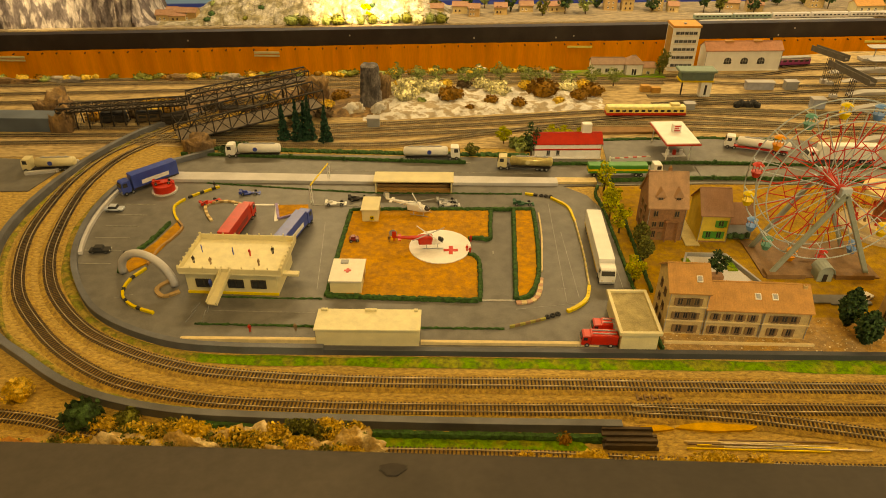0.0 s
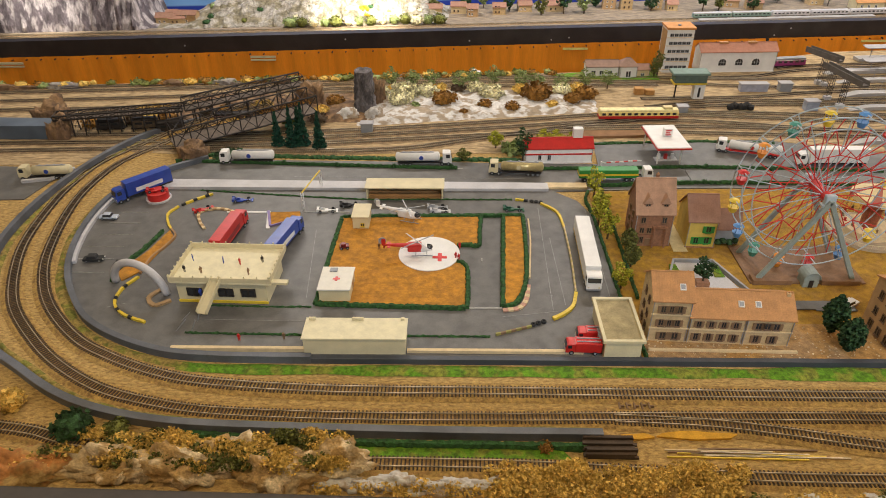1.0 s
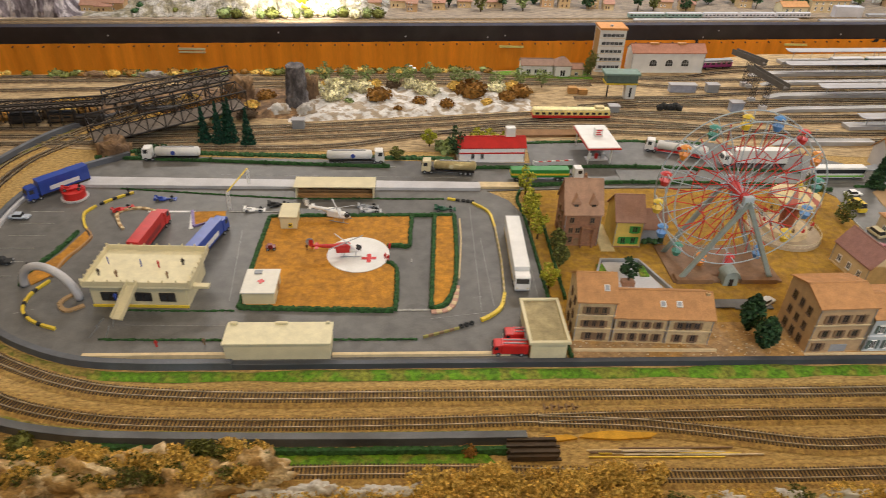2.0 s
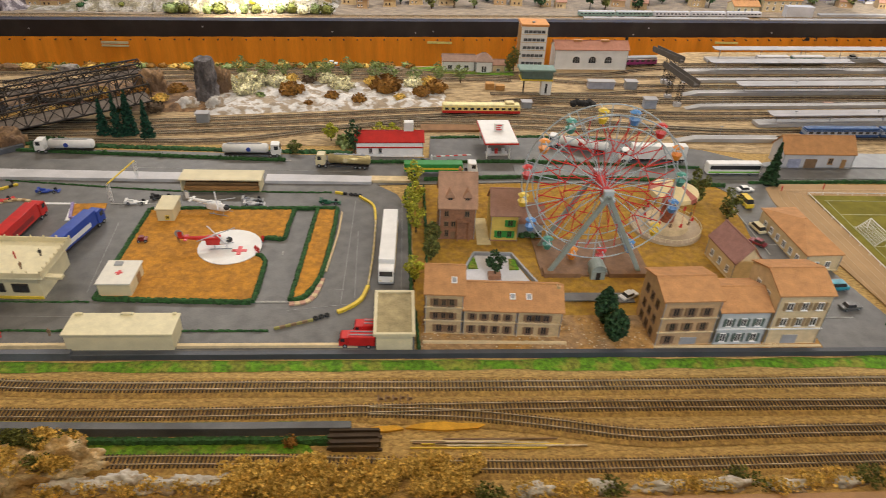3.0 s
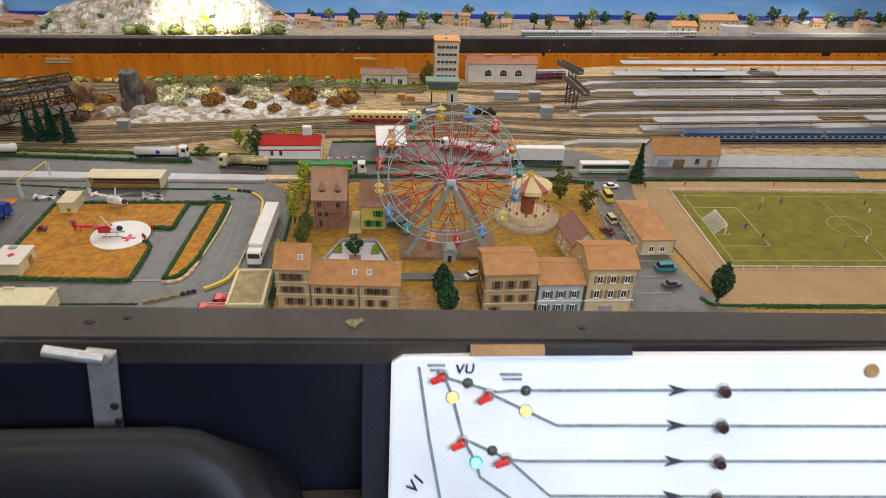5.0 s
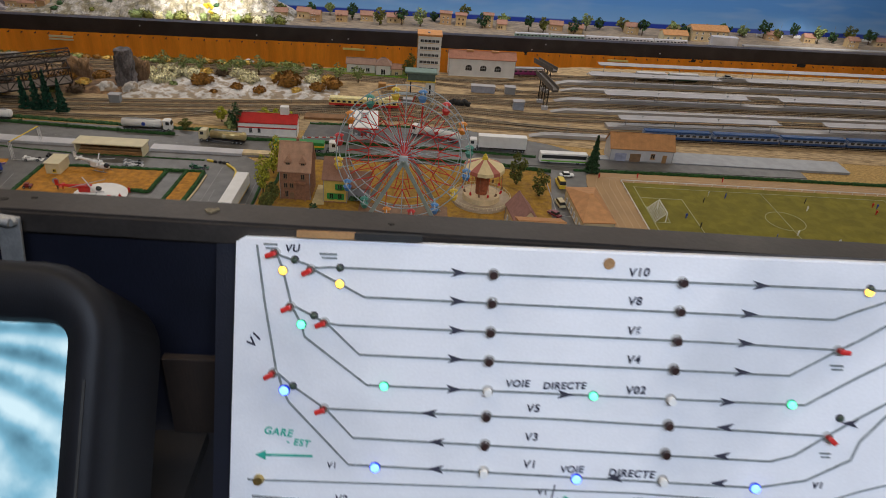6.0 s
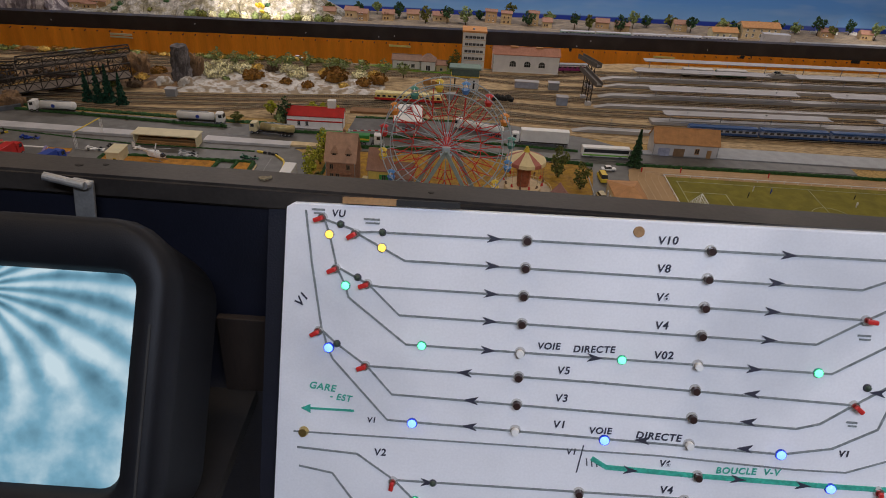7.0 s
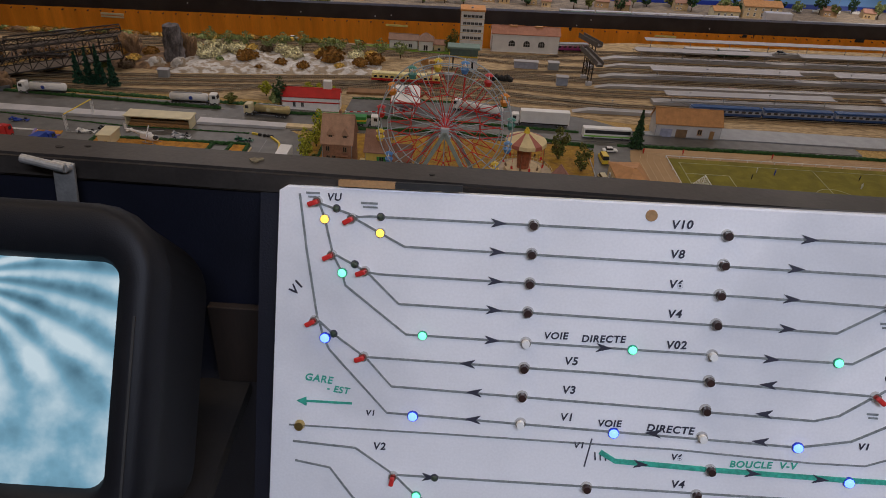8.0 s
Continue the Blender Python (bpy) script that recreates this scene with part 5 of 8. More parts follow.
def semi(label, x, y, rz, cabm, boxm, length=0.185, h=0.046, half=0.0150, tank=False, stripe=None, frame_mat=DARKST, z=0.0032):
    """A tractor with a box or tank trailer; its middle at x, y."""
    t = thing("lorry", label, "lorry", x, y, z, rz)
    L = length / 2
    bm = B()
    box(bm, -L, L - 0.004, -half * 0.55, half * 0.55, 0.006, 0.010)
    part("chassis", bm, frame_mat, t)
    if tank:
        bm = B()
        cyl(bm, (-L, 0, 0.026), (L - 0.042, 0, 0.026), half * 0.98, seg=20)
        for xx in (-L, L - 0.042):
            ball(bm, xx, 0, 0.026, 0.006, half * 0.96, half * 0.96, 2)
        tk = part("tank", bm, boxm, t, smooth=True)
        bm = B()
        box(bm, -L + 0.01, L - 0.055, -0.003, 0.003, 0.026 + half * 0.95, 0.026 + half * 1.06)
        for k in range(4):
            cx = -L + 0.02 + k * (length - 0.085) / 3
            cyl(bm, (cx, 0, 0.026 + half), (cx, 0, 0.026 + half + 0.003), 0.003, seg=8)
        part("catwalk", bm, GREYP, tk)
        for s in (-1, 1):
            bm = B()
            cyl(bm, (-0.01, s * half * 0.955, 0.027), (-0.01, s * (half + 0.0004), 0.027), 0.007, seg=14)
            part("emblem", bm, stripe or BLUE, tk)
    else:
        bm = B()
        box(bm, -L, L - 0.034, -half, half, 0.010, h, bev=0.0008)
        bx = part("trailer_box", bm, boxm, t)
        bm = B()
        for s in (-1, 1):
            box(bm, -L + 0.002, L - 0.036, s * half - 0.0006, s * half + 0.0006, 0.010, 0.014)
        part("side_rail", bm, frame_mat, bx)
        if stripe:
            for s in (-1, 1):
                bm = B()
                box(bm, -L + 0.03, L - 0.06, s * half - 0.0008, s * half + 0.0008, 0.020, 0.032)
                part("panel_stripe", bm, stripe, bx)
    cab(t, L - 0.028, L, half * 0.95, 0.008, 0.042, cabm)
    wheel_parts(t, (-L + 0.012, -L + 0.026, -L + 0.040, L - 0.030, L - 0.010), half, 0.0058)
    return t


def motor_car(label, x, y, rz, mat, length=0.050, half=0.0100, h=0.016, van=False, z=0.0032):
    t = thing("car", label, "car", x, y, z, rz)
    L = length / 2
    bm = B()
    box(bm, -L, L, -half, half, 0.003, h * 0.58, bev=0.0016)
    part("body", bm, mat, t)
    bm = B()
    va = box(bm, -L * (0.92 if van else 0.62), L * (0.72 if van else 0.38), -half * 0.9, half * 0.9, h * 0.55, h)
    for v in va:
        if v.co.z > h * 0.9:
            v.co.x *= 0.78
            v.co.y *= 0.86
    c = part("cabin", bm, GLASS, t)
    bm = B()
    r = 0.78 * L
    box(bm, -r * (0.92 if van else 0.62), r * (0.72 if van else 0.38), -half * 0.78, half * 0.78, h - 0.0006, h + 0.0008, bev=0.0004)
    part("roof", bm, mat, c)
    for s in (-1, 1):
        bm = B()
        box(bm, L - 0.0008, L + 0.0006, s * half * 0.65 - 0.0018, s * half * 0.65 + 0.0018, h * 0.34, h * 0.5)
        part("headlight", bm, WHITE, t)
    wheel_parts(t, (-L * 0.62, L * 0.62), half, 0.0036, 0.002)
    return t


def race_car(label, x, y, rz, mat, z=0.0032):
    t = thing("racing_car", label, "racing car", x, y, z, rz, group="racing cars on the circuit")
    bm = B()
    va = box(bm, -0.022, 0.026, -0.0042, 0.0042, 0.002, 0.0075)
    for v in va:
        if v.co.x > 0.02:
            v.co.y *= 0.35
            v.co.z = 0.002 + (v.co.z - 0.002) * 0.45
    box(bm, -0.016, 0.002, -0.0085, 0.0085, 0.002, 0.0062, bev=0.001)
    box(bm, -0.020, -0.006, -0.0022, 0.0022, 0.007, 0.0118, bev=0.0008)
    part("body", bm, mat, t)
    bm = B()
    box(bm, -0.028, -0.022, -0.0095, 0.0095, 0.0100, 0.0114)
    for s in (-1, 1):
        box(bm, -0.029, -0.021, s * 0.0095 - 0.0005, s * 0.0095 + 0.0005, 0.005, 0.0125)
    part("rear_wing", bm, mat, t)
    bm = B()
    box(bm, 0.024, 0.030, -0.0098, 0.0098, 0.002, 0.0032)
    part("front_wing", bm, mat, t)
    wheel_parts(t, (-0.019, 0.016), 0.0105, 0.0042, 0.0038)
    return t


def figurine(x, y, z, mat, rz=0.0, h=0.020):
    bm = B()
    for s in (-1, 1):
        cyl(bm, (s * h * 0.06, 0, 0), (s * h * 0.07, 0, h * 0.48), h * 0.045, h * 0.06, 6)
        cyl(bm, (s * h * 0.13, 0, h * 0.80), (s * h * 0.17, h * 0.03, h * 0.46), h * 0.04, h * 0.03, 5)
    box(bm, -h * 0.12, h * 0.12, -h * 0.06, h * 0.06, h * 0.46, h * 0.82, bev=h * 0.03)
    ball(bm, 0, 0, h * 0.92, h * 0.075, sub=1)
    ob = solid("figurine", bm, mat, "tiny painted figurine standing on the layout", "figurine")
    ob.matrix_basis = pose(x, y, z, 0, 0, rz)
    return ob


# ---------------------------------------------------------------- circuit: hedges, kerbs, buildings
hedge([(-0.724, 0.114), (-0.55, 0.106), (-0.379, 0.101)])
hedge([(-0.379, 0.101), (-0.376, 0.18), (-0.377, 0.258), (-0.390, 0.281), (-0.408, 0.287)])
hedge([(-0.402, 0.360), (-0.372, 0.361), (-0.346, 0.361), (-0.342, 0.43), (-0.337, 0.506)])
hedge([(-0.716, 0.500), (-0.55, 0.506), (-0.40, 0.508), (-0.22, 0.512)])
hedge([(-0.724, 0.114), (-0.722, 0.3), (-0.717, 0.498)])
hedge([(-0.298, 0.108), (-0.287, 0.3), (-0.275, 0.508)])
hedge([(-0.222, 0.511), (-0.224, 0.40), (-0.236, 0.22), (-0.262, 0.13), (-0.296, 0.106)])
hedge([(-1.30, 0.848), (-0.9, 0.826), (-0.5, 0.803), (-0.40, 0.800)], 0.009, 0.012, label="long low hedge along the upper road")
hedge([(-0.165, 0.795), (0.05, 0.800), (0.35, 0.810), (0.75, 0.790), (0.9, 0.78)], 0.009, 0.012, label="long low hedge before the filling station")
hedge([(0.02, 0.685), (0.3, 0.705), (0.7, 0.70), (0.94, 0.665)], 0.010, 0.013, label="clipped hedge behind the funfair")
hedge([(-0.02, 0.655), (-0.035, 0.60), (-0.028, 0.50), (-0.026, 0.2), (-0.026, 0.02)], 0.007, 0.010, label="narrow hedge beside the access road")
hedge([(0.018, 0.64), (0.016, 0.45), (0.012, 0.14)], 0.006, 0.014, label="narrow hedge beside the brick house")
hedge([(-0.018, 0.068), (-0.014, -0.02), (-0.012, -0.062)], 0.006, 0.012, label="short hedge beside the flat-roofed hut")
hedge([(1.02, 0.69), (1.4, 0.705), (2.3, 0.712)], 0.008, 0.010, label="hedge along the sports ground")
hedge([(1.05, 0.025), (1.09, -0.008), (1.3, -0.012), (2.3, -0.02)], 0.009, 0.010, label="hedge between car park and running track")
hedge([(-1.16, 0.655), (-0.70, 0.606), (-0.445, 0.604), (-0.24, 0.604)], 0.005, 0.006, label="thin dark edging along the straight")
hedge([(-0.99, 0.013), (-0.72, 0.008), (-0.5, 0.007), (-0.33, 0.007)], 0.005, 0.006, label="thin dark edging along the pit lane")
hedge([(-0.99, 0.110), (-0.85, 0.106), (-0.73, 0.106)], 0.005, 0.005, label="thin dark edging beside the control building")
for x, y in ((-0.60, 0.806), (-0.95, 0.830), (-0.42, 0.802), (0.02, 0.800), (0.37, 0.81), (0.33, 0.705), (0.56, 0.79), (-0.78, 0.815)):
    bush("small round green hedge bush", x, y, 0.020, 0.018, HEDGE, 0.003, 60, "hedge bushes")


def barrier(pts, label, w=0.006, h=0.006, mats=None):
    b = thing("tyre_barrier", label, "barrier")
    L = even_line(smooth_line(pts, 0.004), 0.012)
    for i, (p, q) in enumerate(zip(L, L[1:])):
        bm = B()
        ribbon(bm, [p, p.lerp(q, 0.94)], 0, w, 0.003, 0.003 + h)
        part("barrier_block", bm, mats[i % len(mats)], b)
    return b


def tyre_stack(label, x, y, rz):
    t = thing("tyre_stack", label, "tyre stack", x, y, 0.003, rz)
    for k in range(3):
        bm = B()
        rows = []
        for i in range(14):
            a = 2 * math.pi * i / 14
            rows.append([bm.verts.new((k * 0.013 + (0.0042 + 0.0022 * math.cos(q)) * math.cos(a), (0.0042 + 0.0022 * math.cos(q)) * math.sin(a), 0.003 + 0.003 * math.sin(q))) for q in np.linspace(0, 2 * math.pi, 8)[:-1]])
        for i in range(14):
            for j in range(7):
                bm.faces.new((rows[i][j], rows[(i + 1) % 14][j], rows[(i + 1) % 14][(j + 1) % 7], rows[i][(j + 1) % 7]))
        part("tyre", bm, TYRE, t, smooth=True)


barrier([(-0.235, 0.603), (-0.19, 0.590)], "yellow and black tyre barrier on the bend", mats=(YELLOW, YELLOW, TYRE))
tyre_stack("black tyre stack on the bend", -0.190, 0.592, -12)
barrier([(-0.165, 0.580), (-0.125, 0.530), (-0.116, 0.45)], "yellow tyre barrier round the bend", mats=(YELLOW,))
barrier([(-0.116, 0.45), (-0.118, 0.30), (-0.126, 0.16)], "straw-coloured barrier along the back straight", 0.004, 0.006, mats=(BEIGE, M("straw_paint", (0.50, 0.40, 0.14), 0.6)))
barrier([(-0.126, 0.16), (-0.140, 0.11), (-0.17, 0.078), (-0.200, 0.060)], "yellow tyre barrier at the last corner", 0.008, 0.007, mats=(YELLOW,))
tyre_stack("black tyre stack at the last corner", -0.235, 0.046, 24)
barrier([(-0.24, 0.040), (-0.30, 0.018), (-0.33, 0.008)], "olive barrier before the pit lane", 0.004, 0.006, mats=(M("olive_paint", (0.30, 0.27, 0.07), 0.6), SHUT))
barrier([(-1.116, 0.630), (-1.161, 0.590), (-1.191, 0.555)], "yellow and black tyre barrier at the hairpin", mats=(YELLOW, TYRE, YELLOW))
barrier([(-1.191, 0.555), (-1.206, 0.515), (-1.188, 0.465), (-1.169, 0.435)], "yellow barrier at the hairpin", mats=(YELLOW,))
barrier([(-1.171, 0.215), (-1.191, 0.165), (-1.184, 0.110), (-1.146, 0.070), (-1.086, 0.044)], "yellow tyre barrier round the hairpin loop", mats=(YELLOW, YELLOW, YELLOW, TYRE))
barrier([(-1.169, 0.435), (-1.146, 0.400), (-1.156, 0.345), (-1.171, 0.300), (-1.174, 0.220)], "ochre edge of the hairpin loop", 0.005, 0.006, mats=(WOOD,))
sheet("verge", [(-1.171, 0.430), (-1.151, 0.400), (-1.159, 0.340), (-1.176, 0.240), (-1.206, 0.200), (-1.231, 0.235), (-1.191, 0.330)], 0.0058, OCHRE, "ochre flock verge inside the hairpin loop", "verge")
hedge([(-1.188, 0.425), (-1.204, 0.340), (-1.234, 0.245), (-1.228, 0.195)], 0.010, 0.011)
barrier([(-1.012, 0.522), (-1.070, 0.545), (-1.120, 0.525), (-1.105, 0.475), (-1.075, 0.43)], "tan kerb round the inner bend", 0.008, 0.005, mats=(TAN, BEIGE))
barrier([(-0.298, 0.096), (-0.262, 0.104), (-0.243, 0.135), (-0.232, 0.20)], "red and white striped kerb on the corner", 0.011, 0.004, mats=(M("faded_red_kerb", (0.50, 0.28, 0.20), 0.7), BEIGE))
barrier([(-0.228, 0.22), (-0.212, 0.38), (-0.208, 0.50)], "pale kerb beside the ochre strip", 0.004, 0.004, mats=(BEIGE,))
barrier([(-1.060, 0.125), (-1.090, 0.105), (-1.115, 0.135), (-1.090, 0.175)], "tan kerb at the foot of the tyre arch", 0.010, 0.005, mats=(TAN,))
# painted lines
bm = B()
for k in range(6):
    box(bm, -1.36 + 0.012 * k * 0.2, -1.265, 0.235 + k * 0.058, 0.2365 + k * 0.058, 0.003, 0.0042)
for x0, x1, y in ((-0.445, -0.385, 0.798), (-0.205, -0.16, 0.798), (-0.83, -0.70, 0.527)):
    box(bm, x0, x1, y, y + 0.004, 0.003, 0.0048)
box(bm, -0.42, -0.30, 0.102, 0.108, 0.003, 0.0046)
box(bm, -0.342, -0.338, 0.29, 0.305, 0.003, 0.0044)
for k in range(5):
    box(bm, 0.885, 0.985, 0.045 + k * 0.075, 0.048 + k * 0.075, 0.003, 0.0045)
box(bm, 0.905, 0.908, 0.30, 0.58, 0.003, 0.0046)
tagged(solid("road_marking", bm, M("faded_road_paint", (0.33, 0.32, 0.29), 0.7, vary=0.3, scale=120), "white painted parking lines on the asphalt", "road marking"), kind="structure")
bm = B()
prism(bm, [(-1.275, 0.662), (-0.665, 0.657), (-0.665, 0.700), (-1.285, 0.712)], 0.003, 0.012)
prism(bm, [(-0.440, 0.655), (-0.135, 0.655), (-0.135, 0.692), (-0.440, 0.698)], 0.003, 0.012)
solid("pit_wall", bm, WHITEG, "long pale grey wall strip beside the grandstand", "wall", kind="structure")
bm = B()
box(bm, -0.14, -0.02, 0.668, 0.698, 0.003, 0.010)
solid("low_wall", bm, BEIGE, "low beige wall at the road bend", "wall", kind="structure")

# pale board inside the loop, sand bed with a mauve edge, seams in the asphalt
bm = B()
ribbon(bm, [p for p in INWALL if 0.26 < p.y < 0.76], -0.010, 0.010, 0.003, 0.012)
solid("inner_wall", bm, WHITEG, "pale grey low wall inside the track loop", "wall", kind="structure")
sheet("sand_bed", [(-0.925, 0.525), (-0.905, 0.455), (-0.835, 0.50), (-0.84, 0.53)], 0.0060, OCHRE, "brown sand bed with a mauve edge", "sand bed")
bm = B()
ribbon(bm, [Vector((-0.928, 0.528, 0)), Vector((-0.906, 0.452, 0))], 0, 0.007, 0.003, 0.010)
ribbon(bm, [Vector((-0.906, 0.452, 0)), Vector((-0.833, 0.498, 0))], 0, 0.004, 0.003, 0.008)
solid("bed_edging", bm, M("mauve_paint", (0.26, 0.20, 0.42), 0.6), "mauve edging of the sand bed", "edging", kind="structure")
bm = B()
ribbon(bm, [Vector((-0.935, 0.528, 0)), Vector((-0.918, 0.44, 0))], -0.008, 0.010, 0.003, 0.0052)
ribbon(bm, [Vector((-1.045, 0.528, 0)), Vector((-0.935, 0.528, 0))], 0, 0.007, 0.003, 0.0052)
solid("white_strip", bm, WHITE, "white strip painted on the circuit", "road marking", kind="structure")
bm = B()
for a, b in (((-0.185, 0.10), (-0.175, 0.56)), ((-0.20, 0.15), (-0.165, 0.155)), ((-0.155, 0.12), (-0.16, 0.40)), ((-0.30, 0.075), (-0.15, 0.10)), ((-0.05, 0.05), (-0.045, 0.56)), ((-0.98, 0.06), (-0.74, 0.055)), ((-0.75, 0.14), (-0.78, 0.45)), ((-0.9, 0.745), (-0.2, 0.735)), ((-1.2, 0.10), (-1.15, 0.12))):
    ribbon(bm, even_line([Vector((*a, 0)), Vector((*b, 0))], 0.02), 0, 0.0014, 0.0025, 0.0034)
solid("asphalt_seam", bm, M("pale_asphalt_scratch", (0.24, 0.235, 0.225), 0.5, vary=0.3, scale=90), "thin pale scratches and seams on the circuit", "seam", kind="structure")
# helipad
bm = B()
cyl(bm, (-0.472, 0.320, 0.006), (-0.472, 0.320, 0.0085), 0.077, seg=56)
pad = thing("helipad", "round white landing pad with a red cross", "helipad", kind="structure")
part("pad", bm, WHITE, pad)
bm = B()
for a in ((-0.463, -0.427, 0.296, 0.306), (-0.450, -0.440, 0.283, 0.319)):
    box(bm, *a, 0.0085, 0.0093 if a[3] < 0.31 else 0.0095)
part("cross", bm, SPOKER, pad)


def helicopter(label, x, y, rz, body, second, z):
    t = thing("helicopter", label, "helicopter", x, y, z, rz)
    bm = B()
    va = ball(bm, 0.008, 0, 0.017, 0.030, 0.0105, 0.0110, 3)
    for v in va:
        if v.co.x < 0:
            v.co.z += 0.004 * (-v.co.x / 0.03)
    part("fuselage", bm, second, t, smooth=True)
    bm = B()
    box(bm, -0.026, 0.010, -0.0108, 0.0108, 0.010, 0.031, bev=0.004)
    part("engine_cowling", bm, body, t)
    bm = B()
    cyl(bm, (-0.018, 0, 0.025), (-0.088, 0, 0.030), 0.0068, 0.0025, 10)
    tb = part("tail_boom", bm, body, t)
    bm = B()
    prism(bm, [(-0.080, -0.0008), (-0.090, -0.0008), (-0.090, 0.0008), (-0.080, 0.0008)][::-1], 0.028, 0.046)
    box(bm, -0.076, -0.068, -0.014, 0.014, 0.028, 0.0295)
    part("tail_fin", bm, body, tb)
    bm = B()
    ball(bm, 0.026, 0, 0.0190, 0.0118, 0.0090, 0.0078, 2)
    part("cockpit_glass", bm, GLASS, t, smooth=True)
    for s in (-1, 1):
        bm = B()
        cyl(bm, (-0.016, s * 0.013, 0.002), (0.036, s * 0.013, 0.002), 0.0011, seg=6)
        for xx in (-0.006, 0.022):
            cyl(bm, (xx, s * 0.013, 0.002), (xx, s * 0.006, 0.011), 0.0009, seg=6)
        part("skid", bm, GREYP, t)
    bm = B()
    cyl(bm, (0, 0, 0.030), (0, 0, 0.037), 0.0018, seg=8)
    mast = part("rotor_mast", bm, GREYP, t)
    for k in range(4):
        bm = B()
        box(bm, 0.003, 0.050, -0.0016, 0.0016, 0.0355, 0.0361, pose(0, 0, 0, 0, 0, 35 + 90 * k))
        part("rotor_blade", bm, WHITEG if k % 2 else GREYP, mast)
    bm = B()
    cyl(bm, (-0.088, 0.002, 0.040), (-0.088, 0.003, 0.040), 0.010, seg=12)
    part("tail_rotor", bm, GREYP, tb)
    return t


helicopter("red and white rescue helicopter on the landing pad", -0.500, 0.318, 4, RED, WHITE, 0.0085)
helicopter("small white helicopter parked on the ochre lawn", -0.537, 0.486, -17, WHITE, WHITE, 0.0065)
for x, y, m in ((-0.395, 0.345, RED), (-0.405, 0.300, RED), (-0.398, 0.292, RED), (-0.588, 0.345, RED), (-0.60, 0.340, SHUT)):
    figurine(x, y, 0.0065, m, 20)
bm = B()
box(bm, -0.012, 0.012, -0.008, 0.008, 0.003, 0.008, bev=0.001)
box(bm, -0.008, 0.004, -0.006, 0.006, 0.008, 0.014, bev=0.001)
q = thing("quad_bike", "small dark red quad bike on the lawn", "quad bike", -0.690, 0.345, 0.0065, 10)
part("body", bm, M("dark_red_paint", (0.20, 0.02, 0.02), 0.4), q)
wheel_parts(q, (-0.008, 0.008), 0.010, 0.004, 0.003)


def hut_building(label, x, y, w, d, h, mat, roofm, over=0.003, name="hut"):
    t = thing(name, label, "hut", x, y, 0.003)
    bm = B()
    box(bm, 0, w, 0, d, 0, h)
    part("wall", bm, mat, t)
    bm = B()
    box(bm, -over, w + over, -over, d + over, h, h + 0.004, bev=0.0008)
    part("roof", bm, roofm, t)
    return t


aid = hut_building("white first-aid hut with a red cross on the roof", -0.716, 0.124, 0.070, 0.085, 0.034, CREAM, M("white_roof", (0.74, 0.71, 0.62), 0.5, vary=0.06))
bm = B()
for a in ((0.028, 0.044, 0.036, 0.042), (0.033, 0.039, 0.031, 0.047)):
    box(bm, *a, 0.038, 0.0388 if a[0] < 0.03 else 0.039)
part("cross", bm, SPOKER, aid)
bm = B()
box(bm, 0.016, 0.034, 0.066, 0.080, 0.038, 0.041, bev=0.0006)
part("roof_hatch", bm, GREYP, aid)
bm = B()
box(bm, 0.0695, 0.0708, 0.045, 0.065, 0.002, 0.026)
part("door", bm, WOOD, aid)
sn = hut_building("small cream hut beside the grandstand", -0.680, 0.440, 0.042, 0.068, 0.036, CREAM, CREAM)
window(sn, 0.026, -0.0005, 0.010, 0.010, 0.010, YELLOW)
pit = hut_building("long cream pit building with a flat roof", -0.718, -0.050, 0.210, 0.062, 0.040, CREAM, M("cream_roof", (0.72, 0.65, 0.42), 0.55, vary=0.08), name="pit_building")
for a in ((0.004, 0.018), (0.095, 0.12), (0.198, 0.206)):
    bm = B()
    box(bm, a[0], a[1], 0.056, 0.062, 0.044, 0.049, bev=0.0008)
    part("roof_vent", bm, CREAM, pit)
bm = B()
for k in range(6):
    box(bm, 0.008 + k * 0.034, 0.036 + k * 0.034, 0.0616, 0.0628, 0.002, 0.028)
part("garage_door", bm, WOOD, pit)
bm = B()
box(bm, 0.088, 0.120, -0.0012, 0.0, 0.012, 0.0135, pose(0.03, 0, 0.015, 0, 35, 0))
part("broken_rail", bm, DARKST, pit)
# low walls beside the pit building
bm = B()
box(bm, -1.0, -0.720, -0.046, -0.038, 0.003, 0.013)
box(bm, -0.505, -0.14, -0.046, -0.038, 0.003, 0.010)
solid("pit_lane_wall", bm, BEIGE, "low beige wall along the pit lane", "wall", kind="structure")
# control building with terrace
ct = thing("control_building", "cream control building with a roof terrace", "building", -1.038, 0.125, 0.003, -2)
bm = B()
box(bm, 0, 0.206, 0, 0.130, 0, 0.056)
part("wall", bm, CREAM, ct)
bm = B()
box(bm, -0.010, 0.220, -0.008, 0.136, 0.056, 0.061, bev=0.0008)
part("terrace_floor", bm, M("cream_terrace", (0.74, 0.67, 0.44), 0.55, vary=0.08), ct)
for a in ((-0.010, 0.220, -0.008, -0.005), (-0.010, 0.220, 0.133, 0.136), (-0.010, -0.007, -0.005, 0.133), (0.217, 0.220, -0.005, 0.133)):
    bm = B()
    box(bm, *a, 0.061, 0.073)
    for k in range(9):
        u = k / 8
        px, py = a[0] + (a[1] - a[0]) * u, a[2] + (a[3] - a[2]) * u
        box(bm, px - 0.0012, px + 0.0012, py - 0.0012, py + 0.0012, 0.061, 0.078)
    part("parapet", bm, CREAM, ct)
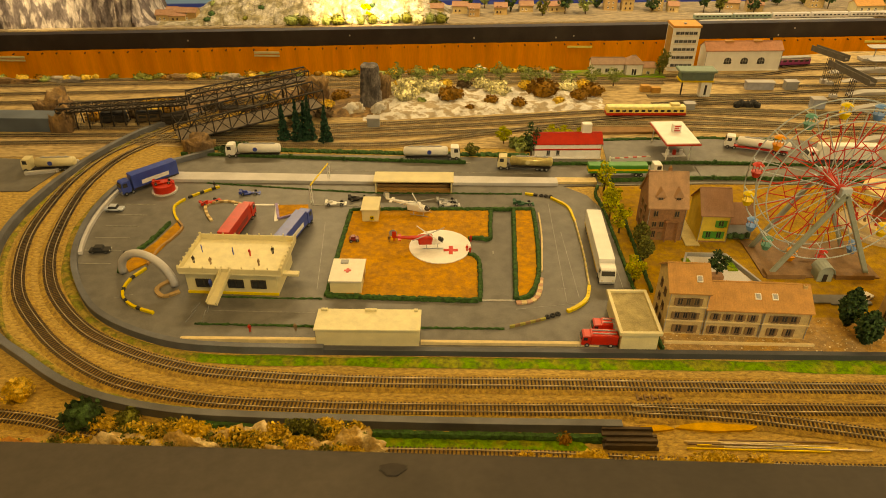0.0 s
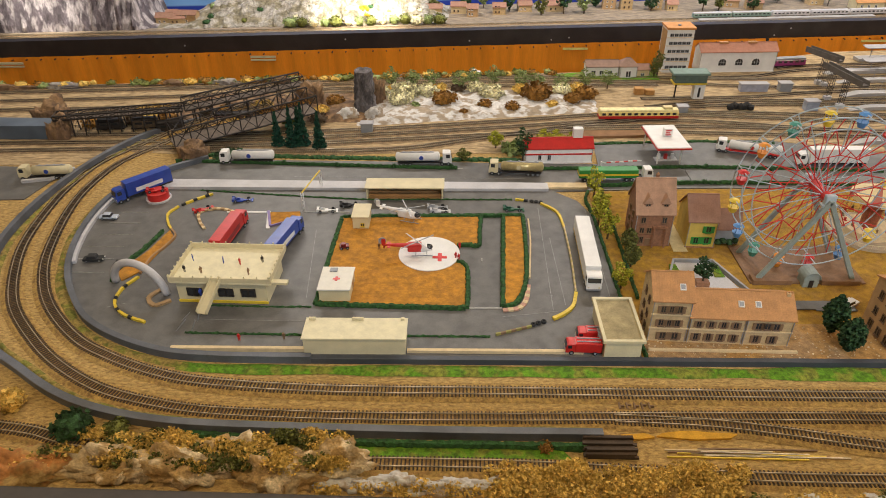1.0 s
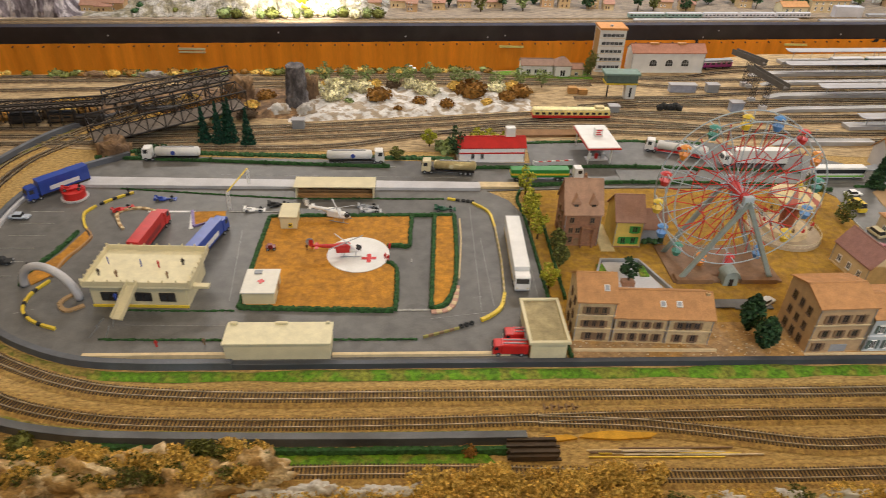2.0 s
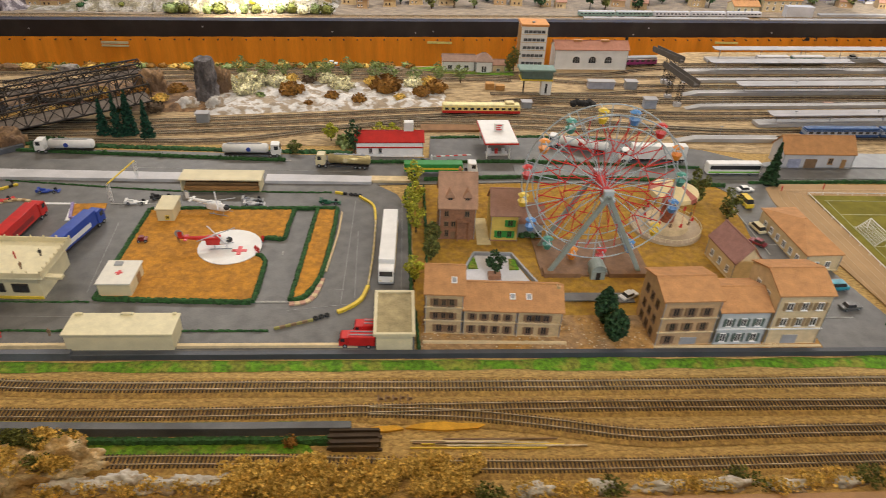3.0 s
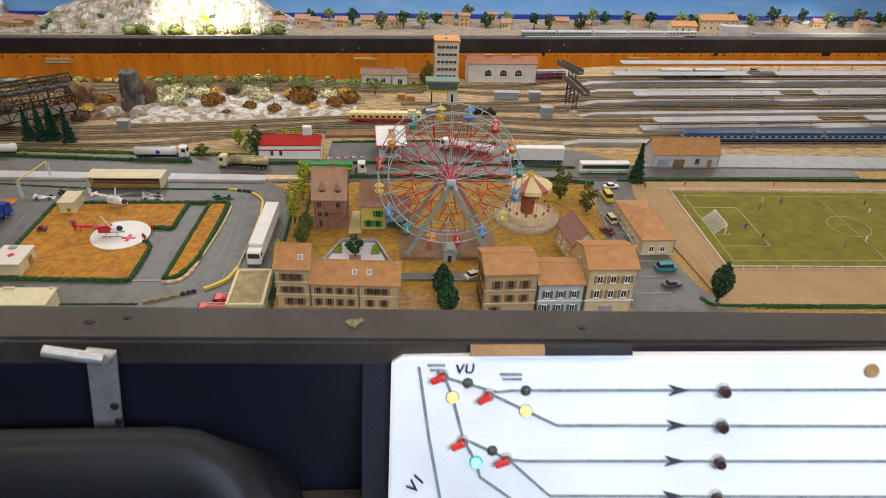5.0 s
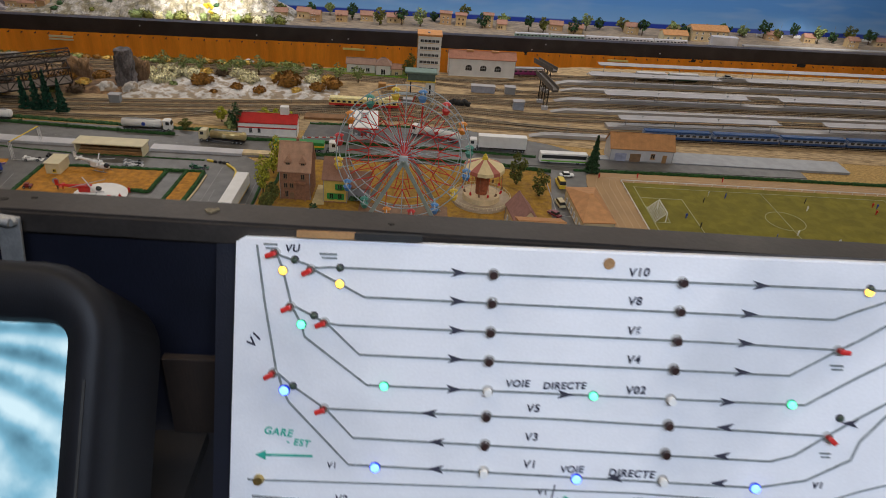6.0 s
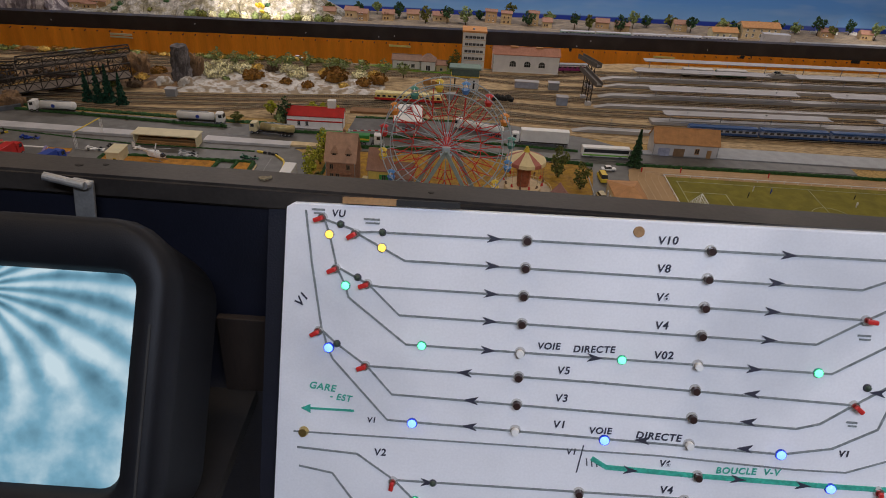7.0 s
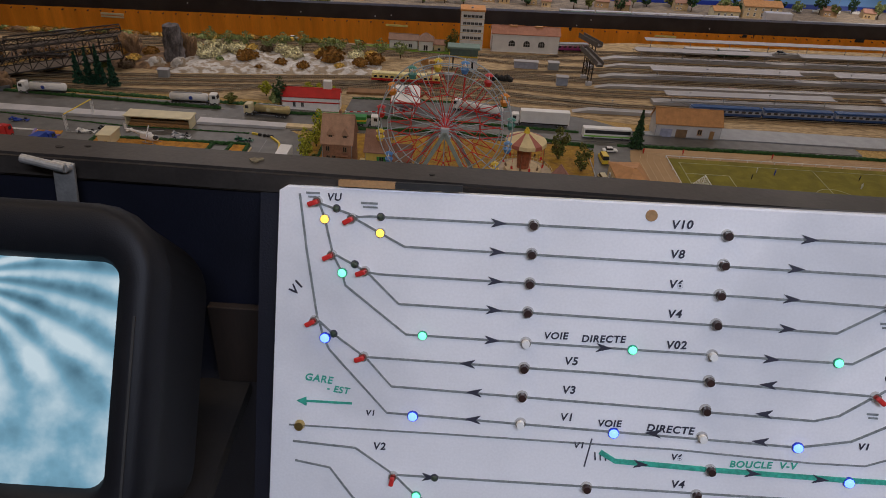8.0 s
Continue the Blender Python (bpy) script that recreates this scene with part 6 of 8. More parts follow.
for cx in (0.040, 0.112, 0.164):
    window(ct, cx, -0.001, 0.018, 0.036 if cx < 0.16 else 0.034, 0.022, DARKST, sill=False)
bm = B()
box(bm, -0.001, 0.207, -0.0025, 0.0, 0.0, 0.006)
part("plinth_stripe", bm, YELLOW, ct)
bm = B()
m = Matrix.Translation((0.092, -0.040, 0.048)) @ Matrix.Rotation(radians(-9), 4, "Z") @ Matrix.Rotation(radians(24), 4, "X")
box(bm, -0.011, 0.011, -0.045, 0.045, -0.002, 0.002, m)
for s in (-1, 1):
    box(bm, s * 0.011 - 0.001, s * 0.011 + 0.001, -0.045, 0.045, 0.0, 0.011, m)
part("footbridge", bm, CREAM, ct)
bm = B()
box(bm, 0.220, 0.255, 0.004, 0.018, 0.050, 0.056)
part("signal_arm", bm, CREAM, ct)
bm = B()
for xx, yy in ((0.03, -0.105), (0.065, -0.105), (0.03, -0.07), (0.065, -0.07)):
    cyl(bm, (xx, yy, 0), (xx * 0.6 + 0.04, yy * 0.7 - 0.03, 0.032), 0.0010, seg=5)
part("stair_tower", bm, GREYP, ct)
for k, (x, y) in enumerate(((-1.025, 0.155), (-0.985, 0.15), (-0.945, 0.19), (-0.905, 0.185), (-0.855, 0.195), (-0.875, 0.145), (-1.02, 0.20))):
    figurine(x, y, 0.064, (DARKST, SHUT, BLUE, RED)[k % 4], k * 50)
figurine(-0.968, 0.085, 0.050, BLUE, 40)
figurine(-0.865, -0.01, 0.003, RED, 10)
figurine(-0.77, -0.005, 0.003, SHUT, 10)
figurine(-1.24, 0.265, 0.003, DARKST, 0)
figurine(-1.13, 0.63, 0.003, DARKST, 0)
# arch shaped like a tyre
arch = thing("start_arch", "white half-ring arch over the circuit", "arch", -1.148, 0.172, 0.003, -20)
bm = B()
pts = [Vector((0.075 * math.cos(a), 0, 0.068 * math.sin(a) + 0.004)) for a in np.linspace(0, math.pi, 25)]
rows = []
for i, p in enumerate(pts):
    d = Vector((p.x, 0, p.z)).normalized()
    rows.append([bm.verts.new(p + d * 0.0092 * math.cos(q) + Vector((0, 0.0092 * math.sin(q), 0))) for q in np.linspace(0, 2 * math.pi, 13)[:-1]])
for a, b in zip(rows, rows[1:]):
    for k in range(12):
        bm.faces.new((a[k], b[k], b[(k + 1) % 12], a[(k + 1) % 12]))
bm.faces.new(rows[0])
bm.faces.new(rows[-1])
part("ring", bm, WHITEG, arch, smooth=True)
# grandstand
gs = thing("grandstand", "open wooden grandstand with a cream roof", "grandstand", -0.662, 0.603, 0.003)
bm = B()
box(bm, 0, 0.218, 0.052, 0.056, 0, 0.036)
part("back_wall", bm, WOOD, gs)
for xx in (0.0, 0.215):
    bm = B()
    box(bm, xx, xx + 0.004, 0, 0.052, 0, 0.034)
    part("side_wall", bm, CREAM, gs)
bm = B()
box(bm, -0.004, 0.223, -0.004, 0.058, 0.036, 0.040, bev=0.0008)
part("roof", bm, CREAM, gs)
for k in range(4):
    bm = B()
    box(bm, 0.004, 0.215, 0.006 + k * 0.011, 0.017 + k * 0.011, 0, 0.004 + k * 0.005)
    part("step", bm, WOOD, gs)
# start gantry of yellow and white lattice
gt = thing("start_gantry", "yellow and white lattice start gantry", "gantry", -0.835, 0.540, 0.003)
for dx, dy in ((0, 0), (0.028, 0.13)):
    bm = B()
    for k in range(4):
        cyl(bm, (dx + (k % 2) * 0.006, dy + (k // 2) * 0.006, 0), (dx + (k % 2) * 0.006, dy + (k // 2) * 0.006, 0.055), 0.0008, seg=5)
        cyl(bm, (dx, dy, 0.013 * k), (dx + 0.006, dy, 0.013 * k + 0.013), 0.0006, seg=4)
    part("post", bm, WHITE, gt)
bm = B()
cyl(bm, (0.003, 0.003, 0.055), (0.031, 0.133, 0.058), 0.0022, seg=6)
part("beam", bm, YELLOW, gt)

# lorries, cars
semi("white articulated lorry with a yellow bumper", -0.080, 0.300, -92, WHITE, WHITE, 0.265, 0.050, 0.0185, frame_mat=M("yellow_trim", (0.55, 0.36, 0.05), 0.5))
semi("red articulated race lorry beside the control building", -0.994, 0.390, 84, RED, RED, 0.18, 0.052, stripe=M("dark_red_stripe", (0.25, 0.02, 0.02), 0.4))
blue_lorry = semi("blue articulated race lorry with yellow and white patches", -0.848, 0.346, 77, BLUE, BLUE, 0.205, 0.052, stripe=WHITE)
semi("blue and white articulated lorry on the paddock", -1.322, 0.640, 228, BLUE, BLUE, 0.172, 0.054, stripe=WHITE)
for k in range(9):
    bm = B()
    x0, z0 = -0.100 + 0.007 * (k % 3), 0.014 + 0.012 * (k // 3)
    box(bm, x0, x0 + 0.006, -0.0158, -0.0149, z0, z0 + 0.010)
    part("livery_patch", bm, (YELLOW, WHITE, TYRE)[(k * 2 + k // 3) % 3], blue_lorry)
pdst = thing("display_podium", "round red podium carrying a red racing car", "podium", -1.266, 0.606, 0.003)
bm = B()
cyl(bm, (0, 0, 0), (0, 0, 0.004), 0.036, seg=28)
part("base", bm, WHITEG, pdst)
bm = B()
cyl(bm, (0, 0, 0.004), (0, 0, 0.024), 0.030, seg=28)
part("drum", bm, RED, pdst)
race_car("red racing car on a round podium", -1.266, 0.606, 15, RED, 0.027)
race_car("red racing car on the circuit", -1.114, 0.537, 38, RED)
race_car("blue racing car on the circuit", -1.018, 0.592, 8, BLUE)
race_car("white racing car on the circuit", -0.765, 0.535, 5, WHITE)
race_car("black racing car on the circuit", -0.705, 0.565, 8, TYRE)
race_car("grey racing car on the circuit", -0.458, 0.555, 4, GREYP)
race_car("pale grey racing car on the circuit", -0.450, 0.533, 4, WHITEG)
race_car("dark green racing car on the circuit", -0.245, 0.545, 0, M("racing_green", (0.015, 0.09, 0.045), 0.35))
motor_car("pale blue parked estate car", -1.362, 0.492, 0, M("pale_blue_paint", (0.45, 0.50, 0.58), 0.3))
motor_car("black parked saloon car", -1.312, 0.288, 4, TYRE)
for dx, dy in ((0, 0), (0.028, 0.036)):
    f = thing("fire_engine", "red fire engine backed against the hut", "fire engine", -0.143 + dx, -0.036 + dy, 0.003, 178)
    bm = B()
    box(bm, -0.040, 0.016, -0.0125, 0.0125, 0.006, 0.030, bev=0.002)
    part("body", bm, RED, f)
    cab(f, 0.016, 0.034, 0.0122, 0.006, 0.028, RED)
    bm = B()
    for s in (-1, 1):
        box(bm, -0.036, 0.012, s * 0.005 - 0.0008, s * 0.005 + 0.0008, 0.030, 0.032)
    part("ladder", bm, GREYP, f)
    wheel_parts(f, (-0.026, 0.022), 0.0125, 0.0052)
motor_car("turquoise van in the car park", 1.003, 0.155, 4, M("turquoise_paint", (0.03, 0.24, 0.30), 0.35), 0.056, 0.0115, 0.022, True)
motor_car("grey saloon in the car park", 0.995, 0.080, 8, M("gunmetal_paint", (0.10, 0.10, 0.09), 0.3), 0.052)
motor_car("white car in the side street", 0.480, 0.122, 30, WHITE, 0.048)
motor_car("white pick-up with dark windows on the road", 0.985, 0.640, 4, WHITE, 0.050)
motor_car("yellow lorry beside the club house", 0.950, 0.560, 95, YELLOW, 0.060, 0.0120, 0.028, True)
motor_car("pale van parked at the club house", 0.925, 0.420, 100, CREAM, 0.050, 0.011, 0.020, True)
motor_car("small dark red car at the club house", 0.895, 0.350, 130, M("maroon_paint", (0.18, 0.02, 0.03), 0.35), 0.046)

# trees and bushes of the town
tree("dark bushy evergreen in front of the gap", 0.395, 0.028, 0.106, 0.052, LEAFD, "tall", trunk=0.04, n=1300)
tree("shorter dark bushy evergreen", 0.404, -0.030, 0.092, 0.053, LEAFD, "tall", trunk=0.04, n=1300)
tree("small dark tree in a planter", 0.174, 0.196, 0.056, 0.046, LEAFD, "clumps", 0.016, n=500)
for x, y, h in ((-0.008, 0.625, 0.075), (-0.022, 0.47, 0.075), (-0.010, 0.40, 0.070), (-0.018, 0.185, 0.055), (-0.005, 0.54, 0.055)):
    tree("slender yellow-green roadside tree", x, y, h * 1.15, 0.046, LEAFY, "clumps", n=420, group="roadside trees")
for x, y, h in ((0.030, 0.340, 0.074), (0.024, 0.275, 0.072)):
    tree("rounded olive tree beside the brick house", x, y, h, 0.044, LEAFO, "tall", trunk=0.08, n=700)
tree("olive poplar behind the carousel", 0.800, 0.560, 0.105, 0.056, LEAFO, "clumps", trunk=0.10, n=700)
tree("olive poplar beside the road", 0.866, 0.480, 0.090, 0.050, LEAFO, "clumps", trunk=0.10, n=600)
tree("tall dark cypress near the station", 1.085, 0.690, 0.140, 0.060, LEAFD, "cone", trunk=0.04, n=1300, leaf=0.0045)
tree("dark green tree on the corner of the car park", 1.088, 0.012, 0.122, 0.056, LEAFD, "tall", trunk=0.08, n=1100)

# ---------------------------------------------------------------- sports ground
bm = B()


def pline(x0, x1, y0, y1):
    box(bm, x0, x1, y0, y1, 0.0055, 0.0072)


for x0, x1, y0, y1 in ((1.21, 2.10, 0.195, 0.1968), (1.205, 2.10, 0.579, 0.5808), (1.208, 1.210, 0.198, 0.578), (2.10, 2.102, 0.195, 0.581), (1.655, 1.6568, 0.198, 0.578),
                       (1.210, 1.35, 0.270, 0.2725), (1.210, 1.35, 0.500, 0.5025), (1.35, 1.3525, 0.270, 0.5025), (1.210, 1.26, 0.335, 0.337), (1.210, 1.26, 0.435, 0.437), (1.26, 1.262, 0.335, 0.437)):
    pline(x0, x1, y0, y1)
for a, b in zip(np.linspace(0, 2 * math.pi, 49), np.linspace(0, 2 * math.pi, 49)[1:]):
    c = [(1.656 + r * math.cos(q), 0.388 + r * math.sin(q)) for q, r in ((a, 0.061), (b, 0.061), (b, 0.0628), (a, 0.0628))]
    prism(bm, c[::-1], 0.0055, 0.0071)
solid("pitch_marking", bm, M("worn_white_line", (0.38, 0.37, 0.20), 0.8, vary=0.2, scale=90), "thin white lines of the football pitch", "pitch marking", kind="structure")
goal = thing("football_goal", "white football goal with a net", "goal", 1.225, 0.385, 0.006)
bm = B()
for s in (-1, 1):
    cyl(bm, (0.02, s * 0.045, 0), (0.02, s * 0.045, 0.032), 0.0014, seg=6)
    cyl(bm, (0.02, s * 0.045, 0.032), (-0.012, s * 0.045, 0), 0.0010, seg=6)
cyl(bm, (0.02, -0.045, 0.032), (0.02, 0.045, 0.032), 0.0014, seg=6)
part("goal_frame", bm, WHITE, goal)
bm = B()
for k in range(16):
    yy = -0.045 + 0.006 * k
    cyl(bm, (0.02, yy, 0.032), (-0.012, yy, 0), 0.0005, seg=4)
for k in range(8):
    u = k / 7
    cyl(bm, (0.02 - 0.032 * u, -0.045, 0.032 * (1 - u)), (0.02 - 0.032 * u, 0.045, 0.032 * (1 - u)), 0.0005, seg=4)
tagged(part("net", bm, WHITE, goal), kind="stuff")
fence = thing("pitch_rail", "low white rail round the football pitch", "rail")
for p, q in (((1.172, 0.618), (1.176, 0.160)), ((1.172, 0.618), (2.15, 0.622)), ((1.176, 0.160), (2.15, 0.155))):
    p, q = Vector((*p, 0.012)), Vector((*q, 0.012))
    n = int((q - p).length / 0.045)
    bm = B()
    cyl(bm, p, q, 0.0014, seg=5)
    part("rail", bm, WHITE, fence)
    for k in range(n + 1):
        r = p.lerp(q, k / n)
        bm = B()
        cyl(bm, (r.x, r.y, 0.004), (r.x, r.y, 0.0135), 0.0012, seg=5)
        part("post", bm, WHITE, fence)
bm = B()
for k in range(1, 5):
    ribbon(bm, [Vector((1.075 + 0.021 * k, 0.03 + 0.03 * k, 0)), Vector((1.052 + 0.024 * k, 0.58, 0)), Vector((1.075 + 0.020 * k, 0.655 - 0.008 * k, 0)), Vector((2.3, 0.685 - 0.013 * k, 0))], 0, 0.0012, 0.004, 0.0052)
solid("lane_marking", bm, M("faded_lane_paint", (0.54, 0.39, 0.24), 0.85, vary=0.1), "pale lane lines on the running track", "lane marking", kind="structure")
rng = random.Random(5)
for k in range(16):
    figurine(rng.uniform(1.30, 2.05), rng.uniform(0.21, 0.56), 0.006, (WHITE, RED, BLUE, DARKST)[k % 4], rng.uniform(0, 360))
for x, y in ((1.24, 0.655), (1.55, 0.66), (1.10, 0.64)):
    figurine(x, y, 0.0045, RED, 30)

# ---------------------------------------------------------------- filling station and upper road
fs = house("white service building with a red roof", -0.188, 0.842, 0.210, 0.058, 0.052, 0.074, M("bright_white_plastic", (0.90, 0.88, 0.88), 0.45, vary=0.05, bump=0.03), RED, [(0.014, 0.016, 0.010, (0.045, 0.075))], 2, frame=GREYP, side=0, ribs=False, category="service building", name="service_building")
bm = B()
box(bm, 0.150, 0.180, 0.026, 0.048, 0.05, 0.104, bev=0.001)
part("chimney", bm, WHITE, fs)
bm = B()
box(bm, -0.001, 0.211, -0.0022, 0.0, 0.030, 0.034)
part("red_band", bm, RED, fs)
st = thing("filling_station", "white filling station canopy with red trim", "filling station", 0.216, 0.824, 0.003, 3)
bm = B()
box(bm, -0.002, 0.102, -0.004, 0.172, 0.056, 0.0620, bev=0.001)
part("canopy", bm, WHITE, st)
bm = B()
for a in ((-0.004, 0.104, -0.0065, -0.004), (-0.004, -0.002, -0.004, 0.172), (0.102, 0.104, -0.004, 0.172)):
    box(bm, *a, 0.0545, 0.0590)
part("trim", bm, RED, st)
for xx in (0.008, 0.080):
    for yy in (0.012, 0.155):
        bm = B()
        cyl(bm, (xx, yy, 0), (xx, yy, 0.056), 0.0022, seg=8)
        part("column", bm, WHITE, st)
for k, xx in enumerate((0.022, 0.044, 0.066)):
    bm = B()
    box(bm, xx - 0.005, xx + 0.005, 0.040, 0.048, 0, 0.020, bev=0.0008)
    part("fuel_pump", bm, RED if k == 1 else WHITE, st)
bm = B()
box(bm, 0.010, 0.080, 0.030, 0.058, 0, 0.003)
part("island", bm, WHITEG, st)
bm = B()
box(bm, 0.040, 0.068, 0.080, 0.096, 0.062, 0.088, bev=0.001)
sg = part("roof_sign", bm, WHITE, st)
bm = B()
for k, zz in enumerate((0.066, 0.073, 0.080)):
    box(bm, 0.045, 0.063 - 0.004 * (k % 2), 0.0792, 0.0799, zz, zz + 0.004)
part("sign_bars", bm, RED, sg)
bb = thing("barrier_pole", "red and white striped barrier pole", "barrier pole", 0.05, 0.826, 0.003)
for k in range(9):
    bm = B()
    box(bm, k * 0.0135, k * 0.0135 + 0.0134, -0.0012, 0.0012, 0.008 + k * 0.0009, 0.011 + k * 0.0009)
    part("band", bm, SPOKER if k % 2 else WHITE, bb)
bm = B()
box(bm, -0.004, 0.0, -0.003, 0.003, 0, 0.014)
part("post", bm, WHITE, bb)
# tankers
semi("white tank lorry on the upper road", -1.070, 0.845, 182, WHITE, WHITE, 0.165, tank=True)
semi("blue and white tank lorry on the upper road", -0.505, 0.834, 2, WHITE, WHITE, 0.170, tank=True)
semi("cream tank lorry with brass-coloured tank", -0.225, 0.768, 176, CREAM, M("brassy_tank", (0.55, 0.45, 0.22), 0.3, 0.5, vary=0.15), 0.160, tank=True, stripe=CREAM)
semi("white and red tank lorry near the filling station", 0.530, 0.912, 161.6, WHITE, WHITE, 0.190, tank=True, stripe=RED, frame_mat=RED)
semi("white box lorry parked behind the big wheel", 0.758, 0.834, 180, WHITE, WHITE, 0.212, 0.058)
semi("white and brown tank lorry on the side road", -1.660, 0.735, 185, CREAM, CREAM, 0.150, tank=True)
gw = thing("goods_trailer", "green goods trailer with a yellow stripe", "trailer", 0.049, 0.730, 0.003, 1)
bm = B()
box(bm, -0.088, 0.088, -0.0145, 0.0145, 0.012, 0.038, bev=0.002)
part("body", bm, GREEN, gw)
bm = B()
box(bm, -0.0885, 0.0885, -0.015, 0.015, 0.020, 0.026)
part("stripe", bm, YELLOW, gw)
wheel_parts(gw, (-0.07, -0.055, 0.055, 0.07), 0.0145, 0.006)
lc = thing("lorry", "white lorry cab before the green trailer", "lorry", 0.166, 0.733, 0.003, 1)
bm = B()
box(bm, -0.022, 0.010, -0.008, 0.008, 0.005, 0.009)
part("chassis", bm, DARKST, lc)
cab(lc, -0.012, 0.016, 0.0145, 0.006, 0.040, WHITE)
wheel_parts(lc, (-0.016, 0.008), 0.0145, 0.0058)


def bus(label, x, y, rz, mat, trim, length=0.150):
    b = thing("coach", label, "coach", x, y, 0.0052, rz)
    L = length / 2
    bm = B()
    box(bm, -L, L, -0.0142, 0.0142, 0.004, 0.040, bev=0.0028)
    bd = part("body", bm, mat, b)
    for s in (-1, 1):
        bm = B()
        box(bm, -L + 0.006, L - 0.004, s * 0.0142 - 0.0005, s * 0.0142 + 0.0005, 0.021, 0.034)
        part("window_band", bm, GLASS, bd)
        bm = B()
        box(bm, -L + 0.004, L - 0.004, s * 0.0142 - 0.0006, s * 0.0142 + 0.0006, 0.009, 0.014)
        part("stripe", bm, trim, bd)
    bm = B()
    box(bm, L - 0.0006, L + 0.0006, -0.012, 0.012, 0.018, 0.034)
    part("windscreen", bm, GLASS, bd)
    wheel_parts(b, (-L * 0.6, L * 0.62), 0.0142, 0.0056)
    return b


bus("white and green coach on the rear road", 0.989, 0.750, 1, WHITE, M("lime_paint", (0.20, 0.50, 0.05), 0.35), 0.172)

# ---------------------------------------------------------------- station building and yard
sb = house("station goods shed with a wide terracotta roof", 1.172, 0.797, 0.236, 0.080, 0.056, 0.098, WHITEG, TILE, [(0.020, 0.020, 0.016, (0.16,))], 0, frame=WOOD, side=0, category="goods shed", name="goods_shed")
for cx, wd, m in ((0.040, 0.042, M("pale_violet_door", (0.34, 0.36, 0.48), 0.6)), (0.095, 0.040, SHUT), (0.205, 0.016, WOOD)):
    bm = B()
    box(bm, cx - wd / 2, cx + wd / 2, -0.0015, 0.001, 0.004, 0.036)
    part("door", bm, m, sb)
bm = B()
prism(bm, [(1.10, 0.795), (2.10, 0.800), (2.10, 0.90), (1.40, 0.90), (1.10, 0.815)], 0.0, 0.009)
solid("loading_platform", bm, GREYP, "grey loading platform beside the goods shed", "platform", kind="structure")

rear_tracks = [
    [(-3.2, 0.86), (-2.4, 0.90), (-1.5, 0.945), (-0.9, 0.985), (-0.3, 1.055), (0.1, 1.090), (0.6, 1.065), (1.0, 1.045), (1.4, 1.030), (2.0, 1.048), (3.4, 1.10)],
    [(-3.2, 0.94), (-2.4, 0.97), (-1.2, 1.010), (-0.6, 1.070), (0.0, 1.160), (0.24, 1.190), (0.5, 1.170), (1.1, 1.085), (2.0, 1.125), (3.4, 1.22)],
    [(-3.2, 1.02), (-2.4, 1.04), (-1.2, 1.065), (-0.75, 1.100), (-0.3, 1.165), (0.1, 1.232), (0.4, 1.233), (0.7, 1.208), (1.1, 1.185), (2.2, 1.26), (3.4, 1.34)],
    [(0.42, 1.262), (0.7, 1.250), (1.1, 1.235), (2.2, 1.31), (3.4, 1.39)],
    [(0.25, 1.29), (0.7, 1.335), (1.1, 1.345), (2.2, 1.42), (3.4, 1.50)],
    [(0.3, 1.31), (0.6, 1.37), (1.1, 1.385), (2.2, 1.46), (3.4, 1.54)],
    [(0.3, 1.395), (0.7, 1.412), (1.1, 1.475), (2.2, 1.55), (3.4, 1.63)],
    [(-3.2, 1.42), (-2.2, 1.46), (-1.2, 1.53), (-0.5, 1.575), (0.3, 1.585), (0.7, 1.535), (1.1, 1.520), (2.2, 1.60), (3.4, 1.68)],
    [(-3.2, 1.48), (-2.2, 1.51), (-1.2, 1.58), (-0.5, 1.62), (0.3, 1.635), (0.7, 1.615), (1.1, 1.625), (2.2, 1.70), (3.4, 1.78)],
    [(0.5, 1.625), (0.8, 1.645), (1.15, 1.74), (2.2, 1.815), (3.4, 1.90)],
    [(0.95, 1.755), (1.15, 1.787), (2.2, 1.862), (3.4, 1.95)],
    [(-1.25, 0.925), (-0.65, 0.938), (-0.34, 1.025), (-0.02, 1.125), (0.24, 1.187)],
    [(-3.2, 1.25), (-2.3, 1.27), (-1.6, 1.31), (-1.05, 1.42), (-0.5, 1.525)],
    [(-3.2, 1.33), (-2.3, 1.36), (-1.5, 1.42), (-0.9, 1.50), (-0.3, 1.535), (0.4, 1.545)],
    [(-0.02, 1.125), (0.4, 1.130), (0.9, 1.103), (1.1, 1.086)],
]
for pts in rear_tracks:
    track(pts, stone=BALLASTR)

CANOPY = M("pale_grey_canopy", (0.37, 0.36, 0.37), 0.6, vary=0.1, scale=14)


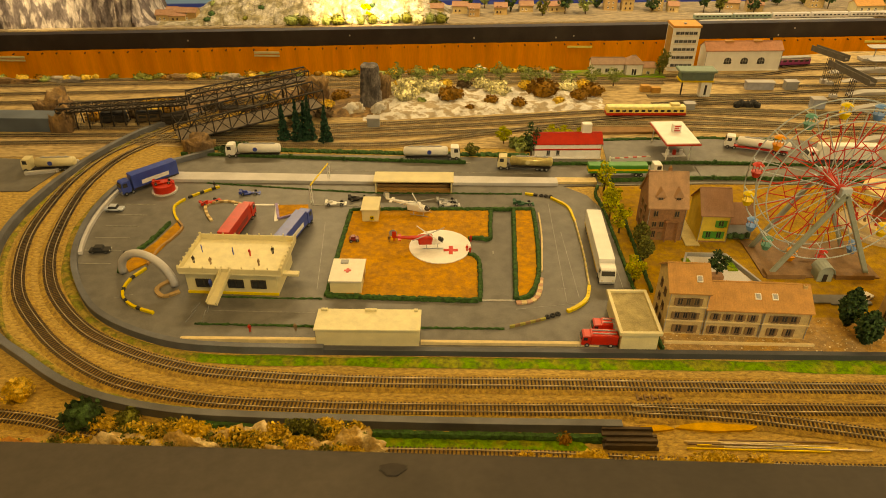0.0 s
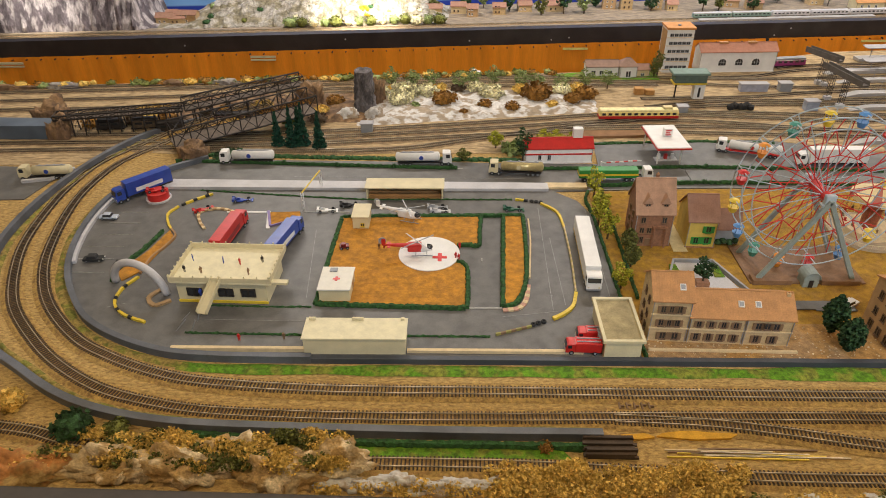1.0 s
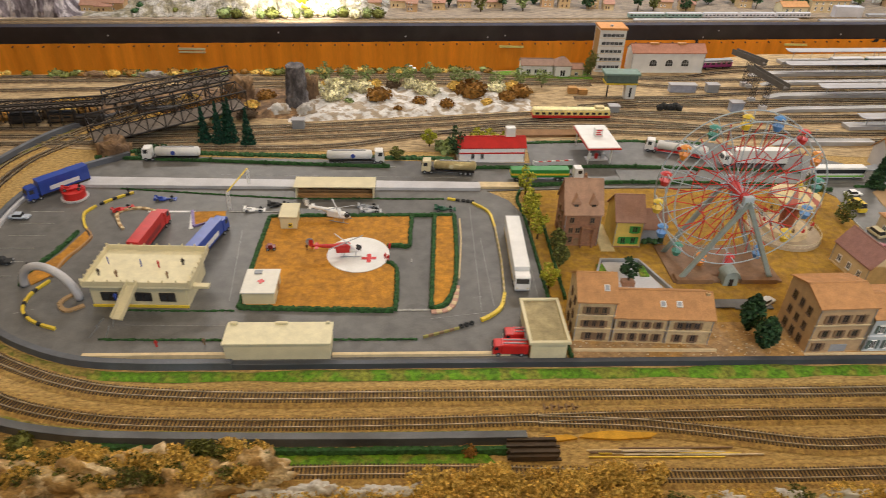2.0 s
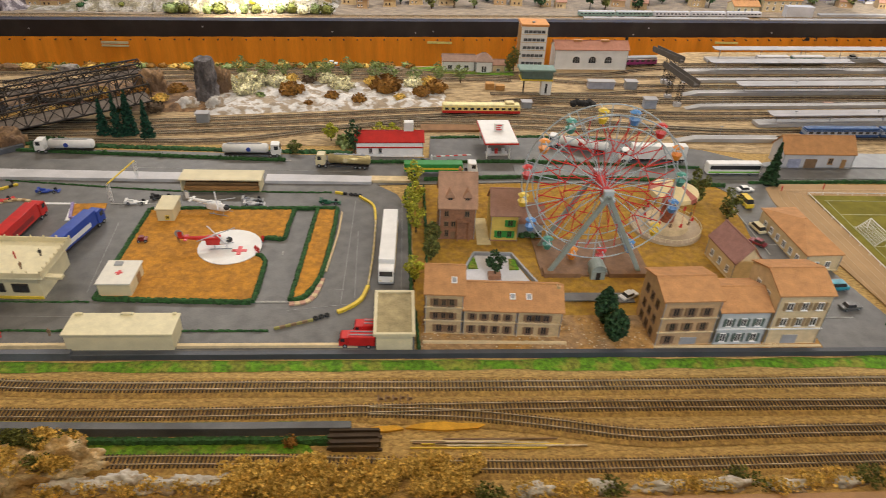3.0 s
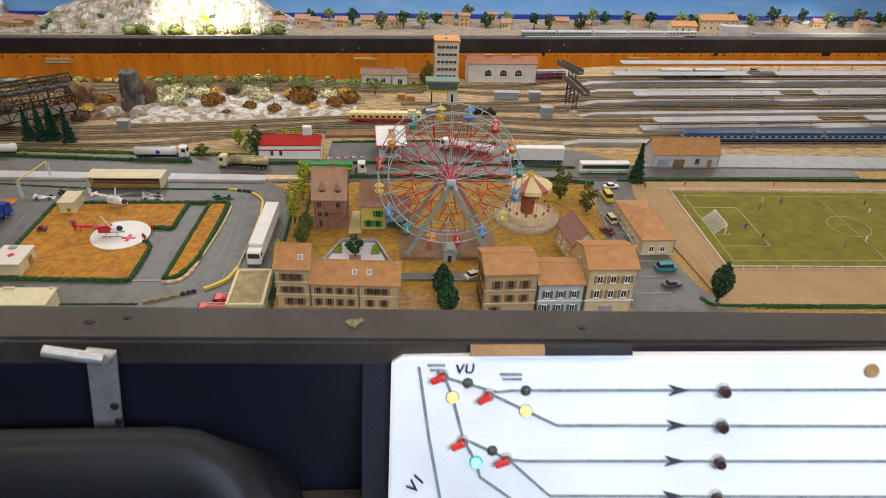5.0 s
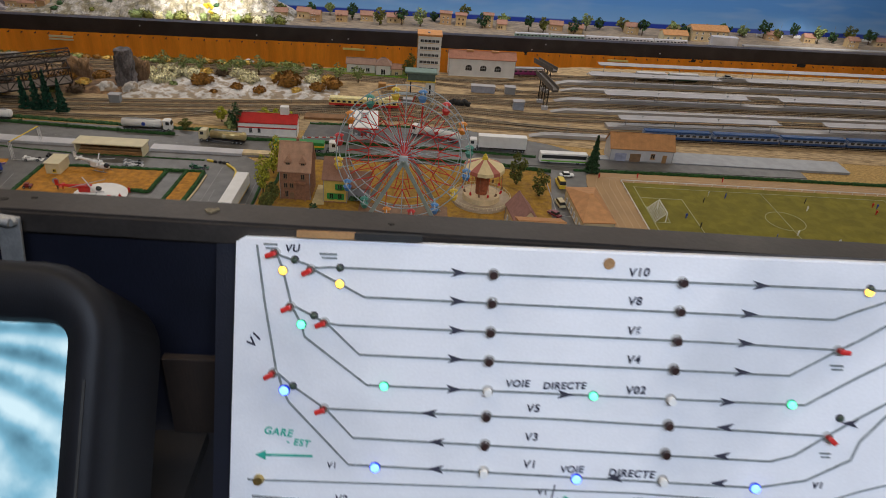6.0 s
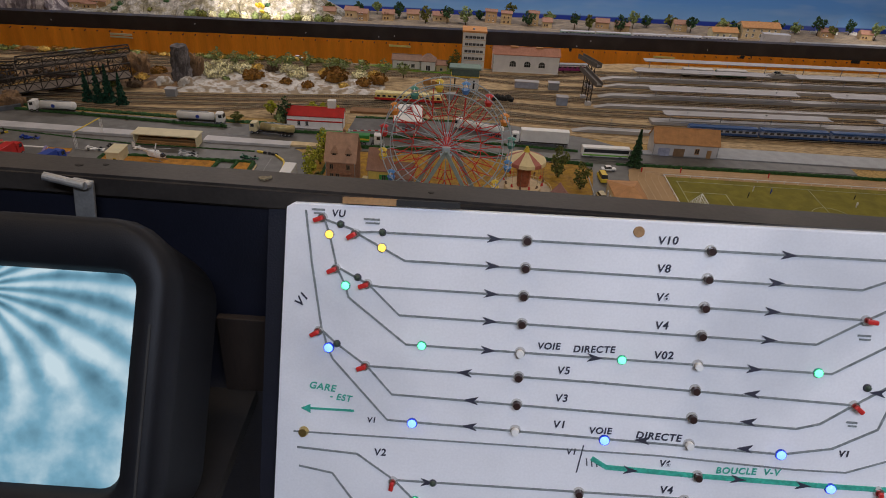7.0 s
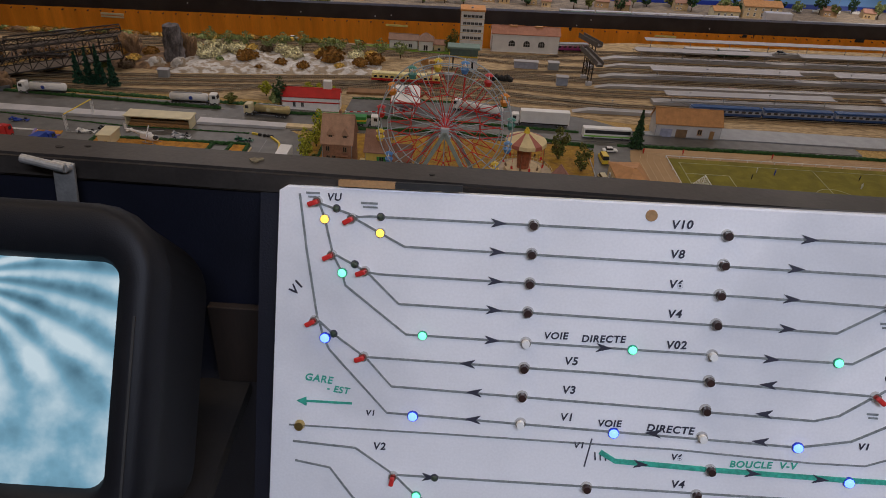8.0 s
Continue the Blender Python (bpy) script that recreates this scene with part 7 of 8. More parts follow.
def platform(label, x0, x1, y, w, canopies=(), ramp=True, slant=3.9):
    """A platform whose middle line passes y at x = 1.1, with its canopies (from, to, height)."""
    p = thing("station_platform", label, "platform", 1.1, y, 0.0012, slant, kind="structure")
    x0, x1, y = x0 - 1.1, x1 - 1.1, 0.0
    bm = B()
    a = 0.06 if ramp else 0.0
    v = [bm.verts.new(c) for c in ((x0, y - w / 2, 0.002), (x0, y + w / 2, 0.002), (x0 + a, y - w / 2, 0.014), (x0 + a, y + w / 2, 0.014), (x1, y - w / 2, 0.014), (x1, y + w / 2, 0.014), (x1, y - w / 2, 0.0), (x1, y + w / 2, 0.0))]
    for f in ((0, 1, 3, 2), (2, 3, 5, 4), (4, 5, 7, 6), (0, 2, 4, 6), (1, 7, 5, 3)):
        bm.faces.new([v[i] for i in f])
    part("platform_slab", bm, PLAT, p)
    for s in (-1, 1):
        bm = B()
        box(bm, x0 + a, x1, y + s * (w / 2 - 0.0035) - 0.002, y + s * (w / 2 - 0.0035) + 0.002, 0.0135, 0.0150)
        part("edge_line", bm, WHITEG, p)
    for c0, c1, h in canopies:
        c0, c1 = c0 - 1.1, c1 - 1.1
        bm = B()
        n = int((c1 - c0) / 0.2)
        half = max(w * 0.52, 0.027)
        profile_y(bm, [(y - half, h), (y, h - 0.004), (y + half, h), (y + half, h + 0.003), (y, h - 0.001), (y - half, h + 0.003)], c0, c1)
        cp = part("canopy", bm, CANOPY, p)
        for k in range(n + 1):
            x = c0 + 0.03 + (c1 - c0 - 0.06) * k / n
            bm = B()
            cyl(bm, (x, y, 0.014), (x, y, h - 0.004), 0.0016, seg=6)
            part("canopy_post", bm, GREYP, cp)
    for k in range(int((x1 - x0) / 0.33)):
        x = x0 + 0.15 + 0.33 * k
        bm = B()
        cyl(bm, (x, y + 0.004, 0.014), (x, y + 0.004, 0.052), 0.0008, seg=5)
        box(bm, x - 0.005, x + 0.005, y + 0.0025, y + 0.0055, 0.051, 0.0535)
        part("platform_lamp", bm, GREYP, p)
    return p


platform("long pale platform with two canopies behind the blue train", 1.24, 3.2, 1.128, 0.046, ((1.29, 1.99, 0.045), (2.2, 3.2, 0.045)), False)
platform("narrow pale platform with a sloping end", 1.03, 3.2, 1.290, 0.028)
platform("pale platform with two long grey canopies", 1.07, 3.2, 1.430, 0.034, ((1.30, 1.98, 0.045), (2.14, 3.2, 0.045)))
platform("narrow pale platform between the yard tracks", 1.12, 3.2, 1.573, 0.026)
platform("pale platform with a pair of canopies", 1.12, 3.2, 1.682, 0.036, ((1.28, 1.94, 0.052), (2.08, 3.2, 0.052)))
platform("pale rear platform with a tall canopy", 1.33, 3.2, 1.838, 0.044, ((1.36, 3.2, 0.058),), False)
platform("pale goods platform beside the yard", 0.90, 1.26, 1.002, 0.030, slant=1.5)
for x0, x1, y in ((1.9, 2.0, 1.37), (2.1, 2.16, 1.383), (1.62, 1.66, 1.36)):
    bm = B()
    box(bm, x0, x1, y - 0.007, y + 0.007, 0.003, 0.010, bev=0.001)
    solid("goods_pallet", bm, TILEB, "low brown load lying beside the yard track", "pallet")


def coach_car(label, x, y, rz, body, roofm, length, windows, z=0.0075, lower=None, mid=None, nose=False, name="railway_coach"):
    c = thing(name, label, "railway coach", x, y, z, rz, group="")
    L = length / 2
    bm = B()
    box(bm, -L, L, -0.0165, 0.0165, 0.006, 0.030, bev=0.0022)
    b = part("body", bm, body, c)
    bm = B()
    box(bm, -L + 0.001, L - 0.001, -0.0155, 0.0155, 0.0295, 0.0375, bev=0.004)
    part("roof", bm, roofm, c)
    if lower:
        bm = B()
        box(bm, -L - 0.0004, L + 0.0004, -0.0169, 0.0169, 0.006, 0.0155)
        part("lower_panel", bm, lower, b)
    if mid:
        bm = B()
        box(bm, -L - 0.0004, L + 0.0004, -0.0168, 0.0168, 0.0275, 0.0295)
        part("stripe", bm, mid, b)
    for k in range(windows):
        xx = -L + length * (k + 0.7) / (windows + 0.4)
        for s in (-1, 1):
            bm = B()
            box(bm, xx - length / windows * 0.28, xx + length / windows * 0.28, s * 0.0165 - 0.0006, s * 0.0165 + 0.0006, 0.0185, 0.0265)
            part("window", bm, GLASS, b)
    bm = B()
    for xx in (-L * 0.7, L * 0.7):
        box(bm, xx - 0.018, xx + 0.018, -0.0105, 0.0105, 0.001, 0.006)
        for d in (-0.011, 0.011):
            for s in (-1, 1):
                cyl(bm, (xx + d, s * 0.0075, 0.0048), (xx + d, s * 0.0095, 0.0048), 0.0046, seg=10)
    part("bogie", bm, DARKST, c)
    return c


rc = coach_car("cream and red railcar with a raised driver's cabin", 0.240, 1.192, 1, M("cream_yellow_paint", (0.84, 0.68, 0.24), 0.4), M("cream_roof_paint", (0.84, 0.74, 0.36), 0.4), 0.280, 12, lower=RED, name="railcar")
bm = B()
box(bm, 0.085, 0.118, -0.012, 0.012, 0.036, 0.046, bev=0.003)
part("cabin", bm, M("cream_cabin", (0.72, 0.60, 0.30), 0.4), rc)
TRB, TRG = M("train_blue", (0.018, 0.065, 0.19), 0.35, vary=0.1), M("train_grey", (0.30, 0.33, 0.40), 0.4, vary=0.1)
for k in range(5):
    coach_car("blue and grey express coach", 1.500 + 0.285 * k, 1.036 + 0.010 * k, 2, TRG, TRB, 0.275, 10, lower=TRB, mid=TRB)
coach_car("magenta and white coach behind the warehouse", 0.990, 1.765, 8, M("magenta_paint", (0.28, 0.03, 0.16), 0.4), GREYP, 0.16, 6, mid=WHITE)
for k, m in enumerate((WHITEG, M("bottle_green_paint", (0.03, 0.11, 0.07), 0.4))):
    coach_car("grey and green goods van under the canopy" if k else "pale grey coach under the canopy", 1.62 + 0.17 * k, 1.821 + 0.0116 * k, 4, m, WHITEG, 0.155, 5)
motor_car("white car parked on the rear platform", 2.05, 1.905, 10, WHITE, 0.052, z=0.0145)

# ---------------------------------------------------------------- buildings of the rear
tw = thing("office_tower", "white five-storey office tower with orange roof edge", "tower block", 0.452, 1.700, 0.0, 1)
bm = B()
box(bm, 0, 0.108, 0, 0.085, 0, 0.178)
part("wall", bm, WHITE, tw)
bm = B()
box(bm, -0.004, 0.112, -0.004, 0.089, 0.178, 0.187, bev=0.001)
part("roof", bm, M("orange_roof", (0.60, 0.27, 0.08), 0.7, vary=0.1), tw)
for f in range(5):
    for k in range(5):
        window(tw, 0.018 + k * 0.018, -0.0005, 0.018 + f * 0.033, 0.016, 0.013, GREYP, sill=False)
    bm = B()
    box(bm, -0.001, 0.109, -0.002, 0.0, 0.013 + f * 0.033, 0.015 + f * 0.033)
    part("string_course", bm, BEIGE, tw)
bm = B()
box(bm, -0.0015, 0.0, 0.010, 0.075, 0.01, 0.172)
part("side_panel", bm, M("ochre_panel", (0.42, 0.24, 0.08), 0.7), tw)
bm = B()
box(bm, 0.045, 0.055, 0.02, 0.03, 0.187, 0.193)
part("roof_vent", bm, GREYP, tw)
wh = house("white warehouse with arched windows and tiled roof", 0.603, 1.700, 0.318, 0.075, 0.086, 0.112, WHITE, M("rose_tile", (0.42, 0.19, 0.12), 0.8, vary=0.12), [], 2.5, frame=WHITE, side=0, category="warehouse", name="warehouse")
for cx in (0.095, 0.165, 0.235):
    bm = B()
    prism(bm, [(cx - 0.015, 0.030), (cx + 0.015, 0.030), (cx + 0.015, 0.046), (cx + 0.010, 0.054), (cx, 0.057), (cx - 0.010, 0.054), (cx - 0.015, 0.046)], 0, 0.0016)
    for v in bm.verts:
        v.co = Vector((v.co.x, -v.co.z, v.co.y))
    w = part("window", bm, GLASS, wh)
    bm = B()
    for d in (-0.006, 0.004):
        box(bm, cx + d, cx + d + 0.0015, -0.003, -0.0016, 0.031, 0.054)
    box(bm, cx - 0.014, cx + 0.014, -0.003, -0.0016, 0.042, 0.0435)
    part("glazing_bar", bm, GREYP, w)
for cx in (0.10, 0.22):
    bm = B()
    box(bm, cx - 0.018, cx + 0.018, 0.030, 0.045, 0.110, 0.118, bev=0.001)
    part("roof_vent", bm, TILE, wh)
house("low villa with a brown roof and blue windows", 0.126, 1.640, 0.132, 0.055, 0.046, 0.064, WHITE, M("greybrown_tile", (0.30, 0.19, 0.14), 0.8, vary=0.12), [(0.012, 0.018, 0.018, (0.030, 0.064, 0.098))], 1, frame=PALEB, side=0, ribs=False)
house("small white pavilion with a pyramid roof", 0.262, 1.625, 0.068, 0.064, 0.052, 0.076, WHITE, M("greybrown_tile_2", (0.30, 0.19, 0.14), 0.8, vary=0.12), [(0.006, 0.028, 0.022, (0.034,))], 1, frame=WHITE, side=0, hip=0.028, gable=False)
house("low annex with a lean roof", 0.333, 1.640, 0.052, 0.045, 0.034, 0.048, BEIGE, TILEB, [(0.006, 0.013, 0.014, (0.025,))], 1, frame=PALEB, side=0, ribs=False)
bm = B()
prism(bm, [(-0.02, 1.66), (0.145, 1.60), (0.42, 1.60), (0.42, 1.70), (0.145, 1.70)], 0.0, 0.006)
solid("villa_lawn", bm, GRASS, "green lawn beside the villa", "lawn", kind="structure")
# signal box on a pillar
sx = thing("signal_box", "elevated signal box with a green roof on a white pillar", "signal box", 0.492, 1.388)
bm = B()
box(bm, 0.0, 0.040, 0.0, 0.030, 0.0, 0.072, bev=0.0008)
part("pillar", bm, WHITE, sx)
bm = B()
box(bm, 0.015, 0.023, -0.0012, 0.0, 0.012, 0.05)
part("slit_window", bm, GLASS, sx)
bm = B()
box(bm, -0.080, 0.040, -0.005, 0.045, 0.068, 0.098, bev=0.002)
cb = part("cabin", bm, M("grey_green_glass", (0.10, 0.15, 0.13), 0.2, vary=0.15), sx)
bm = B()
box(bm, -0.092, 0.048, -0.012, 0.052, 0.098, 0.108, bev=0.003)
part("roof", bm, M("green_grey_roof", (0.16, 0.24, 0.20), 0.6, vary=0.1), cb)
bm = B()
box(bm, -0.083, 0.042, -0.008, 0.047, 0.063, 0.068)
part("floor_edge", bm, YELLOW, cb)
bm = B()
cyl(bm, (-0.065, 0.02, 0), (-0.065, 0.02, 0.064), 0.003, seg=8)
part("leg", bm, DARKST, sx)
for label, x, y, w, d, h, m in (("long pale grey relay hut in the yard", 0.700, 1.468, 0.105, 0.028, 0.028, M("blue_grey_render", (0.36, 0.38, 0.46), 0.7)), ("small pale grey relay hut", 0.852, 1.470, 0.046, 0.030, 0.030, GREYP),
                               ("small blue-grey hut between the tracks", 0.868, 1.272, 0.046, 0.030, 0.034, M("blue_grey_hut", (0.32, 0.36, 0.44), 0.7)), ("small grey trackside hut", -0.735, 1.075, 0.040, 0.026, 0.030, GREYP),
                               ("grey cabin behind the railcar", 0.400, 1.252, 0.036, 0.026, 0.022, GREYP)):
    hut_building(label, x, y, w, d, h, m, CANOPY, name="relay_hut")
for k, (x, y) in enumerate(((0.285, 1.442), (0.325, 1.436))):
    bm = B()
    box(bm, x, x + 0.034, y, y + 0.026, 0.001, 0.026 - 0.006 * k, bev=0.001)
    for j in range(3):
        box(bm, x - 0.0008, x + 0.0348, y - 0.001, y, 0.004 + j * 0.007, 0.007 + j * 0.007)
    solid("crate", bm, M("ochre_wood_crate", (0.46, 0.24, 0.07), 0.8, vary=0.2), "ochre wooden crate beside the tracks", "crate")
bm = B()
for k in range(7):
    ball(bm, 0.60 + 0.012 * k, 1.285 + 0.004 * (k % 3), 0.012 + 0.005 * (k % 2), 0.014, 0.013, 0.014, 1, 0.2)
solid("coal_heap", bm, TYRE, "heap of black coal between the tracks", "coal")
# two steel gantries carrying a conveyor
gn = thing("yard_footbridge", "dark steel footbridge over the station tracks", "footbridge")
decks = (((1.004, 1.640, 0.113), (1.068, 1.495, 0.113)), ((0.988, 1.450, 0.113), (1.025, 1.222, 0.113)))
for (x0, y0, z0), (x1, y1, z1) in decks:
    bm = B()
    a, b = Vector((x0, y0, z0)), Vector((x1, y1, z1))
    ribbon(bm, [a, b], 0, 0.026, -0.004, 0.004)
    ribbon(bm, [a, b], -0.013, 0.002, 0.004, 0.018)
    ribbon(bm, [a, b], 0.013, 0.002, 0.004, 0.018)
    part("deck", bm, M("grey_brown_steel", (0.12, 0.105, 0.09), 0.6, vary=0.2), gn)
for x, y in ((1.040, 1.560), (1.050, 1.535), (0.998, 1.390), (1.008, 1.310)):
    bm = B()
    for dx in (-0.008, 0.008):
        for dy in (-0.006, 0.006):
            cyl(bm, (x + dx, y + dy, 0.016), (x + dx, y + dy, 0.110), 0.0012, seg=5)
    for k in range(6):
        z = 0.016 + k * 0.0155
        cyl(bm, (x - 0.008, y - 0.006, z), (x + 0.008, y - 0.006, z + 0.018), 0.0008, seg=4)
        cyl(bm, (x + 0.008, y + 0.006, z), (x - 0.008, y + 0.006, z + 0.018), 0.0008, seg=4)
    tw2 = part("tower", bm, DARKST, gn)
    bm = B()
    box(bm, x - 0.013, x + 0.013, y - 0.010, y + 0.010, 0.0, 0.017, bev=0.001)
    part("footing", bm, WHITEG, tw2)

# ---------------------------------------------------------------- hills, rocks and bridges on the left


def rock(label, x, y, w, d, h, mat, z=0.0, name="rock", rough=0.22, sub=4, seed=0, upright=False, crags=0.0):
    bm = B()
    r = bmesh.ops.create_icosphere(bm, subdivisions=sub, radius=1.0)
    o = Vector((seed * 3.1 + x * 7, y * 5, seed))
    for v in r["verts"]:
        p = v.co.copy()
        k = 1 + rough * 1.6 * noise.noise(p * 1.8 + o) + rough * noise.noise(p * 5 + o) + rough * 0.5 * noise.noise(p * 11 + o)
        if crags:
            k += crags * (0.5 - 2.2 * abs(noise.noise(Vector((p.x * 3.2, p.y * 3.2, p.z * 1.1)) + o))) + crags * 0.4 * abs(noise.noise(Vector((p.x * 9, p.y * 9, p.z * 4)) + o))
        if upright:
            p.x, p.y = (math.copysign(abs(c) ** 0.6, c) for c in (p.x, p.y))
            p.z = math.copysign(abs(p.z) ** 0.5, p.z)
        v.co = Vector((p.x * w / 2 * k, p.y * d / 2 * k, max(-0.15, p.z) * h * k))
    ob = solid(name, bm, mat, label, "rock", smooth=True)
    ob.matrix_basis = pose(x, y, z)
    return ob


def terrain(name, x0, x1, y0, y1, fn, mat, label, nx=60, ny=20, z=0.001):
    bm = B()
    low = y0 if callable(y0) else (lambda x: y0)
    g = [[bm.verts.new((x0 + (x1 - x0) * i / nx, low(x0 + (x1 - x0) * i / nx) + (y1 - low(x0 + (x1 - x0) * i / nx)) * j / ny, z + fn(i / nx, j / ny))) for j in range(ny + 1)] for i in range(nx + 1)]
    for i in range(nx):
        for j in range(ny):
            bm.faces.new((g[i][j], g[i + 1][j], g[i + 1][j + 1], g[i][j + 1]))
    return solid(name, bm, mat, label, "ground", kind="structure", smooth=True)


def bank(u, v):
    e = min(u, 1 - u, v, 1 - v) * 7
    k = min(1.0, max(0.0, e))
    return k * (0.016 + 0.012 * noise.noise(Vector((u * 14, v * 6, 3))) + 0.006 * noise.noise(Vector((u * 40, v * 14, 1)))) - 0.003


terrain("rocky_bank", -0.78, 0.14, lambda x: 1.118 + 0.155 * (x + 0.80), 1.50, bank, WROCK, "white plaster bank with rocks and shrubs", 90, 26)
terrain("scrub_bank", -1.45, -0.70, 1.16, 1.46, bank, BROCK, "brown rocky bank under the bridge", 50, 20)
terrain("earth_strip", -0.7, 0.42, 1.652, 1.668, lambda u, v: 0.003 + 0.006 * noise.noise(Vector((u * 60, v * 3, 0))), FARSAND, "thin brown earth strip below the curtain", 160, 4)
bm = B()
rings = []
for j in range(15):
    z = 0.150 * j / 14
    ring = []
    for i in range(22):
        a = 2 * math.pi * i / 22
        c, s = math.cos(a), math.sin(a)
        q = max(abs(c), abs(s))
        r = (0.040 - 0.008 * j / 14) / (0.55 + 0.45 * q)
        p = Vector((c * 3, s * 3, z * 60))
        r *= 1 + 0.22 * noise.noise(p) + 0.10 * noise.noise(p * 2.7)
        ring.append(bm.verts.new((-0.744 + c * r, 1.292 + s * r, z + (0.006 * noise.noise(p * 2) if j == 14 else 0))))
    rings.append(ring)
for a, b in zip(rings, rings[1:]):
    for i in range(22):
        bm.faces.new((a[i], a[(i + 1) % 22], b[(i + 1) % 22], b[i]))
bm.faces.new(rings[-1])
solid("rock_pillar", bm, DROCK, "tall square dark grey rock pillar with steep faces", "rock")
rock("brown rock behind the pillar", -0.715, 1.36, 0.07, 0.06, 0.10, BROCK, seed=3, upright=True, crags=0.25)
rock("white plaster boulder at the pillar's foot", -0.80, 1.215, 0.09, 0.06, 0.035, WROCK, seed=4)
rock("white plaster boulder beside the tracks", -0.70, 1.215, 0.07, 0.05, 0.040, WROCK, seed=5)
rock("brown stone bridge pier", -1.255, 0.880, 0.075, 0.075, 0.050, BROCK, upright=True, crags=0.25, seed=6)
rock("brown rock at the end of the trestle", -1.845, 1.16, 0.105, 0.09, 0.072, BROCK, seed=7, upright=True, crags=0.25)
rock("tall brown rock beside the water", -1.765, 1.04, 0.066, 0.06, 0.064, BROCK, seed=8, upright=True, crags=0.25)
rock("brown rock under the bridge's end", -0.955, 1.34, 0.09, 0.08, 0.075, BROCK, seed=9, upright=True, crags=0.25)
for k, (x, w) in enumerate(((-2.25, 0.25), (-1.98, 0.16), (-1.55, 0.12), (-1.35, 0.10), (-1.12, 0.10))):
    rock("grey-brown rocks below the curtain", x, board_back(x) - 0.035, w, 0.05, 0.020, ROCK if k % 2 else BROCK, seed=20 + k, crags=0.3)
bm = B()
prism(bm, [(-2.9, 1.02), (-1.80, 1.02), (-1.78, 1.09), (-2.9, 1.12)], 0.0, 0.050)
solid("harbour_wall", bm, M("slate_blue_paint", (0.10, 0.13, 0.17), 0.6, vary=0.2, scale=14), "slate blue wall beside the trestle", "wall", kind="structure")
sheet("left_road", [(-2.9, 0.55), (-1.66, 0.60), (-1.62, 0.80), (-2.0, 0.82), (-2.9, 0.80)], 0.003, ASPHALT, "grey road outside the track loop", "road")
bm = B()
for a, b in (((-1.64, 0.72), (-1.60, 0.79)), ((-1.64, 0.72), (-1.72, 0.70)), ((-1.80, 0.66), (-1.90, 0.70))):
    ribbon(bm, [Vector((*a, 0)), Vector((*b, 0))], 0, 0.010, 0.002, 0.012)
solid("low_wall", bm, WHITEG, "low pale wall beside the left road", "wall", kind="structure")


def lattice_bridge(label, p, q, width, height, bays, mat=DARKST, legs=None):
    b = thing("truss_bridge", label, "bridge")
    p, q = Vector(p), Vector(q)
    d = (q - p).normalized()
    s = Vector((d.y, -d.x, 0)).normalized() * width / 2
    u = Vector((0, 0, height))
    bm = B()
    ribbon(bm, [p, q], 0, width * 0.96, -0.003, 0.0)
    part("deck", bm, M("rusty_grey_deck", (0.14, 0.11, 0.085), 0.8, vary=0.25, scale=50), b)
    for sg in (-1, 1):
        bm = B()
        for k in range(bays + 1):
            a = p.lerp(q, k / bays) + s * sg
            cyl(bm, a, a + u, 0.0020, seg=5)
            if k < bays:
                c = p.lerp(q, (k + 1) / bays) + s * sg
                cyl(bm, a, c + u, 0.0015, seg=5)
                cyl(bm, a + u, c, 0.0015, seg=5)
        part("lattice", bm, mat, b)
        for h in (0, 1):
            bm = B()
            cyl(bm, p + s * sg + u * h, q + s * sg + u * h, 0.0030, seg=6)
            part("chord", bm, mat, b)
    bm = B()
    for k in range(bays + 1):
        a = p.lerp(q, k / bays) + u
        cyl(bm, a + s, a - s, 0.0011, seg=5)
        if k < bays:
            c = p.lerp(q, (k + 1) / bays) + u
            cyl(bm, a + s, c - s, 0.0008, seg=4)
            cyl(bm, a - s, c + s, 0.0008, seg=4)
    tagged(part("top_bracing", bm, mat, b), kind="stuff")
    for k in range(legs or 0):
        a = p.lerp(q, (k + 0.5) / legs)
        bm = B()
        for sg in (-1, 1):
            cyl(bm, (a.x + s.x * sg * 1.3, a.y + s.y * sg * 1.3, 0), a + s * sg, 0.0026, seg=5)
            for j in range(3):
                z = a.z * j / 3
                cyl(bm, (a.x + s.x * sg, a.y + s.y * sg, z), (a.x - s.x * sg, a.y - s.y * sg, z + a.z / 3), 0.0009, seg=4)
        tagged(part("trestle", bm, mat, b), kind="stuff")
    return b


lattice_bridge("dark steel lattice bridge carrying two tracks", (-1.335, 0.93, 0.030), (-0.915, 1.180, 0.052), 0.100, 0.060, 9)
lattice_bridge("dark steel trestle viaduct behind the lattice bridge", (-1.78, 1.06, 0.062), (-1.36, 1.135, 0.066), 0.050, 0.014, 12, legs=11)
lattice_bridge("dark steel viaduct climbing to the hill", (-1.36, 1.135, 0.066), (-0.985, 1.35, 0.082), 0.050, 0.034, 9, legs=7)
coach_car("brown goods wagon under the viaduct", -1.20, 1.165, 6, M("brown_wagon", (0.13, 0.07, 0.05), 0.7), DARKST, 0.13, 4, z=0.004)
for x, y, m in ((-1.62, 1.105, DARKST), (-1.50, 1.115, BARK), (-1.40, 1.09, DARKST)):
    coach_car("dark goods wagon standing under the trestle", x, y, 8, m, DARKST, 0.085, 2, z=0.004)
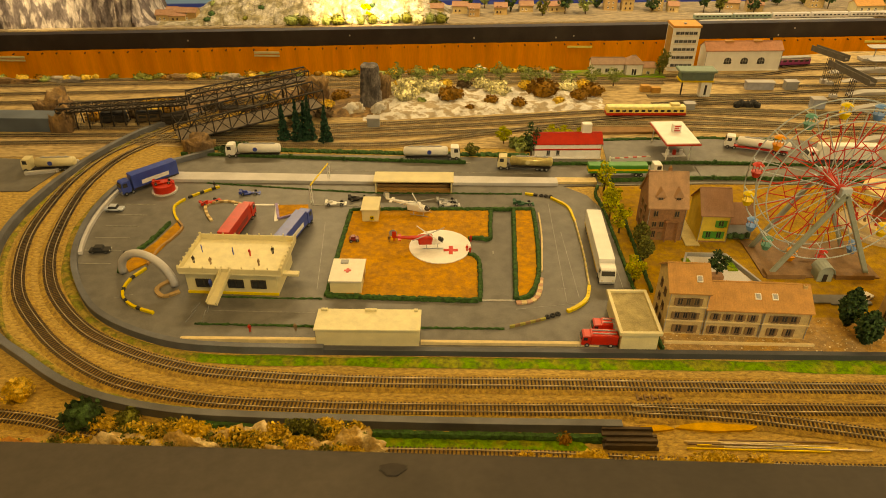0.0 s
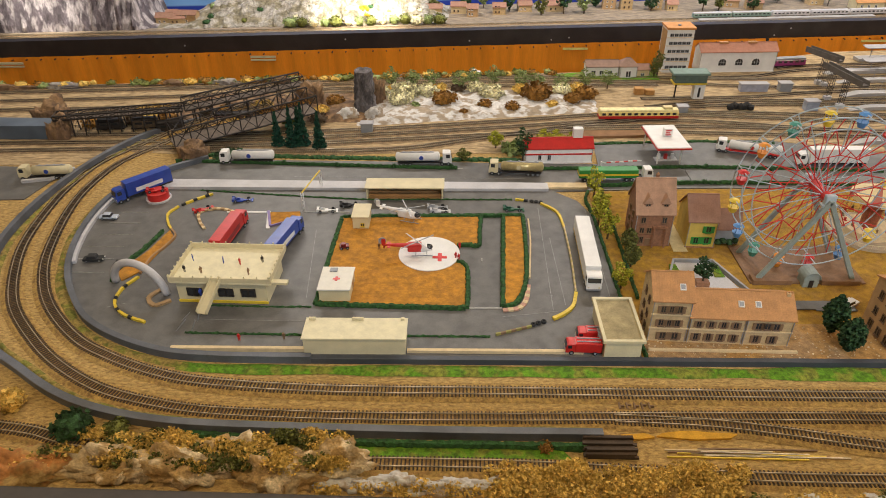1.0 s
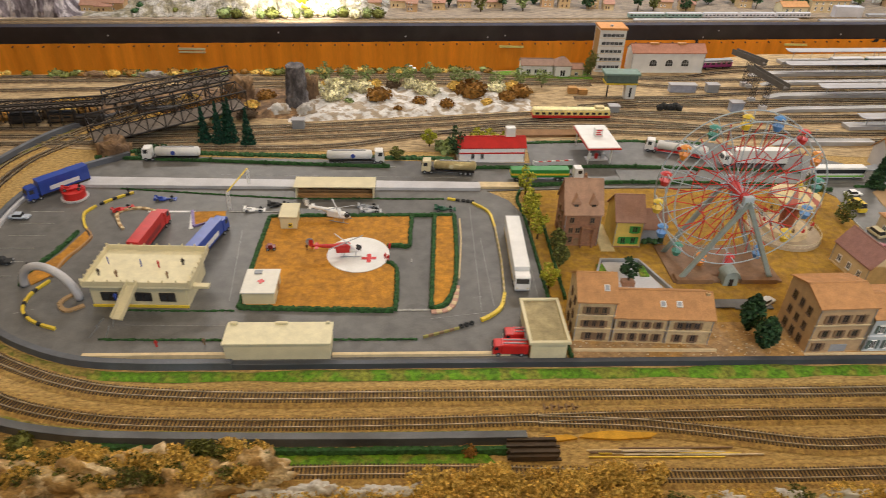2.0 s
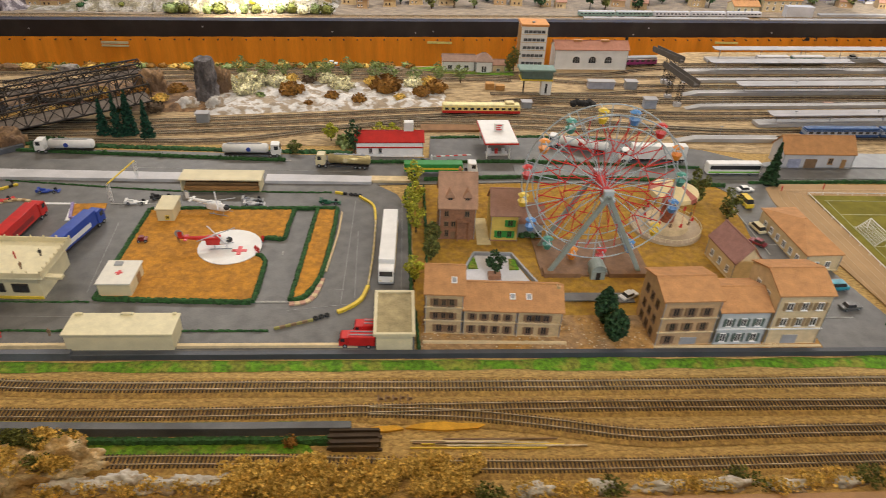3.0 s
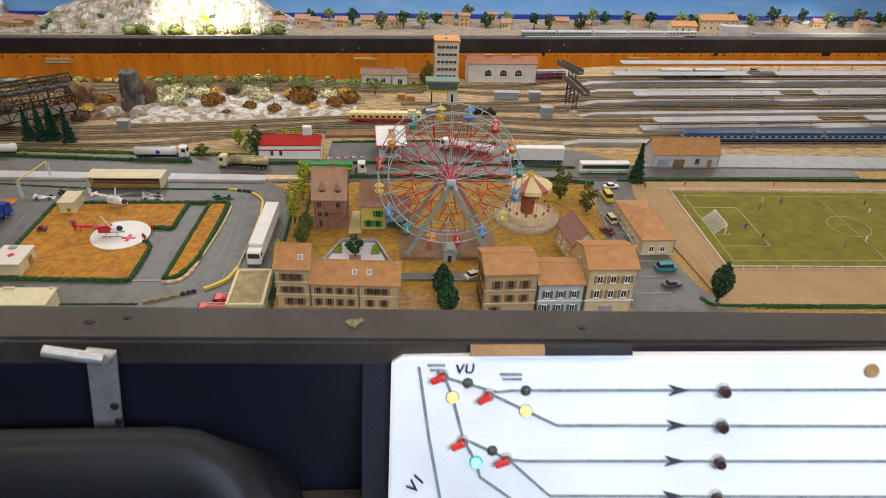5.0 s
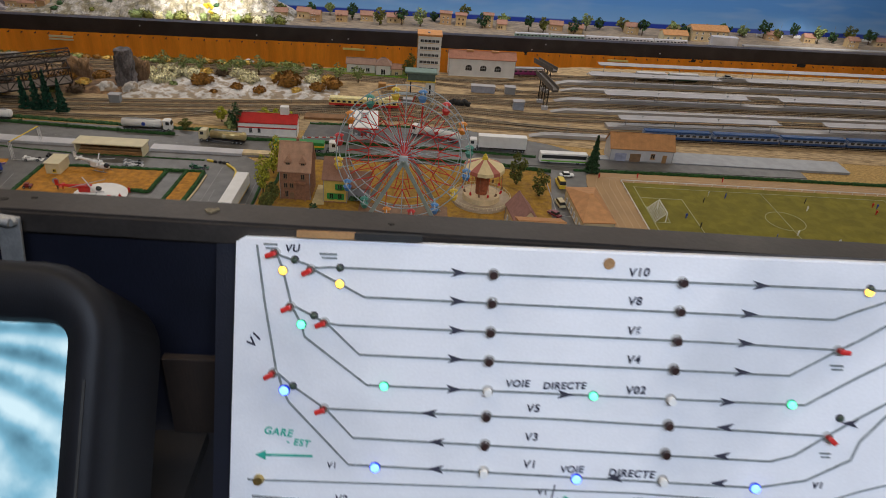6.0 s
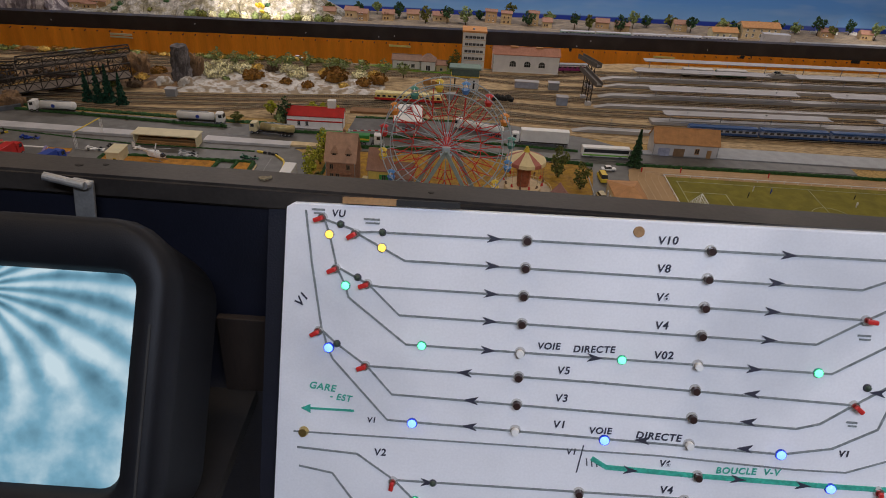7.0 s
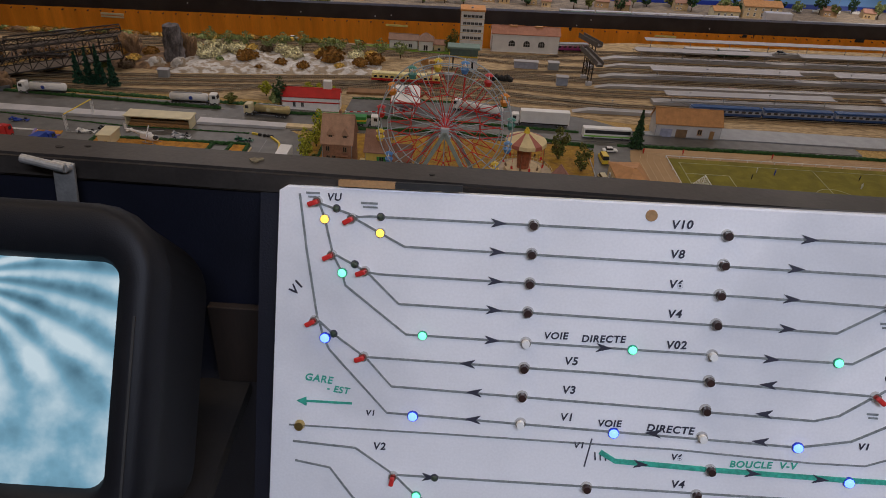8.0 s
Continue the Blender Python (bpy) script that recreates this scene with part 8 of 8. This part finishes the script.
# planting
rng = random.Random(11)
for x, y, w, m in ((-1.70, 1.13, 0.07, LEAFR), (-1.56, 1.16, 0.08, BARK), (-1.44, 1.17, 0.08, LEAFR), (-1.30, 1.20, 0.09, BARK), (-1.24, 1.24, 0.08, LEAFR), (-1.08, 1.20, 0.08, LEAFR), (-1.00, 1.16, 0.06, LEAFO), (-0.90, 1.17, 0.07, BARK)):
    bush("rusty scrub under the viaduct", x, y, w, w * 0.5, m, 0.002, 160, "scrub under the viaduct")
for x, y, h in ((-1.000, 0.975, 0.120), (-0.952, 0.966, 0.142), (-0.914, 0.975, 0.152), (-0.858, 0.957, 0.128), (-0.935, 1.01, 0.12)):
    tree("dark green model fir tree", x, y, h, 0.052, M("fir_green", (0.012, 0.065, 0.035), 0.95, vary=0.4, scale=100, island=0.4), "cone", trunk=0.04, n=1000, leaf=0.0042, group="fir trees by the bridge")
for k in range(11):
    x = -0.66 + k * 0.085 + rng.uniform(-0.02, 0.02)
    tree("pale green airy model tree", x, 1.505 + rng.uniform(-0.03, 0.02), rng.uniform(0.055, 0.078), 0.064, LEAFG, "clumps", 0.004, n=320, leaf=0.0036, group="pale trees on the bank")
for x, y, w, m in ((-0.45, 1.335, 0.095, LEAFR), (-0.10, 1.385, 0.125, LEAFR), (-0.30, 1.305, 0.055, LEAFR), (-0.20, 1.275, 0.06, LEAFR), (0.09, 1.40, 0.085, LEAFR), (0.03, 1.35, 0.07, LEAFR),
                   (-0.60, 1.40, 0.117, LEAFC), (-0.52, 1.42, 0.091, LEAFC), (-0.27, 1.40, 0.104, LEAFC), (-0.62, 1.33, 0.091, LEAFC), (-0.98, 1.30, 0.08, LEAFR), (-0.86, 1.33, 0.07, LEAFR), (0.00, 1.44, 0.078, LEAFC), (-0.40, 1.46, 0.06, BARK), (-0.70, 1.42, 0.078, LEAFC), (-0.66, 1.47, 0.05, LICHEN), (-0.47, 1.47, 0.06, LICHEN), (-0.33, 1.46, 0.078, LEAFC), (-0.16, 1.46, 0.06, LICHEN), (-0.05, 1.30, 0.05, LICHEN), (0.06, 1.46, 0.07, LICHEN), (-0.56, 1.30, 0.04, LEAFG), (-0.38, 1.24, 0.035, LEAFR), (-0.90, 1.24, 0.06, LICHEN), (-1.02, 1.24, 0.07, LEAFR), (-1.12, 1.28, 0.07, LICHEN)):
    bush("rusty brown shrub on the bank" if m is LEAFR else "pale flowering shrub on the bank", x, y, w, w * 0.55, m, 0.006, 260, "shrubs on the bank")
for x, y, h, m, lab in ((-0.275, 0.955, 0.052, LEAFY, "yellow-green tree beside the tracks"), (-0.115, 0.965, 0.055, LEAFY, "yellow-green bushy tree behind the service building"), (-0.075, 0.97, 0.050, LEAFY, "yellow-green bushy tree behind the service building"),
                        (-0.02, 0.965, 0.045, LEAFY, "yellow-green small tree by the tracks"), (-0.195, 0.855, 0.105, LEAFD, "tall dark tree beside the service building"), (-0.38, 0.86, 0.035, LEAFO, "small olive shrub by the upper road"),
                        (0.425, 1.665, 0.095, LEAFO, "olive tree beside the office tower"), (0.405, 1.64, 0.070, LEAFO, "olive tree beside the office tower")):
    tree(lab, x, y, h, 0.050 if m is not LEAFO else 0.045, m, "clumps", n=460)
bush("pale green scrub by the tracks", -0.20, 0.94, 0.12, 0.022, LEAFG, n=300)
bush("dark green scrub patch at the lay-by", -1.14, 0.885, 0.10, 0.020, LEAFD, n=200)
hedge([(-1.25, 0.90), (-0.9, 0.885), (-0.5, 0.87), (-0.2, 0.865)], 0.020, 0.006, label="thin green verge along the upper road", bumps=0.003)
hedge([(0.05, 0.985), (0.4, 1.005), (0.65, 0.99)], 0.014, 0.007, label="thin green verge behind the filling station", bumps=0.003)
for k in range(120):
    x = rng.uniform(-2.5, 0.0)
    bush("brown and green scrub tuft near the curtain", x, board_back(x) - rng.uniform(0.012, 0.030), rng.uniform(0.03, 0.07), rng.uniform(0.014, 0.028), (LEAFO, LEAFR, LEAFO, LICHEN, LEAFG)[k % 5], 0.002, 60, "scrub near the curtain")
bush("brown scrub by the trestle", -1.52, 1.22, 0.16, 0.03, LICHEN, n=240)
bush("yellow-brown scrub under the viaduct", -1.18, 1.12, 0.12, 0.03, LICHEN, n=240)
bm = B()
prism(bm, [(0.02, 1.03), (0.32, 1.045), (0.30, 1.085), (0.02, 1.08)], 0.0, 0.010)
solid("earth_bank", bm, M("brown_earth", (0.24, 0.13, 0.06), 0.95, vary=0.2, scale=30, bump=0.5), "flat brown earth bank beside the railcar", "bank", kind="structure")
motor_car("white car parked below the curtain", -0.33, 1.672, 0, WHITE, 0.045, z=0.008)
# tube lamps and pins on the curtain
for x in (-1.265, 0.13, -2.35, 1.52):
    bm = B()
    yy = far_y(1.962, x)
    box(bm, x - 0.056, x + 0.056, yy, yy + 0.006, 0.012, 0.022, bev=0.001)
    if x < -1:
        box(bm, x - 0.056, x + 0.056, yy - 0.001, yy + 0.006, 0.000, 0.007, bev=0.001)
    solid("curtain_label", bm, M("pale_yellow_card", (0.72, 0.62, 0.20), 0.6) if x > -1 else CREAM, "pale yellow strip pinned on the curtain", "strip")
pins = thing("curtain_rail", "row of small dark pins along the curtain's top", "curtain rail")
for k in range(110):
    x = -3.0 + 0.06 * k
    bm = B()
    yy = far_y(1.964, x)
    cyl(bm, (x, yy, 0.029), (x, yy + 0.012, 0.029), 0.0030, seg=6)
    part("pin", bm, DARKST, pins)
for x, z in ((-0.9, 0.08), (-0.35, 0.06), (0.02, 0.055), (0.10, 0.062), (1.05, 0.05), (1.12, 0.08), (1.75, 0.06), (-1.6, 0.07)):
    bm = B()
    yy = far_y(1.9835, x)
    cyl(bm, (x, yy, z), (x, yy + 0.003, z), 0.0035, seg=10)
    solid("screw_head", bm, WHITEG, "pale screw head in the black board", "screw")
for x in (0.98, 1.95, 2.55):
    bm = B()
    yy = far_y(1.980, x)
    box(bm, x - 0.045, x + 0.045, yy - 0.004, yy + 0.004, 0.024, 0.040, bev=0.001)
    solid("bracket", bm, TYRE, "black bracket under the board", "bracket")

# ---------------------------------------------------------------- far layout: tracks, cliffs, village, trees
FZ = -0.28


def at_far(x, y):
    return x, y + FAR * x


for k in range(7):
    y = 3.04 + 0.075 * k
    track([(x, y + FAR * x + 0.01 * math.sin(x * 0.8 + k), FZ) for x in np.linspace(-3.8, 5.2, 13)], "long model railway track of the far yard", pitch=0.016, stone=BALLASTR)
rngf = random.Random(23)
def hill_height(x):
    """The skyline of the far hills: a steep cliff, a gap with a hamlet, then a rocky slope."""
    line = ((-4.0, 0.30), (-3.0, 0.30), (-2.52, 0.27), (-2.44, 0.02), (-2.22, 0.02), (-2.05, 0.10), (-1.80, 0.15), (-1.55, 0.16), (-1.25, 0.25), (-1.0, 0.19), (-0.75, 0.16), (-0.55, 0.04), (-0.45, 0.0))
    for (x0, h0), (x1, h1) in zip(line, line[1:]):
        if x0 <= x < x1:
            return h0 + (h1 - h0) * (x - x0) / (x1 - x0)
    return 0.0


bm = B()
hx, hy = 300, 34
grid = []
for i in range(hx + 1):
    x = -3.95 + 3.5 * i / hx
    h0 = hill_height(x)
    col = []
    for j in range(hy + 1):
        v = j / hy
        steep = 3.2 if x < -2.5 else 1.6
        rise = min(1.0, v * steep) ** 0.8
        o = Vector((x * 9, v * 4, 0))
        crag = abs(noise.noise(o * 1.3)) * 0.55 + abs(noise.noise(Vector((x * 34, v * 6, 2)))) * 0.35 + abs(noise.noise(o * 6)) * 0.18
        ledge_step = 0.06 * math.floor(rise * 5 + noise.noise(o)) / 5
        X, Y = at_far(x + 0.02 * noise.noise(o * 2), 3.56 + 0.42 * v - 0.05 * abs(noise.noise(Vector((x * 22, v * 3, 5)))) * (0 < v < 1))
        col.append(bm.verts.new((X, Y, FZ - 0.004 + h0 * (rise * (1.12 - 0.62 * crag) + ledge_step * (rise > 0.1)))))
    grid.append(col)
for p, q in zip(grid, grid[1:]):
    for j in range(hy):
        bm.faces.new((p[j], q[j], q[j + 1], p[j + 1]))
CLIFFP = M("pale_rock_with_moss", (0.38, 0.35, 0.30), 0.9, vary=0.4, scale=30, fine=120, bump=1.0, second=(0.23, 0.20, 0.13), mscale=16, mix=0.55)
far_hill = solid("far_hill", bm, [CLIFF, CLIFFP], "craggy grey cliff and pale rocky slope of the far board", "hill", kind="structure")
for f in far_hill.data.polygons:
    f.material_index = 0 if far_hill.data.vertices[f.vertices[0]].co.x < -2.4 else 1
for k in range(40):
    x = rngf.uniform(-2.1, -0.62)
    v = rngf.uniform(0.05, 0.7)
    X, Y = at_far(x, 3.56 + 0.42 * v)
    bush("dull green shrub on the far slope", X, Y, rngf.uniform(0.03, 0.07), rngf.uniform(0.025, 0.05), (LEAFO, LEAFG, LEAFC, LEAFD)[k % 4], FZ + hill_height(x) * min(1.0, v * 1.6) ** 0.8 * 0.72, 70, "far slope shrubs")
for k in range(14):
    x = -1.5 + k * 0.075
    X, Y = at_far(x, 3.54 + rngf.uniform(-0.02, 0.02))
    bush("pale flowering shrub on the far rocks", X, Y, rngf.uniform(0.06, 0.12), 0.07, (LEAFG, LEAFO, LEAFC)[k % 3], FZ + 0.004, 120, "far shrubs")
far_walls = (STONE, BEIGE, PINKISH, STONE)
for k, x in enumerate((-2.42, -2.36, -2.28, -2.33, -0.62, -0.45, -0.34, -0.16, 0.02, 0.22, 0.62, 0.74, 0.95, 1.06, 1.48, 1.62, 2.1, 2.45, 3.30, 3.62, 3.95, 4.25, 4.6)):
    X, Y = at_far(x, 3.72 + rngf.uniform(-0.05, 0.09))
    w, e = rngf.uniform(0.07, 0.13), rngf.uniform(0.035, 0.060)
    tall = k in (10, 11, 12)
    house("small southern house with terracotta roof on the far board", X, Y, w * (0.7 if tall else 1), 0.07, e + (0.045 if tall else 0), e + (0.055 if tall else 0.022), far_walls[k % 4], (TILEB, M("pink_tile", (0.36, 0.19, 0.13), 0.8, vary=0.12))[k % 2],
          [(0.012, 0.014, 0.011, (w * 0.22, w * 0.48))] + ([(0.045, 0.014, 0.011, (w * 0.22, w * 0.48))] if e > 0.05 or tall else []), rngf.uniform(-8, 8), frame=SHUT if k % 2 else WHITE, z=FZ, side=0, ribs=False)
X, Y = at_far(2.60, 3.66)
house("large cream station with pink tiled roof on the far board", X, Y, 0.30, 0.12, 0.085, 0.115, BEIGE, TILE, [(0.014, 0.026, 0.016, (0.04, 0.09, 0.15, 0.21, 0.26)), (0.056, 0.018, 0.014, (0.04, 0.09, 0.15, 0.21, 0.26))], 4, frame=WHITE, z=FZ, side=0, ribs=False, category="station", name="station_building")
X, Y = at_far(2.36, 3.62)
house("cream station wing with arched windows", X, Y, 0.20, 0.10, 0.050, 0.075, CREAM, TILE, [(0.012, 0.024, 0.018, (0.04, 0.09, 0.14))], 4, frame=WHITE, z=FZ, side=0, ribs=False, category="station", name="station_wing")
X, Y = at_far(2.72, 3.52)
bm = B()
box(bm, X, X + 0.20, Y, Y + 0.06, FZ, FZ + 0.075, bev=0.001)
solid("blank_wall_block", bm, WHITEG, "pale blank building front on the far board", "building")
for k in range(34):
    x = -0.70 + k * 0.165 + rngf.uniform(-0.05, 0.05)
    X, Y = at_far(x, 3.80 + rngf.uniform(-0.12, 0.12))
    tree("dark umbrella pine on the far board" if k % 3 == 0 else "olive tree on the far board", X, Y, rngf.uniform(0.06, 0.13), rngf.uniform(0.06, 0.10), (LEAFD, LEAFO, LEAFD, LEAFG)[k % 4], "clumps", FZ, trunk=0.4 if k % 3 == 0 else 0.2, n=160, leaf=0.010, group="far trees")
for k in range(5):
    X, Y = at_far(1.30 + 0.27 * k, 3.495)
    coach_car("pale green and grey coach of the far yard", X, Y, 4.6, M("far_coach_green", (0.20, 0.30, 0.26), 0.4) if k < 2 else WHITEG, WHITEG, 0.26, 9, z=FZ + 0.0075)
for x0, x1, y in ((1.2, 2.4, 3.42), (2.55, 4.8, 3.40), (3.0, 4.8, 3.54)):
    bm = B()
    prism(bm, [(x0, far_y(y, x0)), (x1, far_y(y, x1)), (x1, far_y(y + 0.045, x1)), (x0, far_y(y + 0.045, x0))], FZ, FZ + 0.014)
    solid("far_platform", bm, PLAT, "pale platform of the far station", "platform", kind="structure")
for k in range(9):
    x = 3.15 + k * 0.16
    X, Y = at_far(x, 3.93)
    bt = thing("sailing_boat", "small white sailing boat by the far quay", "boat", X, Y, FZ)
    bm = B()
    va = box(bm, -0.035, 0.035, -0.010, 0.010, 0.0, 0.016)
    for v in va:
        v.co.y *= 0.3 if v.co.x > 0 else 0.8
    part("hull", bm, WHITE, bt)
    bm = B()
    cyl(bm, (0, 0, 0.012), (0, 0, 0.11), 0.0014, seg=5)
    ms = part("mast", bm, GREYP, bt)
    bm = B()
    prism(bm, [(0.002, -0.001), (0.030, -0.001), (0.030, 0.001), (0.002, 0.001)], 0.02, 0.024)
    part("boom", bm, WHITE, ms)
X, Y = at_far(-1.02, 3.56)
bm = B()
for k in range(9):
    ball(bm, X + rngf.uniform(-0.03, 0.03), Y, FZ + 0.09 + rngf.uniform(-0.03, 0.03), 0.014, jitter=0.25)
solid("mimosa_bush", bm, YELLOW, "bright yellow flowering bush on the far rocks", "bush")

# ---------------------------------------------------------------- foreground of the layout
bm = B()
box(bm, -3.4, 4.6, -0.436, -0.420, -0.95, 0.010)
solid("front_fascia", bm, WOOD, "brown varnished front board of the layout", "board", kind="structure")
hedge([(-0.92, -0.268), (-0.6, -0.284), (-0.3, -0.288), (-0.16, -0.290)], 0.014, 0.012, label="thick dark hedge outside the curved wall")
bm = B()
prism(bm, [(-0.72, -0.312), (-0.20, -0.316), (-0.22, -0.288), (-0.60, -0.285)], 0.0005, 0.004)
solid("grass_patch", bm, GRASS, "green grass patch before the hedge", "grass", kind="structure")
rngk = random.Random(3)
# lichen and rocks along the edge
def lichen(x, y, w, h, mat=LICHEN, n=240, z=0.0):
    t = thing("lichen_clump", "yellow-brown lichen clump along the layout's edge", "lichen", x, y, z, group="lichen along the edge")
    vs, fs = [], []
    for k in range(6):
        v, f = leaves(n // 3, (rngk.uniform(-0.4, 0.4) * w, rngk.uniform(-0.35, 0.35) * w * 0.6, h * rngk.uniform(0.3, 0.6)), (w * 0.3, w * 0.22, h * 0.42), 0.0028, rng=rngk)
        fs += [tuple(i + len(vs) for i in q) for q in f]
        vs += v
    raw_part("foliage", vs, fs, mat, t)
    return t


# dense lichen before the turnout, then thinner towards the station
for k in range(46):
    lichen(-0.34 + rngk.random() * 0.42, -0.368 + rngk.uniform(-0.038, 0.030), 0.055, rngk.uniform(0.022, 0.040))
for k in range(34):
    x = 0.10 + k * 0.055
    lichen(x, -0.392 + rngk.uniform(-0.016, 0.008), rngk.uniform(0.045, 0.075), rngk.uniform(0.014, 0.030), LICHEN if k % 4 else LEAFO, 150)
    if k % 2:
        rock("white plaster stone along the layout's edge", x + 0.02, -0.398 + rngk.uniform(-0.004, 0.006), rngk.uniform(0.05, 0.09), 0.026, rngk.uniform(0.010, 0.018), WROCK, seed=150 + k, rough=0.35)
for k in range(7):
    rock("white plaster stone along the layout's edge", -0.60 + k * 0.05, -0.372 + rngk.uniform(-0.006, 0.006), 0.075, 0.030, rngk.uniform(0.012, 0.022), WROCK, seed=180 + k, rough=0.35)
    lichen(-0.61 + k * 0.05, -0.385, 0.05, 0.022, n=120)
# cream outcrop that hides the front track
for k in range(15):
    x = -1.00 + k * 0.028
    rock("cream and tan plaster outcrop over the front track" if k % 3 else "white plaster outcrop over the front track", x, -0.335 + rngk.uniform(-0.022, 0.018), rngk.uniform(0.09, 0.15), 0.06, rngk.uniform(0.026, 0.046), M("cream_plaster", (0.48, 0.35, 0.18), 0.9, vary=0.35, scale=45, fine=220, bump=1.0, second=(0.40, 0.25, 0.09), mscale=26) if k % 3 == 0 else ROCKT, seed=90 + k, rough=0.42)
for k in range(60):
    lichen(-1.00 + k * 0.007, -0.325 + rngk.uniform(-0.04, 0.03), 0.045, 0.030, LICHEN if k % 3 else LEAFO, 140, 0.022)
for k, (x, y, w, h) in enumerate(((-1.50, -0.16, 0.14, 0.06), (-1.56, -0.05, 0.11, 0.07), (-1.62, 0.08, 0.10, 0.07), (-1.66, 0.20, 0.10, 0.06), (-1.40, -0.24, 0.14, 0.03), (-1.15, -0.355, 0.14, 0.03), (-1.32, -0.36, 0.18, 0.03))):
    rock("rusty brown plaster rock outside the curve", x, y, w, 0.09, h, M("rust_rock", (0.42, 0.17, 0.04), 0.9, vary=0.35, scale=35, fine=160, bump=0.8, second=(0.30, 0.19, 0.06), mscale=16), seed=120 + k, rough=0.4)
for k in range(24):
    lichen(-1.68 + k * 0.03, -0.30 + max(0.0, (-1.35 - (-1.68 + k * 0.03))) * 1.0 + rngk.uniform(-0.06, 0.05), 0.06, 0.03, (LICHEN, LEAFO, LICHEN)[k % 3], 150)
for x, y, w, m in ((-1.46, -0.17, 0.10, LEAFD), (-1.10, -0.262, 0.075, LEAFD), (-1.02, -0.262, 0.05, LEAFO), (-1.40, -0.13, 0.07, LICHEN), (-1.55, 0.02, 0.08, LICHEN), (-1.62, 0.15, 0.08, LICHEN), (-1.25, -0.20, 0.06, LICHEN), (-0.66, -0.352, 0.05, LICHEN), (-0.245, -0.292, 0.03, LEAFR), (-0.88, -0.30, 0.05, LICHEN)):
    bush("low scrub bush outside the curve", x, y, w, w * 0.6, m, n=260, group="scrub outside the curve")
tree("thin olive sapling in the corner", -1.27, -0.33, 0.10, 0.05, LEAFO, "clumps", n=160)
# stacked sleepers, loose rails and sticks
st1 = thing("sleeper_stack", "stack of dark old sleepers beside the track", "sleeper stack", -0.130, -0.292, 0.001)
for k in range(4):
    for j in range(6):
        bm = B()
        o = rngk.uniform(-0.004, 0.004)
        box(bm, -0.046 + o, 0.042 + o, -0.020 + j * 0.0068, -0.0145 + j * 0.0068, k * 0.0042, k * 0.0042 + 0.004)
        if k < 3 or j % 2:
            part("sleeper", bm, SLEEPER, st1)
        else:
            bm.free()
for k in range(8):
    m = (YELLOW, RAIL, BEIGE, SHUT)[k % 4]
    x0, y0 = -0.06 + rngk.uniform(0, 0.12), -0.306 + 0.0055 * (k % 4) - 0.002 * k
    a = rngk.uniform(-1.8, -0.6)
    bm = B()
    box(bm, 0, rngk.uniform(0.16, 0.26), -0.0012, 0.0012, 0.001, 0.0036, pose(x0, y0 + 0.008, 0, 0, 0, a))
    solid("loose_rail", bm, m, "loose yellow and rusty rail lying on the ballast", "rail", group="loose rails")
for x, y, w, d in ((0.03, -0.258, 0.16, 0.018), (-0.075, -0.262, 0.06, 0.014)):
    bm = B()
    pts = [(x + w / 2 * math.cos(a) * rngk.uniform(0.8, 1.1), y + d / 2 * math.sin(a) * rngk.uniform(0.7, 1.2)) for a in np.linspace(0, 2 * math.pi, 17)[:-1]]
    prism(bm, pts, 0.0, 0.0042)
    solid("sawdust_patch", bm, M("bright_ochre_sand", (0.62, 0.33, 0.03), 0.95, vary=0.2, scale=60, bump=0.4), "bright ochre sand patch beside the track", "sand", kind="structure")
bm = B()
for k in range(420):
    x, y = rngk.uniform(-0.01, 0.86), rngk.uniform(-0.064, 0.045)
    s = rngk.uniform(0.0008, 0.0022)
    ball(bm, x, y, 0.0048, s, s, s * 0.7, 1, 0.3)
tagged(solid("gravel", bm, M("pale_gravel", (0.55, 0.45, 0.30), 0.9, vary=0.3), "pale gravel scattered before the houses", "gravel"), kind="stuff")
# handwriting on the ballast between the tracks
bm = B()
for k in range(5):
    x = -0.095 + k * 0.014
    box(bm, x, x + 0.003, -0.196, -0.180, 0.0005, 0.0044, pose(0, 0, 0))
    box(bm, x, x + 0.010, -0.190 + 0.003 * (k % 2), -0.187 + 0.003 * (k % 2), 0.0005, 0.0046)
solid("track_writing", bm, SHUT, "dark illegible pen marks on the ballast between two tracks", "writing", kind="structure")


def motions():
    return None


motions()
